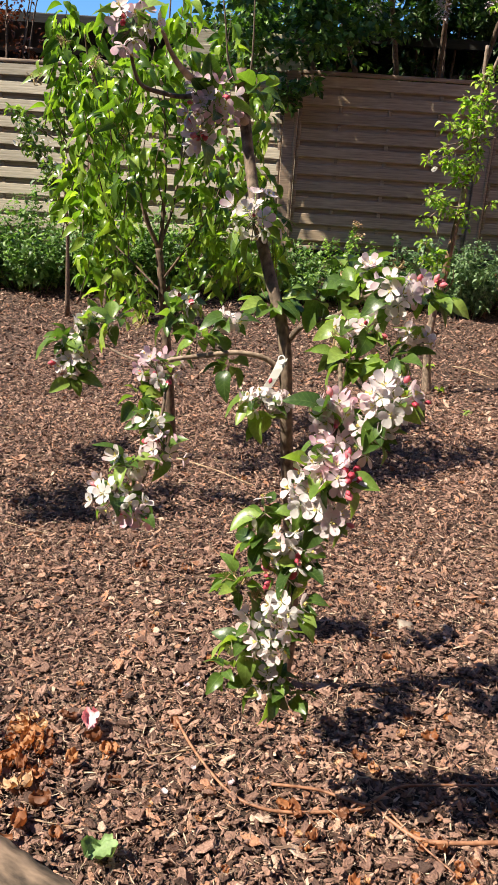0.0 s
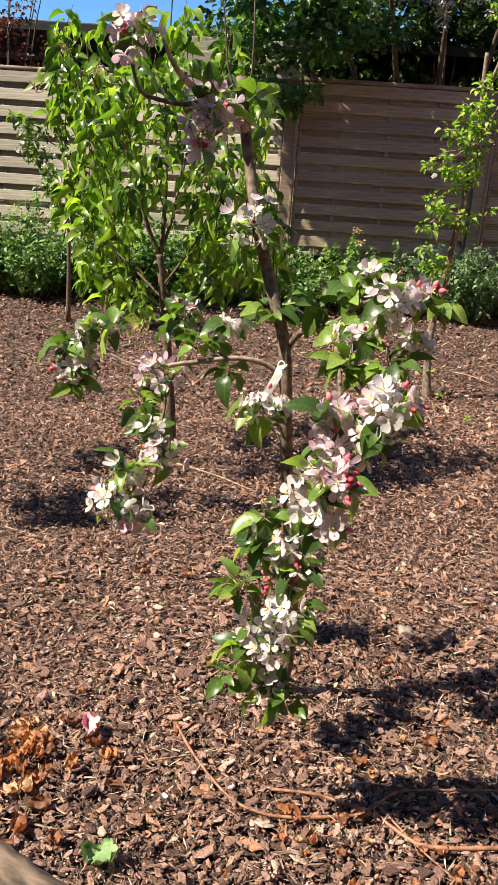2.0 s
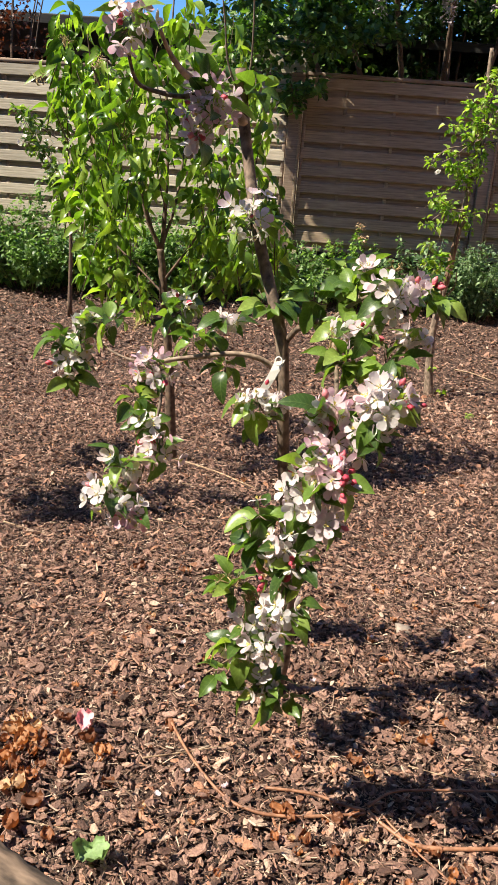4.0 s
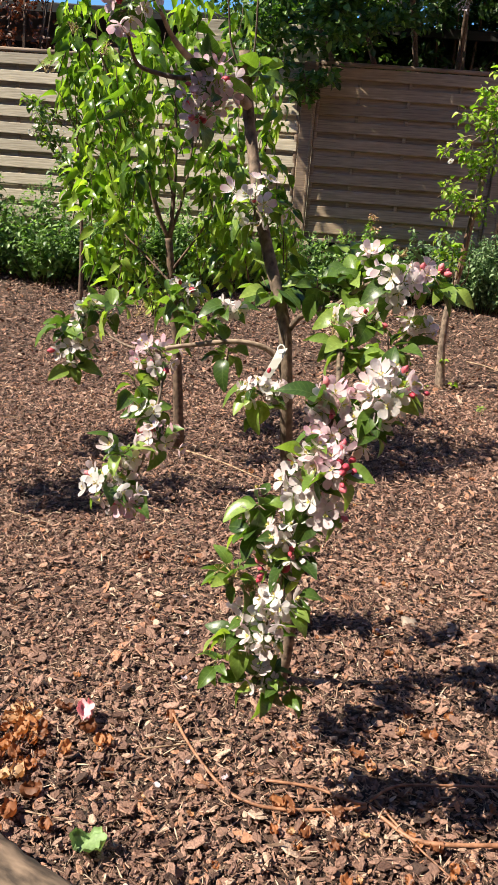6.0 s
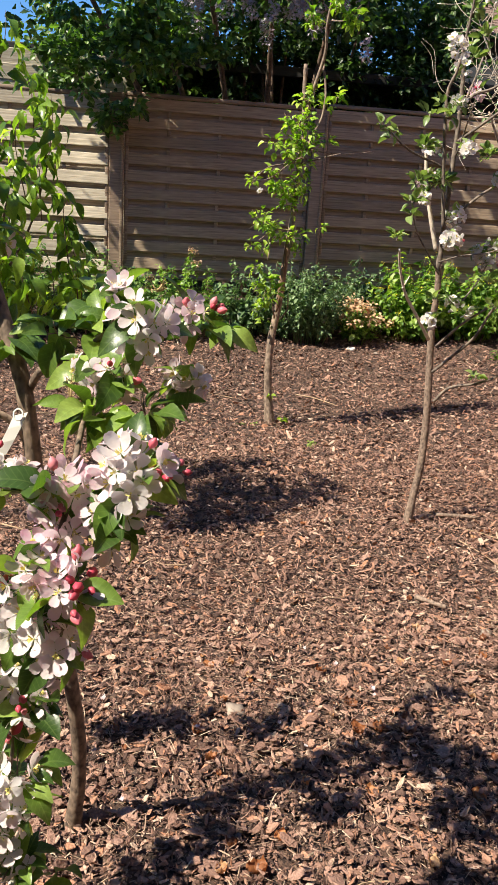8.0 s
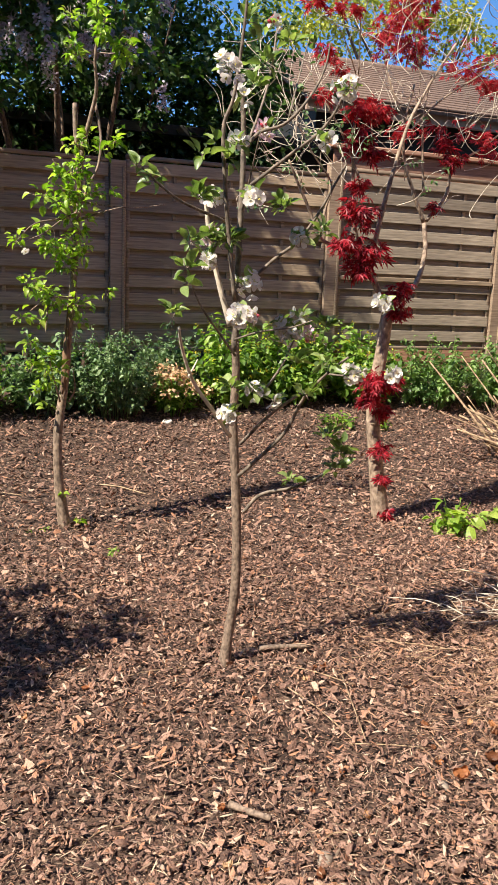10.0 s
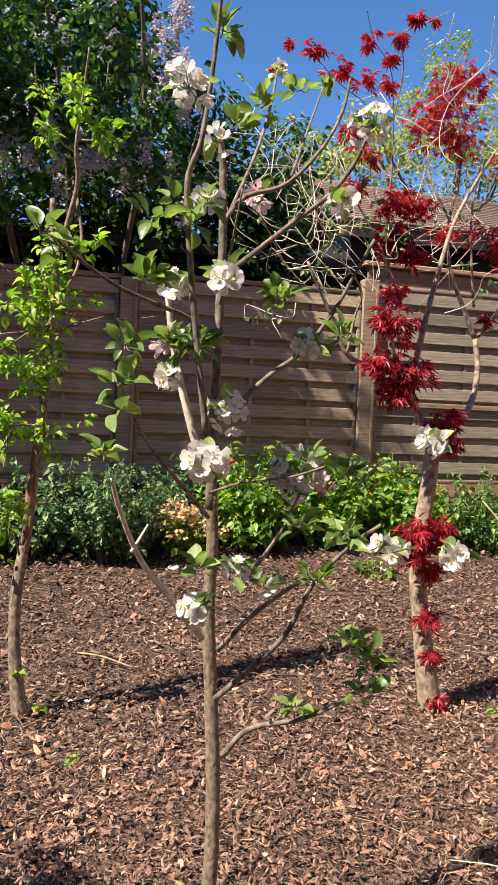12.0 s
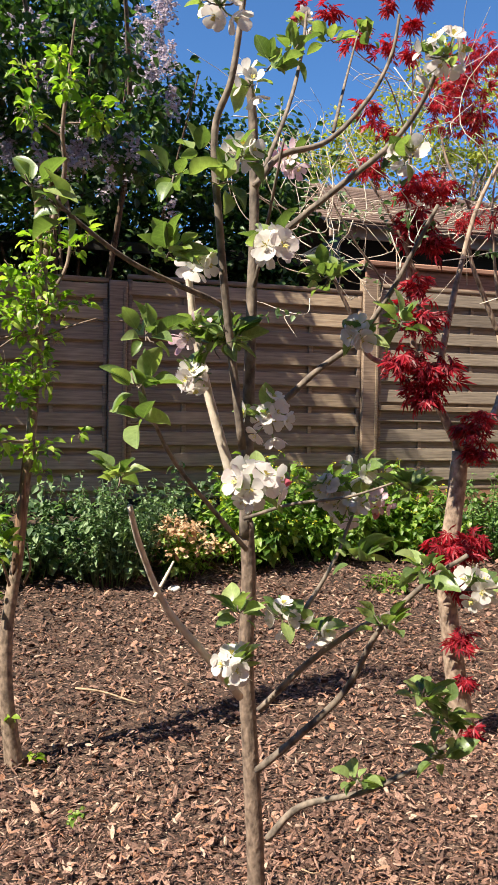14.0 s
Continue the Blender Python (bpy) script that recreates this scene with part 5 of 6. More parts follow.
branch(white_tree, "branch", [(1.796, 3.380, 1.160, 0.0040), (1.817, 3.400, 1.187, 0.0030), (1.837, 3.420, 1.214, 0.0020)], M_BARE_TWIG)
branch(white_tree, "branch", [(1.982, 3.450, 1.225, 0.0050), (1.900, 3.388, 1.309, 0.0044), (1.818, 3.325, 1.396, 0.0037), (1.768, 3.263, 1.469, 0.0031), (1.738, 3.200, 1.522, 0.0025)])
branch(white_tree, "branch", [(2.046, 3.500, 1.486, 0.0070), (2.126, 3.480, 1.565, 0.0064), (2.200, 3.460, 1.626, 0.0058), (2.259, 3.440, 1.713, 0.0052), (2.299, 3.420, 1.797, 0.0046), (2.343, 3.400, 1.892, 0.0040)])
branch(white_tree, "branch", [(2.000, 3.470, 1.786, 0.0070), (2.062, 3.426, 1.842, 0.0064), (2.130, 3.382, 1.902, 0.0058), (2.196, 3.338, 1.960, 0.0052), (2.234, 3.294, 2.017, 0.0046), (2.258, 3.250, 2.096, 0.0040)])
branch(white_tree, "branch", [(1.989, 3.460, 1.907, 0.0070), (2.043, 3.468, 1.973, 0.0062), (2.143, 3.476, 2.016, 0.0054), (2.232, 3.484, 2.114, 0.0046), (2.283, 3.492, 2.209, 0.0038), (2.303, 3.500, 2.296, 0.0030)])
branch(white_tree, "branch", [(1.997, 3.470, 1.910, 0.0050), (2.084, 3.547, 2.098, 0.0043), (2.139, 3.623, 2.247, 0.0037), (2.178, 3.700, 2.377, 0.0030)])
branch(white_tree, "branch", [(2.163, 3.500, 2.044, 0.0040), (2.254, 3.650, 2.220, 0.0030), (2.353, 3.800, 2.419, 0.0020)])
branch(white_tree, "branch", [(2.030, 3.500, 0.896, 0.0070), (2.099, 3.433, 1.001, 0.0060), (2.173, 3.367, 1.083, 0.0050), (2.219, 3.300, 1.133, 0.0040)])
branch(white_tree, "branch", [(2.028, 3.500, 0.775, 0.0080), (2.082, 3.440, 0.855, 0.0072), (2.158, 3.380, 0.963, 0.0064), (2.198, 3.320, 1.095, 0.0056), (2.259, 3.260, 1.192, 0.0048), (2.298, 3.200, 1.247, 0.0040)])
branch(white_tree, "branch", [(2.053, 3.500, 0.634, 0.0080), (2.107, 3.462, 0.710, 0.0070), (2.221, 3.425, 0.741, 0.0060), (2.307, 3.388, 0.791, 0.0050), (2.364, 3.350, 0.851, 0.0040)])
branch(white_tree, "branch", [(1.983, 3.450, 1.625, 0.0060), (1.911, 3.400, 1.673, 0.0054), (1.825, 3.350, 1.694, 0.0048), (1.737, 3.300, 1.717, 0.0042), (1.656, 3.250, 1.756, 0.0036), (1.592, 3.200, 1.795, 0.0030)])
branch(white_tree, "branch", [(1.989, 3.450, 1.718, 0.0040), (1.990, 3.375, 1.831, 0.0030), (1.990, 3.300, 1.942, 0.0020)])
branch(white_tree, "branch", [(2.051, 3.400, 1.071, 0.0050), (2.158, 3.450, 1.189, 0.0040), (2.223, 3.500, 1.279, 0.0030)])
branch(white_tree, "branch", [(1.992, 3.500, 1.277, 0.0040), (2.062, 3.433, 1.311, 0.0033), (2.150, 3.367, 1.331, 0.0027), (2.208, 3.300, 1.362, 0.0020)])
branch(white_tree, "branch", [(2.298, 3.350, 1.172, 0.0040), (2.314, 3.225, 1.182, 0.0030), (2.316, 3.100, 1.216, 0.0020)])
for c in [(1.850, 3.200, 2.088, 0.040, 5, 2, 0), (1.961, 3.400, 2.068, 0.022, 2, 2, 0), (1.916, 3.300, 1.905, 0.027, 4, 4, 0), (2.115, 3.600, 2.010, 0.026, 3, 2, 1), (1.930, 3.160, 1.730, 0.029, 5, 3, 0), (1.881, 3.450, 1.756, 0.023, 3, 6, 0), (1.875, 3.450, 1.627, 0.023, 2, 9, 1), (1.872, 3.450, 1.546, 0.025, 3, 6, 0), (2.005, 3.400, 1.472, 0.041, 6, 4, 0), (1.903, 3.150, 1.375, 0.034, 7, 5, 0), (2.161, 3.500, 1.335, 0.027, 4, 5, 0), (2.209, 3.500, 1.292, 0.035, 5, 5, 0), (2.263, 3.550, 1.361, 0.023, 2, 7, 0)]:
    cluster(white_tree, *c)
for c in [(2.284, 3.500, 1.305, 0.023, 2, 3, 1), (2.195, 3.430, 1.636, 0.024, 3, 6, 0), (2.324, 3.200, 1.193, 0.030, 4, 6, 0), (2.412, 3.200, 1.424, 0.028, 4, 3, 0), (2.247, 3.220, 2.083, 0.042, 5, 4, 0), (2.217, 3.300, 1.937, 0.024, 2, 4, 0), (2.038, 3.400, 1.106, 0.023, 3, 4, 0), (2.111, 3.400, 1.076, 0.023, 2, 4, 0), (1.947, 3.400, 1.023, 0.027, 4, 6, 0), (2.415, 3.100, 1.199, 0.022, 4, 3, 0), (2.241, 3.900, 2.457, 0.021, 2, 3, 3), (1.745, 3.200, 1.593, 0.033, 0, 8, 0), (1.733, 3.200, 1.517, 0.027, 0, 6, 0)]:
    cluster(white_tree, *c)
for c in [(1.740, 3.200, 1.470, 0.021, 0, 4, 0), (1.724, 3.300, 1.375, 0.026, 0, 7, 0), (1.803, 3.300, 1.860, 0.037, 0, 6, 0), (1.843, 3.300, 1.905, 0.021, 0, 2, 0), (1.891, 3.300, 1.859, 0.035, 0, 4, 0), (1.997, 3.400, 2.106, 0.027, 0, 5, 0), (2.106, 3.600, 2.233, 0.033, 0, 6, 0), (2.277, 3.800, 2.379, 0.041, 0, 6, 0), (2.332, 3.700, 2.346, 0.036, 0, 5, 0), (2.119, 3.400, 1.739, 0.039, 0, 12, 0), (1.797, 3.300, 1.737, 0.035, 0, 12, 0), (1.924, 3.400, 1.618, 0.045, 0, 12, 0), (1.910, 3.450, 1.609, 0.039, 0, 10, 0)]:
    cluster(white_tree, *c)
for c in [(2.386, 3.400, 0.878, 0.055, 0, 14, 0), (2.352, 3.350, 0.828, 0.035, 0, 6, 0), (2.309, 3.350, 0.949, 0.040, 0, 10, 0), (2.198, 3.400, 0.780, 0.033, 0, 6, 0), (2.220, 3.200, 1.226, 0.042, 0, 10, 0), (2.196, 3.300, 1.106, 0.033, 0, 7, 0), (2.191, 3.400, 1.210, 0.035, 0, 8, 0), (1.955, 3.400, 1.120, 0.032, 0, 9, 0), (2.320, 3.450, 1.336, 0.044, 0, 12, 0), (2.271, 3.400, 1.662, 0.036, 0, 8, 0), (1.583, 3.200, 1.794, 0.031, 0, 4, 0), (1.629, 3.200, 1.762, 0.028, 0, 4, 0), (1.934, 3.300, 2.257, 0.035, 0, 6, 0)]:
    cluster(white_tree, *c)
# red maple
branch(maple, "trunk", [(3.597, 5.170, -0.003, 0.0460), (3.514, 5.152, 0.403, 0.0450), (3.459, 5.135, 0.760, 0.0430), (3.482, 5.117, 1.102, 0.0400), (3.492, 5.100, 1.341, 0.0370)])
branch(maple, "branch", [(3.492, 5.100, 1.341, 0.0220), (3.356, 5.075, 1.550, 0.0190), (3.235, 5.050, 1.732, 0.0160), (3.183, 5.025, 1.927, 0.0130), (3.152, 5.000, 2.148, 0.0100), (3.131, 4.975, 2.423, 0.0070), (3.125, 4.950, 2.688, 0.0040)])
branch(maple, "branch", [(3.492, 5.100, 1.341, 0.0200), (3.627, 5.150, 1.450, 0.0185), (3.741, 5.200, 1.531, 0.0170), (3.811, 5.250, 1.717, 0.0155), (3.817, 5.300, 1.898, 0.0140)])
branch(maple, "branch", [(3.817, 5.300, 1.898, 0.0140), (3.711, 5.287, 2.089, 0.0120), (3.631, 5.275, 2.255, 0.0100), (3.603, 5.263, 2.454, 0.0080), (3.645, 5.250, 2.687, 0.0060)])
branch(maple, "branch", [(3.832, 5.300, 1.913, 0.0130), (3.974, 5.325, 2.076, 0.0110), (4.033, 5.350, 2.262, 0.0090), (4.236, 5.375, 2.390, 0.0070), (4.459, 5.400, 2.557, 0.0050)])
branch(maple, "branch", [(3.306, 5.000, 1.666, 0.0160), (3.370, 5.020, 1.939, 0.0140), (3.437, 5.040, 2.176, 0.0120), (3.515, 5.060, 2.412, 0.0100), (3.648, 5.080, 2.653, 0.0080), (3.812, 5.100, 2.896, 0.0060)])
branch(maple, "branch", [(3.247, 5.000, 1.663, 0.0140), (3.079, 4.980, 1.704, 0.0124), (2.953, 4.960, 1.746, 0.0108), (2.867, 4.940, 1.899, 0.0092), (2.790, 4.920, 2.017, 0.0076), (2.721, 4.900, 2.132, 0.0060)])
branch(maple, "branch", [(2.948, 4.950, 1.751, 0.0070), (2.958, 4.912, 1.903, 0.0060), (2.968, 4.875, 2.026, 0.0050), (2.833, 4.838, 2.163, 0.0040), (2.703, 4.800, 2.322, 0.0030)])
branch(maple, "branch", [(3.167, 4.950, 2.080, 0.0080), (3.064, 4.967, 2.293, 0.0063), (2.948, 4.983, 2.467, 0.0047), (2.837, 5.000, 2.637, 0.0030)])
branch(maple, "branch", [(3.620, 5.250, 2.453, 0.0070), (3.493, 5.267, 2.674, 0.0057), (3.443, 5.283, 2.864, 0.0043), (3.351, 5.300, 3.107, 0.0030)])
branch(maple, "branch", [(3.603, 5.250, 2.385, 0.0070), (3.830, 5.267, 2.610, 0.0057), (4.076, 5.283, 2.774, 0.0043), (4.327, 5.300, 2.941, 0.0030)])
branch(maple, "branch", [(3.769, 5.250, 2.055, 0.0080), (3.728, 5.233, 2.292, 0.0067), (3.705, 5.217, 2.522, 0.0053), (3.730, 5.200, 2.751, 0.0040)])
branch(maple, "branch", [(3.086, 4.900, 2.597, 0.0032), (2.982, 4.800, 2.690, 0.0027), (2.872, 4.700, 2.750, 0.0022), (2.712, 4.600, 2.772, 0.0017), (2.562, 4.500, 2.818, 0.0012)])
branch(maple, "branch", [(3.099, 4.900, 2.598, 0.0032), (3.045, 4.800, 2.789, 0.0027), (2.972, 4.700, 2.917, 0.0022), (2.851, 4.600, 2.960, 0.0017), (2.768, 4.500, 3.020, 0.0012)])
branch(maple, "branch", [(3.095, 4.900, 2.787, 0.0030), (3.081, 4.800, 2.976, 0.0026), (3.013, 4.700, 3.054, 0.0021), (3.068, 4.600, 3.069, 0.0016), (3.128, 4.500, 3.081, 0.0012)])
branch(maple, "branch", [(3.580, 5.200, 2.402, 0.0035), (3.625, 5.150, 2.659, 0.0029), (3.519, 5.100, 2.967, 0.0024), (3.421, 5.050, 3.186, 0.0018), (3.424, 5.000, 3.362, 0.0012)])
for c in [(3.121, 4.900, 2.423, 0.107, 0, 36, 0), (3.239, 4.900, 2.424, 0.084, 0, 24, 0), (3.153, 4.950, 2.282, 0.088, 0, 30, 0), (3.236, 4.950, 2.217, 0.073, 0, 20, 0), (3.165, 4.950, 2.041, 0.059, 0, 14, 0), (3.147, 4.900, 1.889, 0.120, 0, 46, 0), (3.103, 4.900, 1.719, 0.101, 0, 34, 0), (3.224, 4.900, 1.677, 0.109, 0, 40, 0), (3.189, 4.900, 1.578, 0.082, 0, 26, 0), (3.483, 5.000, 1.439, 0.086, 0, 24, 0), (3.517, 5.000, 1.338, 0.066, 0, 16, 0), (3.397, 5.000, 0.929, 0.112, 0, 34, 0)]:
    cluster(maple, *c)
for c in [(3.495, 5.000, 0.941, 0.077, 0, 22, 0), (3.374, 5.000, 0.827, 0.086, 0, 24, 0), (3.477, 5.050, 0.738, 0.062, 0, 14, 0), (3.490, 5.050, 0.503, 0.062, 0, 16, 0), (3.538, 5.100, 0.287, 0.037, 0, 8, 0), (3.591, 5.100, 0.051, 0.045, 0, 10, 0), (2.561, 4.500, 2.838, 0.040, 0, 6, 0), (2.710, 4.600, 2.824, 0.071, 0, 12, 0), (2.796, 4.500, 2.904, 0.041, 0, 7, 0), (2.835, 4.600, 2.811, 0.055, 0, 8, 0), (2.917, 4.500, 2.944, 0.037, 0, 7, 0), (2.981, 4.500, 3.026, 0.025, 0, 5, 0)]:
    cluster(maple, *c)
for c in [(2.923, 4.600, 2.898, 0.030, 0, 5, 0), (2.975, 4.700, 2.841, 0.035, 0, 6, 0), (3.489, 5.200, 3.001, 0.159, 0, 40, 0), (3.600, 5.200, 3.148, 0.160, 0, 40, 0), (3.584, 5.200, 2.881, 0.161, 0, 36, 0), (3.353, 5.100, 2.868, 0.128, 0, 20, 0), (2.848, 4.800, 2.673, 0.050, 0, 8, 0), (2.925, 4.900, 2.473, 0.056, 0, 10, 0), (2.951, 4.800, 2.573, 0.041, 0, 5, 0), (3.612, 5.100, 1.505, 0.047, 0, 8, 0), (2.477, 4.500, 2.844, 0.016, 0, 2, 0), (3.114, 4.600, 3.087, 0.017, 0, 2, 0)]:
    cluster(maple, *c)
for c in [(3.920, 5.300, 2.387, 0.169, 0, 22, 0), (4.176, 5.300, 2.445, 0.152, 0, 18, 0), (3.976, 5.300, 2.287, 0.098, 0, 12, 0), (4.099, 5.400, 2.869, 0.226, 0, 34, 0), (4.288, 5.400, 2.787, 0.191, 0, 24, 0), (3.564, 5.200, 2.407, 0.108, 0, 14, 0), (3.880, 5.300, 1.996, 0.038, 0, 5, 0), (2.932, 4.900, 2.655, 0.064, 0, 6, 0), (2.875, 4.900, 2.474, 0.052, 0, 5, 0), (4.345, 5.400, 2.385, 0.094, 0, 10, 0)]:
    cluster(maple, *c)

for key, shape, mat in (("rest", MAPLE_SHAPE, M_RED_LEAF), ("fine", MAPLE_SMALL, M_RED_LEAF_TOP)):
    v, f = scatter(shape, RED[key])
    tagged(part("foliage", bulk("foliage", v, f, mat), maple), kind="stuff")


def bare_twigs(tree, at, spread, n, lengths, seed, up=0.6, leafy_share=0.0):
    """Fine pale twigs that fork and bend, from points about one place."""
    rng = random.Random(seed)
    base = KIT[tree][0]
    buds = []
    for i in range(n):
        p = Vector(at) + Vector((rng.gauss(0, spread[0]), rng.gauss(0, spread[1]), rng.gauss(0, spread[2]))) - base
        ln = rng.uniform(*lengths)
        d = Vector((rng.gauss(0, 1), rng.gauss(0, 0.5), rng.gauss(up, 0.7))).normalized()
        bend = Vector((rng.gauss(0, 0.25), rng.gauss(0, 0.2), rng.gauss(0.15, 0.2)))
        q1, q2 = p + d * ln * 0.5, p + (d + bend).normalized() * ln
        part("twig", build("twig", *tube([(*p, 0.0024), (*(p.lerp(q1, 0.5) - bend * 0.1), 0.002), (*(q1 + bend * 0.06), 0.0016), (*(q1.lerp(q2, 0.55) + bend * 0.22), 0.0011), (*q2, 0.0007)], 5, 3), M_BARE_TWIG), tree)
        if rng.random() < leafy_share:
            for k in range(14):
                d2 = Vector((rng.gauss(0, 1), rng.gauss(0, 1), rng.gauss(0.2, 0.8)))
                buds.append(Matrix.Translation(q1.lerp(q2, rng.uniform(-0.2, 1.05))) @ basis_along(d2, rng.uniform(-1, 1)) @ Matrix.Scale(rng.uniform(0.6, 1.3), 4))
        if rng.random() < 0.6:
            e = q1 + (d + Vector((rng.gauss(0, 0.7), rng.gauss(0, 0.4), rng.gauss(0.2, 0.5)))).normalized() * ln * 0.5
            part("twig", build("twig", *tube([(*q1, 0.002), (*((q1 + e) / 2 + bend * 0.12), 0.0015), (*e, 0.0008)], 5, 3), M_BARE_TWIG), tree)
    if buds:
        tagged(part("foliage", bulk("foliage", *scatter(leaf_shape(0.03, 0.018, 0.3, 0.5, 0, 3), buds), M_SHRUB_DARK), tree, "small grey-green young leaves"), kind="stuff")


bare_twigs(maple, (2.72, 4.9, 2.15), (0.2, 0.15, 0.14), 38, (0.15, 0.42), 71, 0.6, 0.7)
bare_twigs(maple, (3.35, 5.2, 2.75), (0.35, 0.2, 0.25), 40, (0.25, 0.7), 72)
bare_twigs(maple, (3.9, 5.4, 2.5), (0.25, 0.2, 0.3), 44, (0.2, 0.6), 73)
v, f = scatter(PEAR_SHAPE, SPRAY["rest"])
tagged(part("foliage", bulk("foliage", v, f, M_PEAR_LEAF_FAR, True), pear), kind="stuff")


def small_tree(name, at, h, spread, leaves, flowers, label, seed, bark=M_PEAR_BARK, leaf_meshes=APPLE_LEAVES, first=0.45):
    """Slim stem with a few side shoots and leafy tufts."""
    global rnd
    keep, rnd = rnd, random.Random(seed)
    t = plant(name, at, label, bark, leaf_meshes, (CREAM_BLOSSOM, PINK_BLOSSOM))
    x, y, z = at
    branch(t, "trunk", [(x, y, z, 0.017), (x + 0.01, y, z + h * 0.4, 0.014), (x - 0.02, y, z + h * 0.75, 0.009), (x, y, z + h, 0.004)])
    for i in range(9):
        u = first + (1 - first) * i / 9
        a = rnd.uniform(0, 6.28)
        ex, ey, ez = x + spread * math.cos(a), y + spread * math.sin(a), z + h * u + spread * rnd.uniform(0.2, 0.9)
        branch(t, "branch", [(x, y, z + h * u, 0.006), ((x + ex) / 2, (y + ey) / 2, z + h * u + spread * 0.25, 0.004), (ex, ey, ez, 0.002)])
        for q in (0.5, 0.8, 1.0):
            cluster(t, x + (ex - x) * q, y + (ey - y) * q, z + h * u + (ez - z - h * u) * q, 0.07, flowers if rnd.random() < 0.4 else 0, leaves, 0)
    rnd = keep
    return t


small_tree("apple_sapling", (-1.5, 6.55, 0.2), 1.75, 0.42, 25, 2, "thin-stemmed apple sapling with a few white flowers", 61)
small_tree("apple_sapling", (-1.22, 6.85, 0.22), 0.95, 0.22, 7, 2, "short apple sapling with a few white flowers", 62)
# Stands out of view; added to cast the shadow on the bed's left.
small_tree("apple_tree", (-1.5, 2.72, 0.0), 1.7, 0.5, 34, 2, "unseen young tree at the edge of the bed, added for its shadow", 63, M_APPLE_BARK)


# ---- spent flowers: tan tufts of old stamens ----
def spent_flower(tree, x, y, z, size, seed):
    rng = random.Random(seed)
    c = Vector((x, y, z)) - KIT[tree][0]
    bits = []
    for k in range(5):
        hub = c + Vector((rng.gauss(0, 0.4), rng.gauss(0, 0.4), rng.gauss(0, 0.3))) * size
        bits.append(tube([(*(c - Vector((0, 0, size * 0.5))), 0.0012), (*hub, 0.0018)], 4, 1))
        for j in range(12):
            d = Vector((rng.gauss(0, 1), rng.gauss(0, 1), rng.gauss(0.6, 0.7))).normalized() * size * rng.uniform(0.3, 0.55)
            bits.append(tube([(*hub, 0.0006), (*(hub + d * 0.9), 0.0006), (*(hub + d), 0.0013)], 3, 1))
    join_part("spent_flower", bits, M_SPENT, tree, "withered tan flower stamens")


for i, (x, y, z, q) in enumerate(((0.43, 1.06, 0.662, 0.03), (0.461, 1.05, 0.634, 0.022), (0.432, 1.06, 0.8, 0.025), (0.581, 1.23, 1.122, 0.03), (0.105, 1.6, 1.075, 0.022), (0.708, 1.36, 1.286, 0.02))):
    spent_flower(apple, x, y, z, q, 200 + i)
for i, (x, y, z, q) in enumerate(((-0.784, 3.55, 1.82, 0.05), (-0.641, 3.5, 1.985, 0.05), (-0.415, 3.2, 1.87, 0.05), (-0.261, 3.1, 1.6, 0.055))):
    spent_flower(pear, x, y, z, q, 220 + i)


# ---- label tag on the apple branch ----
def tag_strip():
    t = thing("plant_tag", (0.463, 1.405, 1.012), "blank white plastic plant tag looped round a branch", "tag")
    verts, faces = [], []
    prof = [(0.014, 0.012, 0.034), (0.006, 0.0, 0.014), (-0.006, -0.01, -0.01), (-0.02, -0.016, -0.036)]
    for x, y, z in prof:
        for s, d in ((-1, 0), (1, 0), (1, 0.0016), (-1, 0.0016)):
            verts.append((x + s * 0.012, y + d + s * 0.003, z + s * 0.003))
    for i in range(3):
        for k in range(4):
            a, b = 4 * i + k, 4 * i + (k + 1) % 4
            faces.append((a, b, b + 4, a + 4))
    faces += [(3, 2, 1, 0), (12, 13, 14, 15)]
    part("strip", build("strip", verts, faces, M_TAG, False), t)
    ring = [(0.012 + 0.008 * math.cos(a), 0.008 * math.sin(a) * 0.6, 0.036 + 0.009 * math.sin(a), 0.0016) for a in [k * math.pi / 5 for k in range(11)]]
    part("loop", build("loop", *tube(ring, 5, 2), M_TAG), t)


tag_strip()


# ---- torn bark on the slim tree ----
def torn_bark():
    base = KIT[bright_tree][0]
    line = np.array(TRUNK[bright_tree])
    rng = random.Random(31)
    for a, z0, z1, w in ((-1.9, 0.76, 1.2, 0.032), (-1.2, 0.74, 1.08, 0.022), (-2.5, 0.84, 1.26, 0.02)):
        v, f = tube([(np.interp(z, line[:, 2], line[:, 0]) + 0.018 * math.cos(a), np.interp(z, line[:, 2], line[:, 1]) + 0.018 * math.sin(a), z, w * (0.25 if z in (z0, z1) else rng.uniform(0.5, 0.7))) for z in (z0, z0 * 0.7 + z1 * 0.3, (z0 + z1) / 2, z1)], 7, 4, 0.2, rng)
        part("torn_bark", build("torn_bark", v, f, M_SPLIT_BARK), bright_tree, "peeling red-brown torn bark")


torn_bark()

# pale sawn end of the blossoming tree's leader
top = Vector(TRUNK[apple][-1][:3])
way = (top - Vector(TRUNK[apple][-2][:3])).normalized()
part("sawn_end", build("sawn_end", *tube([(*(top - way * 0.002), 0.0126), (*(top + way * 0.0015), 0.0122)], 12, 1), M_TWIG, False), apple, "pale sawn end of the leader")


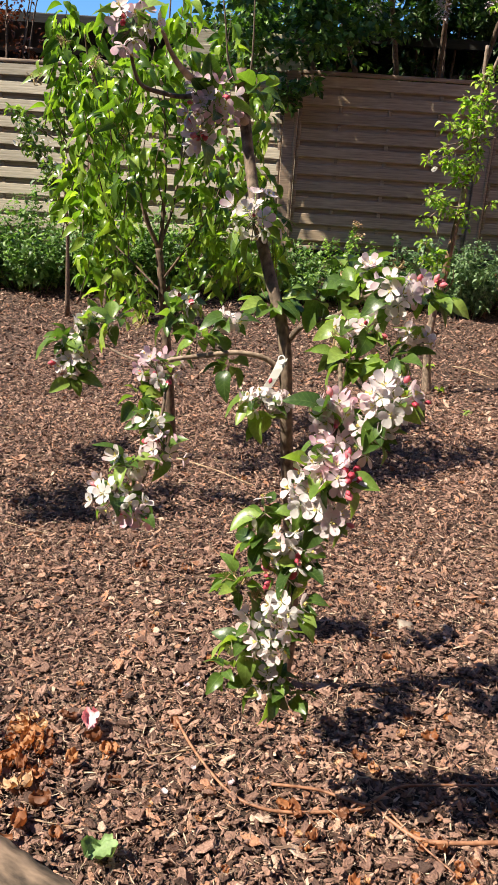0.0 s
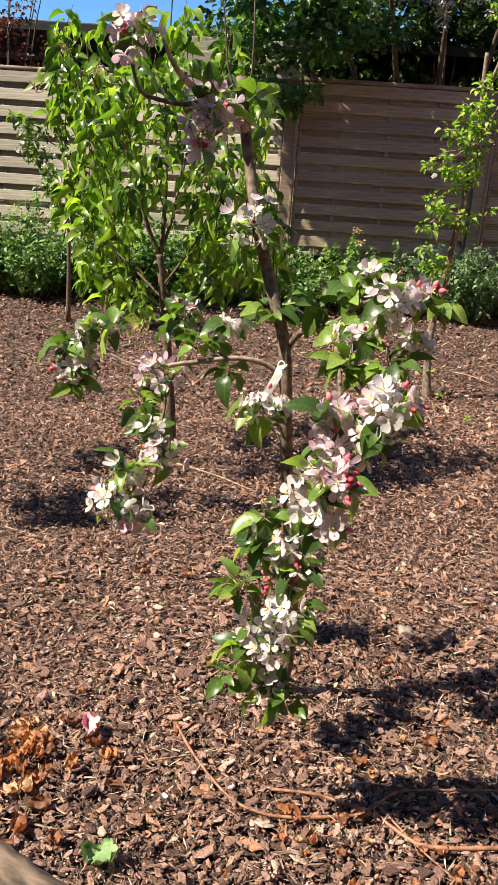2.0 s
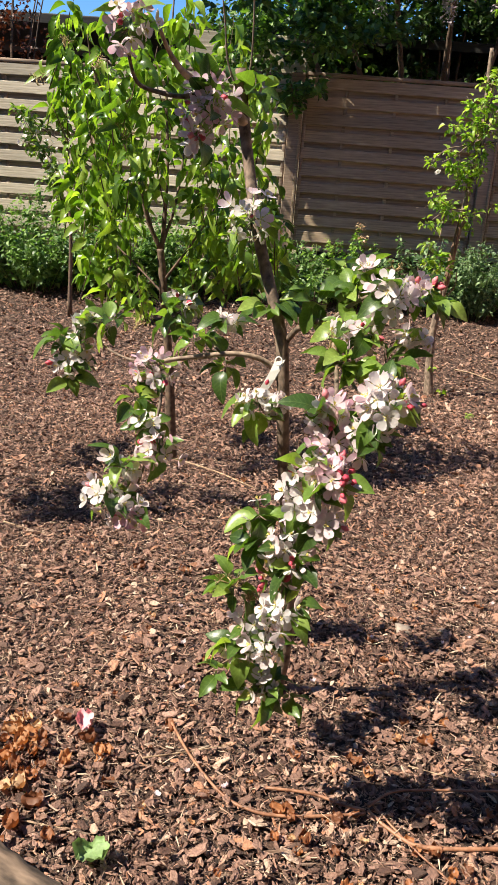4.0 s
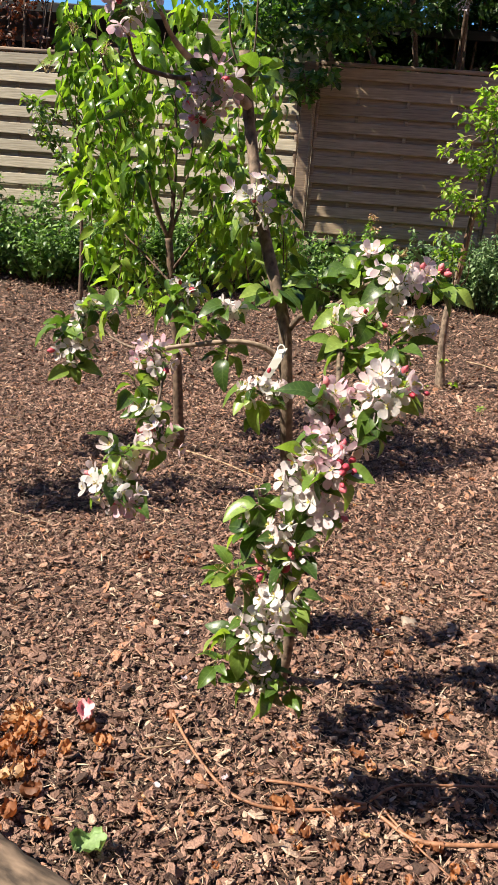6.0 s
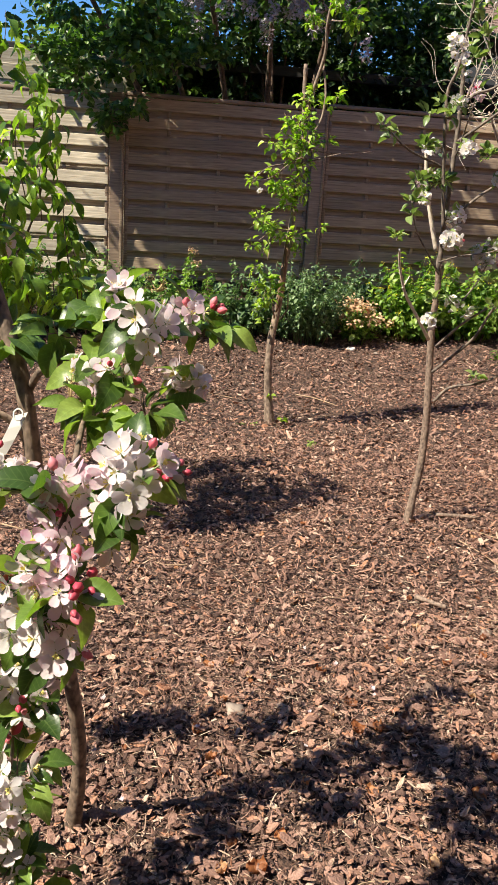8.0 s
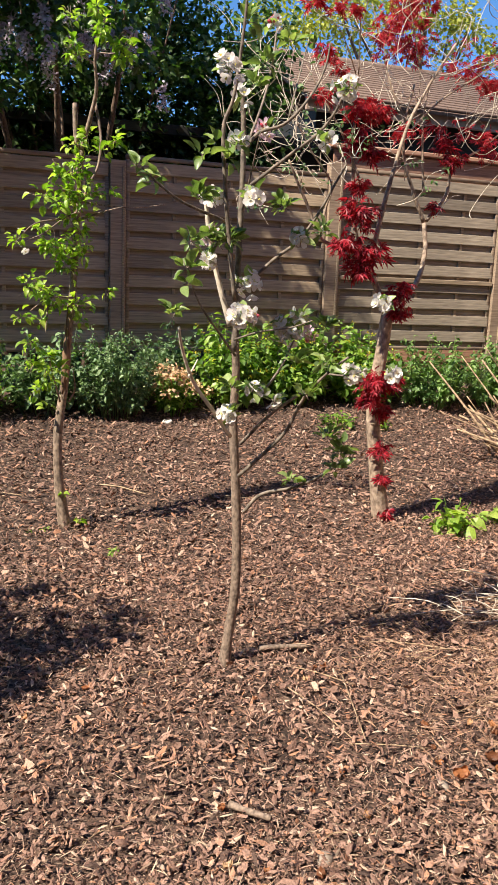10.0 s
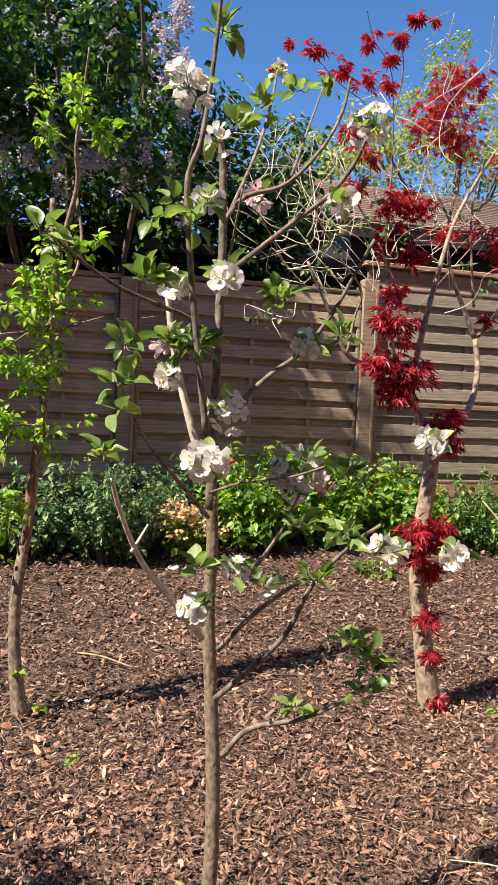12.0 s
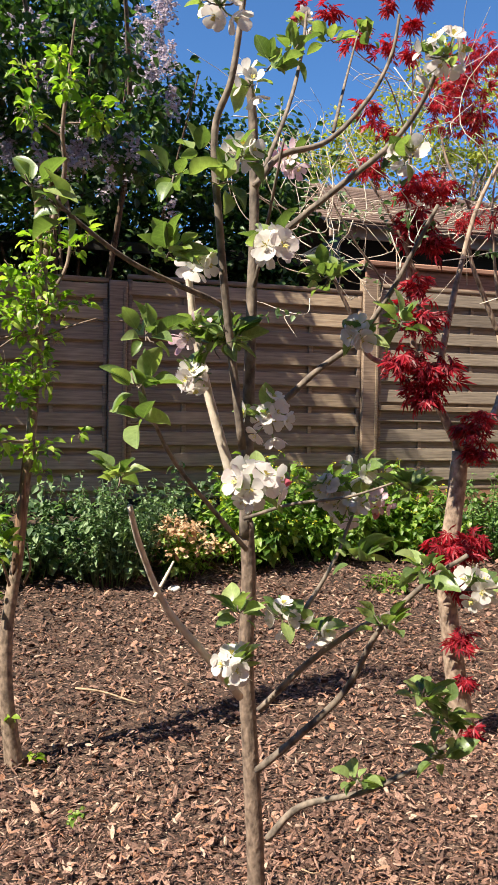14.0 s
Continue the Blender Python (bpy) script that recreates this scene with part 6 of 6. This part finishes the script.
# ---- sticks on the mulch ----
def stick(name, pts, r0, r1, mat, label, lift=0.012, category="stick", group="fallen sticks"):
    (x0, y0) = pts[0][:2]
    lift += 0.012 if r0 > 0.0035 else 0.004
    t = thing(name, (x0, y0, height(x0, y0) + lift), label, category, group)
    base = height(x0, y0)
    n = len(pts)
    rows = []
    for i, p in enumerate(pts):
        z = (p[2] if len(p) > 2 else 0) + height(p[0], p[1]) - base + 0.004 * rnd.random()
        rows.append((p[0] - x0, p[1] - y0, z, r0 + (r1 - r0) * i / (n - 1)))
    part("stem", build("stem", *tube(rows, 7, 5, 0.08, rnd), mat), t)
    return t


RB = "smooth red-brown pruned shoot lying on bark mulch"
stick("pruned_shoot", [(0.267, 1.398), (0.334, 1.279), (0.425, 1.163), (0.497, 1.118), (0.591, 1.112), (0.755, 1.136), (0.776, 1.144)], 0.0038, 0.0045, M_REDTWIG, RB)
stick("pruned_shoot", [(0.535, 1.186), (0.647, 1.182), (0.729, 1.156), (0.776, 1.144)], 0.0038, 0.0045, M_REDTWIG, RB, 0.018)
stick("pruned_shoot", [(0.783, 1.145), (0.831, 1.099), (0.904, 1.059), (1.088, 1.07), (1.3, 1.1)], 0.0045, 0.006, M_REDTWIG, RB, 0.016)
stick("pruned_shoot", [(0.783, 1.154), (0.844, 1.203), (0.932, 1.226), (1.136, 1.254), (1.35, 1.27)], 0.004, 0.003, M_REDTWIG, RB, 0.02)
stick("pruned_shoot", [(0.798, 1.165), (0.878, 1.056), (0.952, 0.973)], 0.003, 0.002, M_REDTWIG, RB, 0.022)
stick("grey_twig", [(-0.04, 3.431), (0.181, 3.315), (0.393, 3.131)], 0.004, 0.003, M_TWIG, "thin pale twig lying on bark mulch", 0.018)
stick("grey_twig", [(2.441, 3.41), (2.36, 3.123), (2.292, 2.879)], 0.003, 0.002, M_TWIG, "thin pale twig lying on bark mulch", 0.018)
stick("grey_twig", [(2.168, 3.286), (2.221, 3.102), (2.259, 2.888)], 0.003, 0.002, M_TWIG, "thin pale twig lying on bark mulch", 0.018)
stick("bark_log", [(1.768, 2.709), (1.815, 2.66), (1.86, 2.616)], 0.011, 0.008, M_PALE_BARK, "short piece of brown branch on mulch", 0.014)
stick("grey_twig", [(1.874, 5.95), (2.0, 5.88), (2.149, 5.75)], 0.006, 0.004, M_TWIG, "pale stick lying on bark mulch", 0.02)
stick("bark_log", [(2.169, 3.576), (2.28, 3.57), (2.386, 3.547)], 0.012, 0.009, M_PALE_BARK, "short piece of pale branch on mulch", 0.014)
DRY = "thin dry twig lying on bark mulch"
for k in range(70):
    x, y, a, ln = rnd.uniform(-1.5, 4.8), rnd.uniform(1.0, 6.6), rnd.uniform(-0.7, 0.7) + rnd.choice((0, 3.14, 0.9)), rnd.uniform(0.08, 0.3)
    bend = rnd.uniform(-0.03, 0.03)
    stick("dry_twig", [(x, y), (x + ln * 0.5 * math.cos(a) - bend * math.sin(a), y + ln * 0.5 * math.sin(a) + bend * math.cos(a)), (x + ln * math.cos(a), y + ln * math.sin(a))],
          rnd.uniform(0.0015, 0.003), 0.001, M_TWIG, DRY, 0.016)
for k in range(60):
    x, y, a, ln = 3.5 + rnd.gauss(0, 0.45), 3.15 + rnd.gauss(0, 0.5), rnd.uniform(2.2, 3.6), rnd.uniform(0.12, 0.4)
    stick("dry_twig", [(x, y), (x + ln * 0.5 * math.cos(a), y + ln * 0.5 * math.sin(a) + rnd.uniform(-0.03, 0.03), rnd.uniform(0, 0.02)), (x + ln * math.cos(a), y + ln * math.sin(a))],
          rnd.uniform(0.0015, 0.003), 0.001, M_TWIG, DRY, 0.016)


def stick_pile():
    """Cut stems leaning out of one heap."""
    t = thing("stick_pile", (5.35, 5.95, height(5.35, 5.95)), "heap of pale cut sticks on the mulch", "stick pile")
    rng = random.Random(15)
    for i in range(46):
        a = rng.uniform(1.5, 4.3)
        ln = rng.uniform(0.5, 1.25)
        el = rng.uniform(0.02, 0.85)
        sx, sy = rng.uniform(-0.2, 0.5), rng.uniform(-0.35, 0.35)
        d = Vector((math.cos(a) * math.cos(el), math.sin(a) * math.cos(el) * 0.6 + 0.15, math.sin(el)))
        p = Vector((sx, sy, rng.uniform(0.0, 0.12)))
        q = p + d * ln
        mid = (p + q) / 2 + Vector((0, 0, rng.uniform(-0.02, 0.04)))
        r = rng.uniform(0.005, 0.016)
        part("stick", build("stick", *tube([(*p, r), (*mid, r * 0.85), (*q, r * 0.55)], 6, 3, 0.06, rng), M_TWIG), t)


stick_pile()


def twig_heap(x, y):
    """Loose heap of fine dry twigs and straw."""
    t = thing("twig_heap", (x, y, height(x, y)), "loose heap of pale dry twigs and straw on mulch", "stick pile")
    rng = random.Random(77)
    for i in range(64):
        a, ln = rng.uniform(0, 6.28), rng.uniform(0.12, 0.42)
        p = Vector((rng.gauss(0, 0.14), rng.gauss(0, 0.1), rng.uniform(0.008, 0.06)))
        q = p + Vector((math.cos(a) * ln, math.sin(a) * ln * 0.6, rng.uniform(-0.02, 0.1)))
        q.z = max(q.z, 0.01)
        mid = (p + q) / 2 + Vector((rng.gauss(0, 0.02), rng.gauss(0, 0.02), rng.uniform(0.0, 0.03)))
        r = rng.uniform(0.0012, 0.0035)
        part("twig", build("twig", *tube([(*p, r), (*mid, r * 0.85), (*q, r * 0.5)], 5, 3, 0.06, rng), M_BARE_TWIG if i % 3 else M_TWIG), t)


twig_heap(3.4, 3.62)


# ---- timber edging, fallen leaves, petals, stones ----
sleeper = thing("timber_edging", (-0.3, 1.03, 0.0), "worn grey timber edging of the bed", "edging")
v, f = tube([(-0.8, 0, 0.02, 0.066), (-0.4, 0.004, 0.024, 0.064), (0, 0, 0.022, 0.066), (0.4, -0.004, 0.022, 0.063), (0.8, 0, 0.02, 0.064)], 22, 14, 0.07, random.Random(4))
part("beam", build("beam", v, f, M_EDGE), sleeper, m=pose(0, -0.035, 0.005, 0, 0, -27))


def crumpled(size, mat, name, rng):
    verts, faces = [], []
    n = 9
    kink = Vector((rng.uniform(0, 40), rng.uniform(0, 40), 0))
    for j in range(n):
        for i in range(n):
            u, w = i / (n - 1) - 0.5, j / (n - 1) - 0.5
            shrink = 1 - 0.5 * (u * u + w * w) * 2
            shrink *= 1 + 0.35 * noise.noise(Vector((u * 3, w * 3, 5)) + kink)
            lift = 0.12 + 0.8 * (u * u * 0.8 + 0.7 * w * w) + 0.3 * noise.noise(Vector((u * 4.5, w * 4.5, 0)) + kink)
            verts.append((u * size * shrink, w * size * 0.75 * shrink, size * lift))
    for j in range(n - 1):
        for i in range(n - 1):
            a = j * n + i
            faces.append((a, a + 1, a + n + 1, a + n))
    return build(name, verts, faces, mat)


DEAD = [crumpled(s, M_DEAD, "dead_leaf", rnd) for s in (0.034, 0.042, 0.05, 0.058, 0.066, 0.038)]


def lay(name, me, x, y, label, category, group, lift=0.014, scale=1.0):
    ob = new(name, me)
    ob.matrix_basis = pose(x, y, height(x, y) + lift, rnd.uniform(-18, 18), rnd.uniform(-18, 18), rnd.uniform(0, 360)) @ Matrix.Scale(scale, 4)
    return tagged(ob, label, category, group)


for k in range(58):
    lay("dead_leaf", rnd.choice(DEAD), rnd.gauss(-0.1, 0.09), rnd.gauss(1.16, 0.14), "curled orange dead leaf on bark mulch", "leaf", "fallen dead leaves", 0.024)
for k in range(90):
    lay("dead_leaf", rnd.choice(DEAD), rnd.uniform(0.0, 2.6), rnd.uniform(0.95, 2.3), "curled orange dead leaf on bark mulch", "leaf", "fallen dead leaves", scale=rnd.uniform(0.6, 1.0))
for k in range(60):
    lay("dead_leaf", rnd.choice(DEAD), rnd.uniform(0.3, 3.6), rnd.uniform(2.0, 3.6), "small orange dead leaf on bark mulch", "leaf", "fallen dead leaves", scale=rnd.uniform(0.5, 0.8))
for k in range(24):
    lay("dead_leaf", rnd.choice(DEAD), rnd.uniform(0.35, 1.2), rnd.uniform(0.88, 1.15), "curled orange dead leaf on bark mulch", "leaf", "fallen dead leaves", 0.022, rnd.uniform(0.6, 0.95))
for k in range(34):
    lay("dead_leaf", rnd.choice(DEAD), 2.45 + abs(rnd.gauss(0, 0.5)), rnd.uniform(1.9, 2.9), "pale orange dead leaf on straw litter", "leaf", "fallen dead leaves", 0.026, rnd.uniform(0.7, 1.1))
WILTED = crumpled(0.1, M_PALE_LEAF, "green_leaf", random.Random(6))
wilt = new("green_leaf", WILTED)
wilt.matrix_basis = pose(0.172, 0.925, height(0.172, 0.925) + 0.03, 6, -4, 12)
tagged(wilt, "wilted pale green leaf beside the edging", "leaf", "fallen leaves")
lay("fallen_petal", crumpled(0.078, M_FALLEN, "fallen_petal", rnd), 0.046, 1.34, "pale pink petal fallen on mulch", "petal", "fallen petals", 0.034)
for k in range(26):
    lay("fallen_petal", crumpled(rnd.uniform(0.014, 0.026), M_PETAL_PINK, "fallen_petal", rnd), rnd.uniform(0.2, 2.0), rnd.uniform(1.1, 2.4), "pale pink petal fallen on mulch", "petal", "fallen petals", 0.03)


def stone_mesh(size, rng):
    bm = bmesh.new()
    bmesh.ops.create_icosphere(bm, subdivisions=2, radius=size)
    off = rng.uniform(0, 50)
    for p in bm.verts:
        p.co *= 1 + 0.5 * noise.noise(p.co * (1.3 / size) + Vector((off, 0, 0)))
        p.co.z *= 0.55
    me = bpy.data.meshes.new("stone")
    bm.to_mesh(me)
    bm.free()
    me.materials.append(M_PALE_STONE if size == 0.04 else M_STONE)
    me.polygons.foreach_set("use_smooth", [True] * len(me.polygons))
    return me


for x, y, q in ((2.25, 2.3, 0.085), (1.47, 1.9, 0.1), (1.02, 2.35, 0.07)):
    lay("bark_piece", crumpled(q, M_SLAB, "bark_piece", rnd), x, y, "flat piece of pinkish-brown bark on mulch", "bark", "bark pieces", 0.008, 0.9)
for x, y, s in ((2.63, 7.2, 0.04), (2.42, 2.62, 0.02), (0.98, 2.02, 0.03), (2.86, 7.12, 0.025), (1.95, 2.45, 0.022)):
    lay("stone", stone_mesh(s, rnd), x, y, "pale rounded stone in the mulch", "stone", "stones", 0.01)


# ---- bark chips, the last and the most numerous ----
def chip_arrays(n, xr, yr, lo, hi, lift, seed, sides=5, slim=(0.25, 0.8)):
    """Irregular flat flakes: verts (n*2*sides, 3), quads and caps as triangles."""
    r = np.random.RandomState(seed)
    x, y = r.uniform(*xr, n), r.uniform(*yr, n)
    ln = lo + (hi - lo) * r.rand(n) ** 2.2
    wd = ln * r.uniform(*slim, n)
    th = np.clip(ln * r.uniform(0.04, 0.09, n), 0.001, 0.0032)
    z = np.array([height(a, b) for a, b in zip(x, y)]) + lift * r.rand(n) ** 1.3 + 0.001
    ang = 2 * np.pi * (np.arange(sides)[None] + r.uniform(-0.3, 0.3, (n, sides))) / sides
    rad = r.uniform(0.72, 1.1, (n, sides))
    lx, ly = np.cos(ang) * rad * ln[:, None] * 0.5, np.sin(ang) * rad * wd[:, None] * 0.5
    top = np.stack([lx * 0.9, ly * 0.85, np.repeat(th[:, None], sides, 1) * r.uniform(0.6, 1.3, (n, sides))], -1)
    low = np.stack([lx, ly, np.zeros_like(lx)], -1)
    v = np.concatenate([top, low], 1)
    yaw, tx, ty = r.uniform(0, 6.283, n), r.normal(0, 0.3, n), r.normal(0, 0.3, n)
    cz, sz, cx, sx, cy, sy = np.cos(yaw), np.sin(yaw), np.cos(tx), np.sin(tx), np.cos(ty), np.sin(ty)
    rx = np.zeros((n, 3, 3)); rx[:, 0, 0] = 1; rx[:, 1, 1] = cx; rx[:, 1, 2] = -sx; rx[:, 2, 1] = sx; rx[:, 2, 2] = cx
    ry = np.zeros((n, 3, 3)); ry[:, 1, 1] = 1; ry[:, 0, 0] = cy; ry[:, 0, 2] = sy; ry[:, 2, 0] = -sy; ry[:, 2, 2] = cy
    rz = np.zeros((n, 3, 3)); rz[:, 2, 2] = 1; rz[:, 0, 0] = cz; rz[:, 0, 1] = -sz; rz[:, 1, 0] = sz; rz[:, 1, 1] = cz
    v = np.einsum("nij,nvj->nvi", rz @ ry @ rx, v) + np.stack([x, y, z], -1)[:, None]
    f = [(0, k, k + 1) for k in range(1, sides - 1)]
    for k in range(sides):
        q = (k + 1) % sides
        f += [(k, sides + k, sides + q), (k, sides + q, q)]
    f = np.array(f)
    idx = (f[None] + (np.arange(n) * 2 * sides)[:, None, None]).reshape(-1, 3)
    return v.reshape(-1, 3), idx


def flake_arrays(n, xr, yr, lo, hi, lift, seed, slim=(0.25, 0.8), soft=0.0):
    """Small curled flakes: a crooked oval rim of six points round an off-centre crest."""
    r = np.random.RandomState(seed)
    x = r.uniform(*xr, n) + r.normal(0, soft, n) * (soft > 0)
    y = r.uniform(*yr, n) + r.normal(0, soft, n) * (soft > 0)
    ln = lo + (hi - lo) * r.rand(n) ** 2.0
    wd = ln * r.uniform(*slim, n)
    th = np.clip(wd * r.uniform(0.1, 0.34, n), 0.001, 0.007)
    z = np.array([height(a, b) for a, b in zip(x, y)]) + lift * r.rand(n) ** 1.2 + 0.001
    ang = 2 * np.pi * (np.arange(6)[None] + r.uniform(-0.38, 0.38, (n, 6))) / 6
    rad = r.uniform(0.62, 1.12, (n, 6))
    lx, ly = np.cos(ang) * rad * ln[:, None] * 0.5, np.sin(ang) * rad * wd[:, None] * 0.5
    curl = r.normal(0, 0.35, n)
    lz = curl[:, None] * lx ** 2 / ln[:, None] + r.uniform(-0.25, 0.25, (n, 6)) * th[:, None]
    crest = np.stack([ln * r.uniform(-0.2, 0.2, n), wd * r.uniform(-0.2, 0.2, n), th], -1)
    v = np.concatenate([np.stack([lx, ly, lz], -1), crest[:, None]], 1)
    yaw, tx, ty = r.uniform(0, 6.283, n), np.clip(r.normal(0, 0.5, n), -1.0, 1.0), np.clip(r.normal(0, 0.34, n), -0.7, 0.7)
    v[:, :, 2] += np.tan(tx)[:, None] * v[:, :, 1] + np.tan(ty)[:, None] * v[:, :, 0]
    c, s = np.cos(yaw)[:, None], np.sin(yaw)[:, None]
    out = np.stack([v[:, :, 0] * c - v[:, :, 1] * s + x[:, None], v[:, :, 0] * s + v[:, :, 1] * c + y[:, None], v[:, :, 2] + z[:, None]], -1)
    f = np.array([(6, k, (k + 1) % 6) for k in range(6)])
    return out.reshape(-1, 3), (f[None] + (np.arange(n) * 7)[:, None, None]).reshape(-1, 3)


def litter(name, arrays, mat=M_CHIP, label=""):
    tagged(part(name, bulk(name, *arrays, mat), ground, label), kind="stuff")


litter("bark_chips", chip_arrays(24000, (-1.5, 3.1), (0.65, 2.6), 0.008, 0.042, 0.024, 1, sides=6, slim=(0.3, 0.75)))
litter("bark_chips", chip_arrays(1700, (-0.7, 2.6), (0.75, 2.0), 0.024, 0.056, 0.03, 12, sides=7, slim=(0.3, 0.7)))
litter("bark_fibres", flake_arrays(26000, (-1.5, 3.1), (0.65, 2.8), 0.014, 0.055, 0.034, 14, slim=(0.03, 0.11), soft=0.15), M_FIBRE, "pale straw and bark fibres")
litter("bark_slivers", flake_arrays(95000, (-1.5, 3.1), (0.65, 2.6), 0.006, 0.036, 0.027, 2, slim=(0.1, 0.5), soft=0.15))
litter("bark_chips", flake_arrays(105000, (-2.6, 5.0), (2.5, 4.9), 0.009, 0.046, 0.032, 3, slim=(0.18, 0.5), soft=0.3))
litter("bark_slivers", flake_arrays(44000, (-2.6, 5.0), (2.5, 4.8), 0.012, 0.055, 0.036, 5, slim=(0.08, 0.25), soft=0.3))
litter("bark_chips", flake_arrays(70000, (-3.4, 6.4), (4.7, 7.6), 0.013, 0.06, 0.036, 4, slim=(0.13, 0.45), soft=0.35))
litter("bark_chips", flake_arrays(15000, (-6.5, 9.0), (-2.5, 7.8), 0.018, 0.07, 0.012, 6, slim=(0.2, 0.65)))
litter("needle_litter", flake_arrays(9500, (2.65, 4.2), (2.2, 3.7), 0.03, 0.11, 0.04, 8, slim=(0.02, 0.05), soft=0.2), M_NEEDLE, "dry red-brown needles and straw")

one_v, one_f = chip_arrays(12, (0, 0.0001), (0, 0.0001), 0.03, 0.07, 0.0, 9, sides=6)
singles = []
for k in range(12):
    vv = one_v[k * 12:(k + 1) * 12].copy()
    vv -= vv.mean(0)
    singles.append(build("bark_chip", vv, one_f[:len(one_f) // 12], M_CHIP_ONE, False))
for k in range(300):
    x, y = rnd.uniform(-0.3, 2.2), rnd.uniform(0.95, 2.4)
    part("bark_chip", singles[k % 12], ground, m=pose(x, y, height(x, y) + 0.021, 0, 0, rnd.uniform(0, 360)))
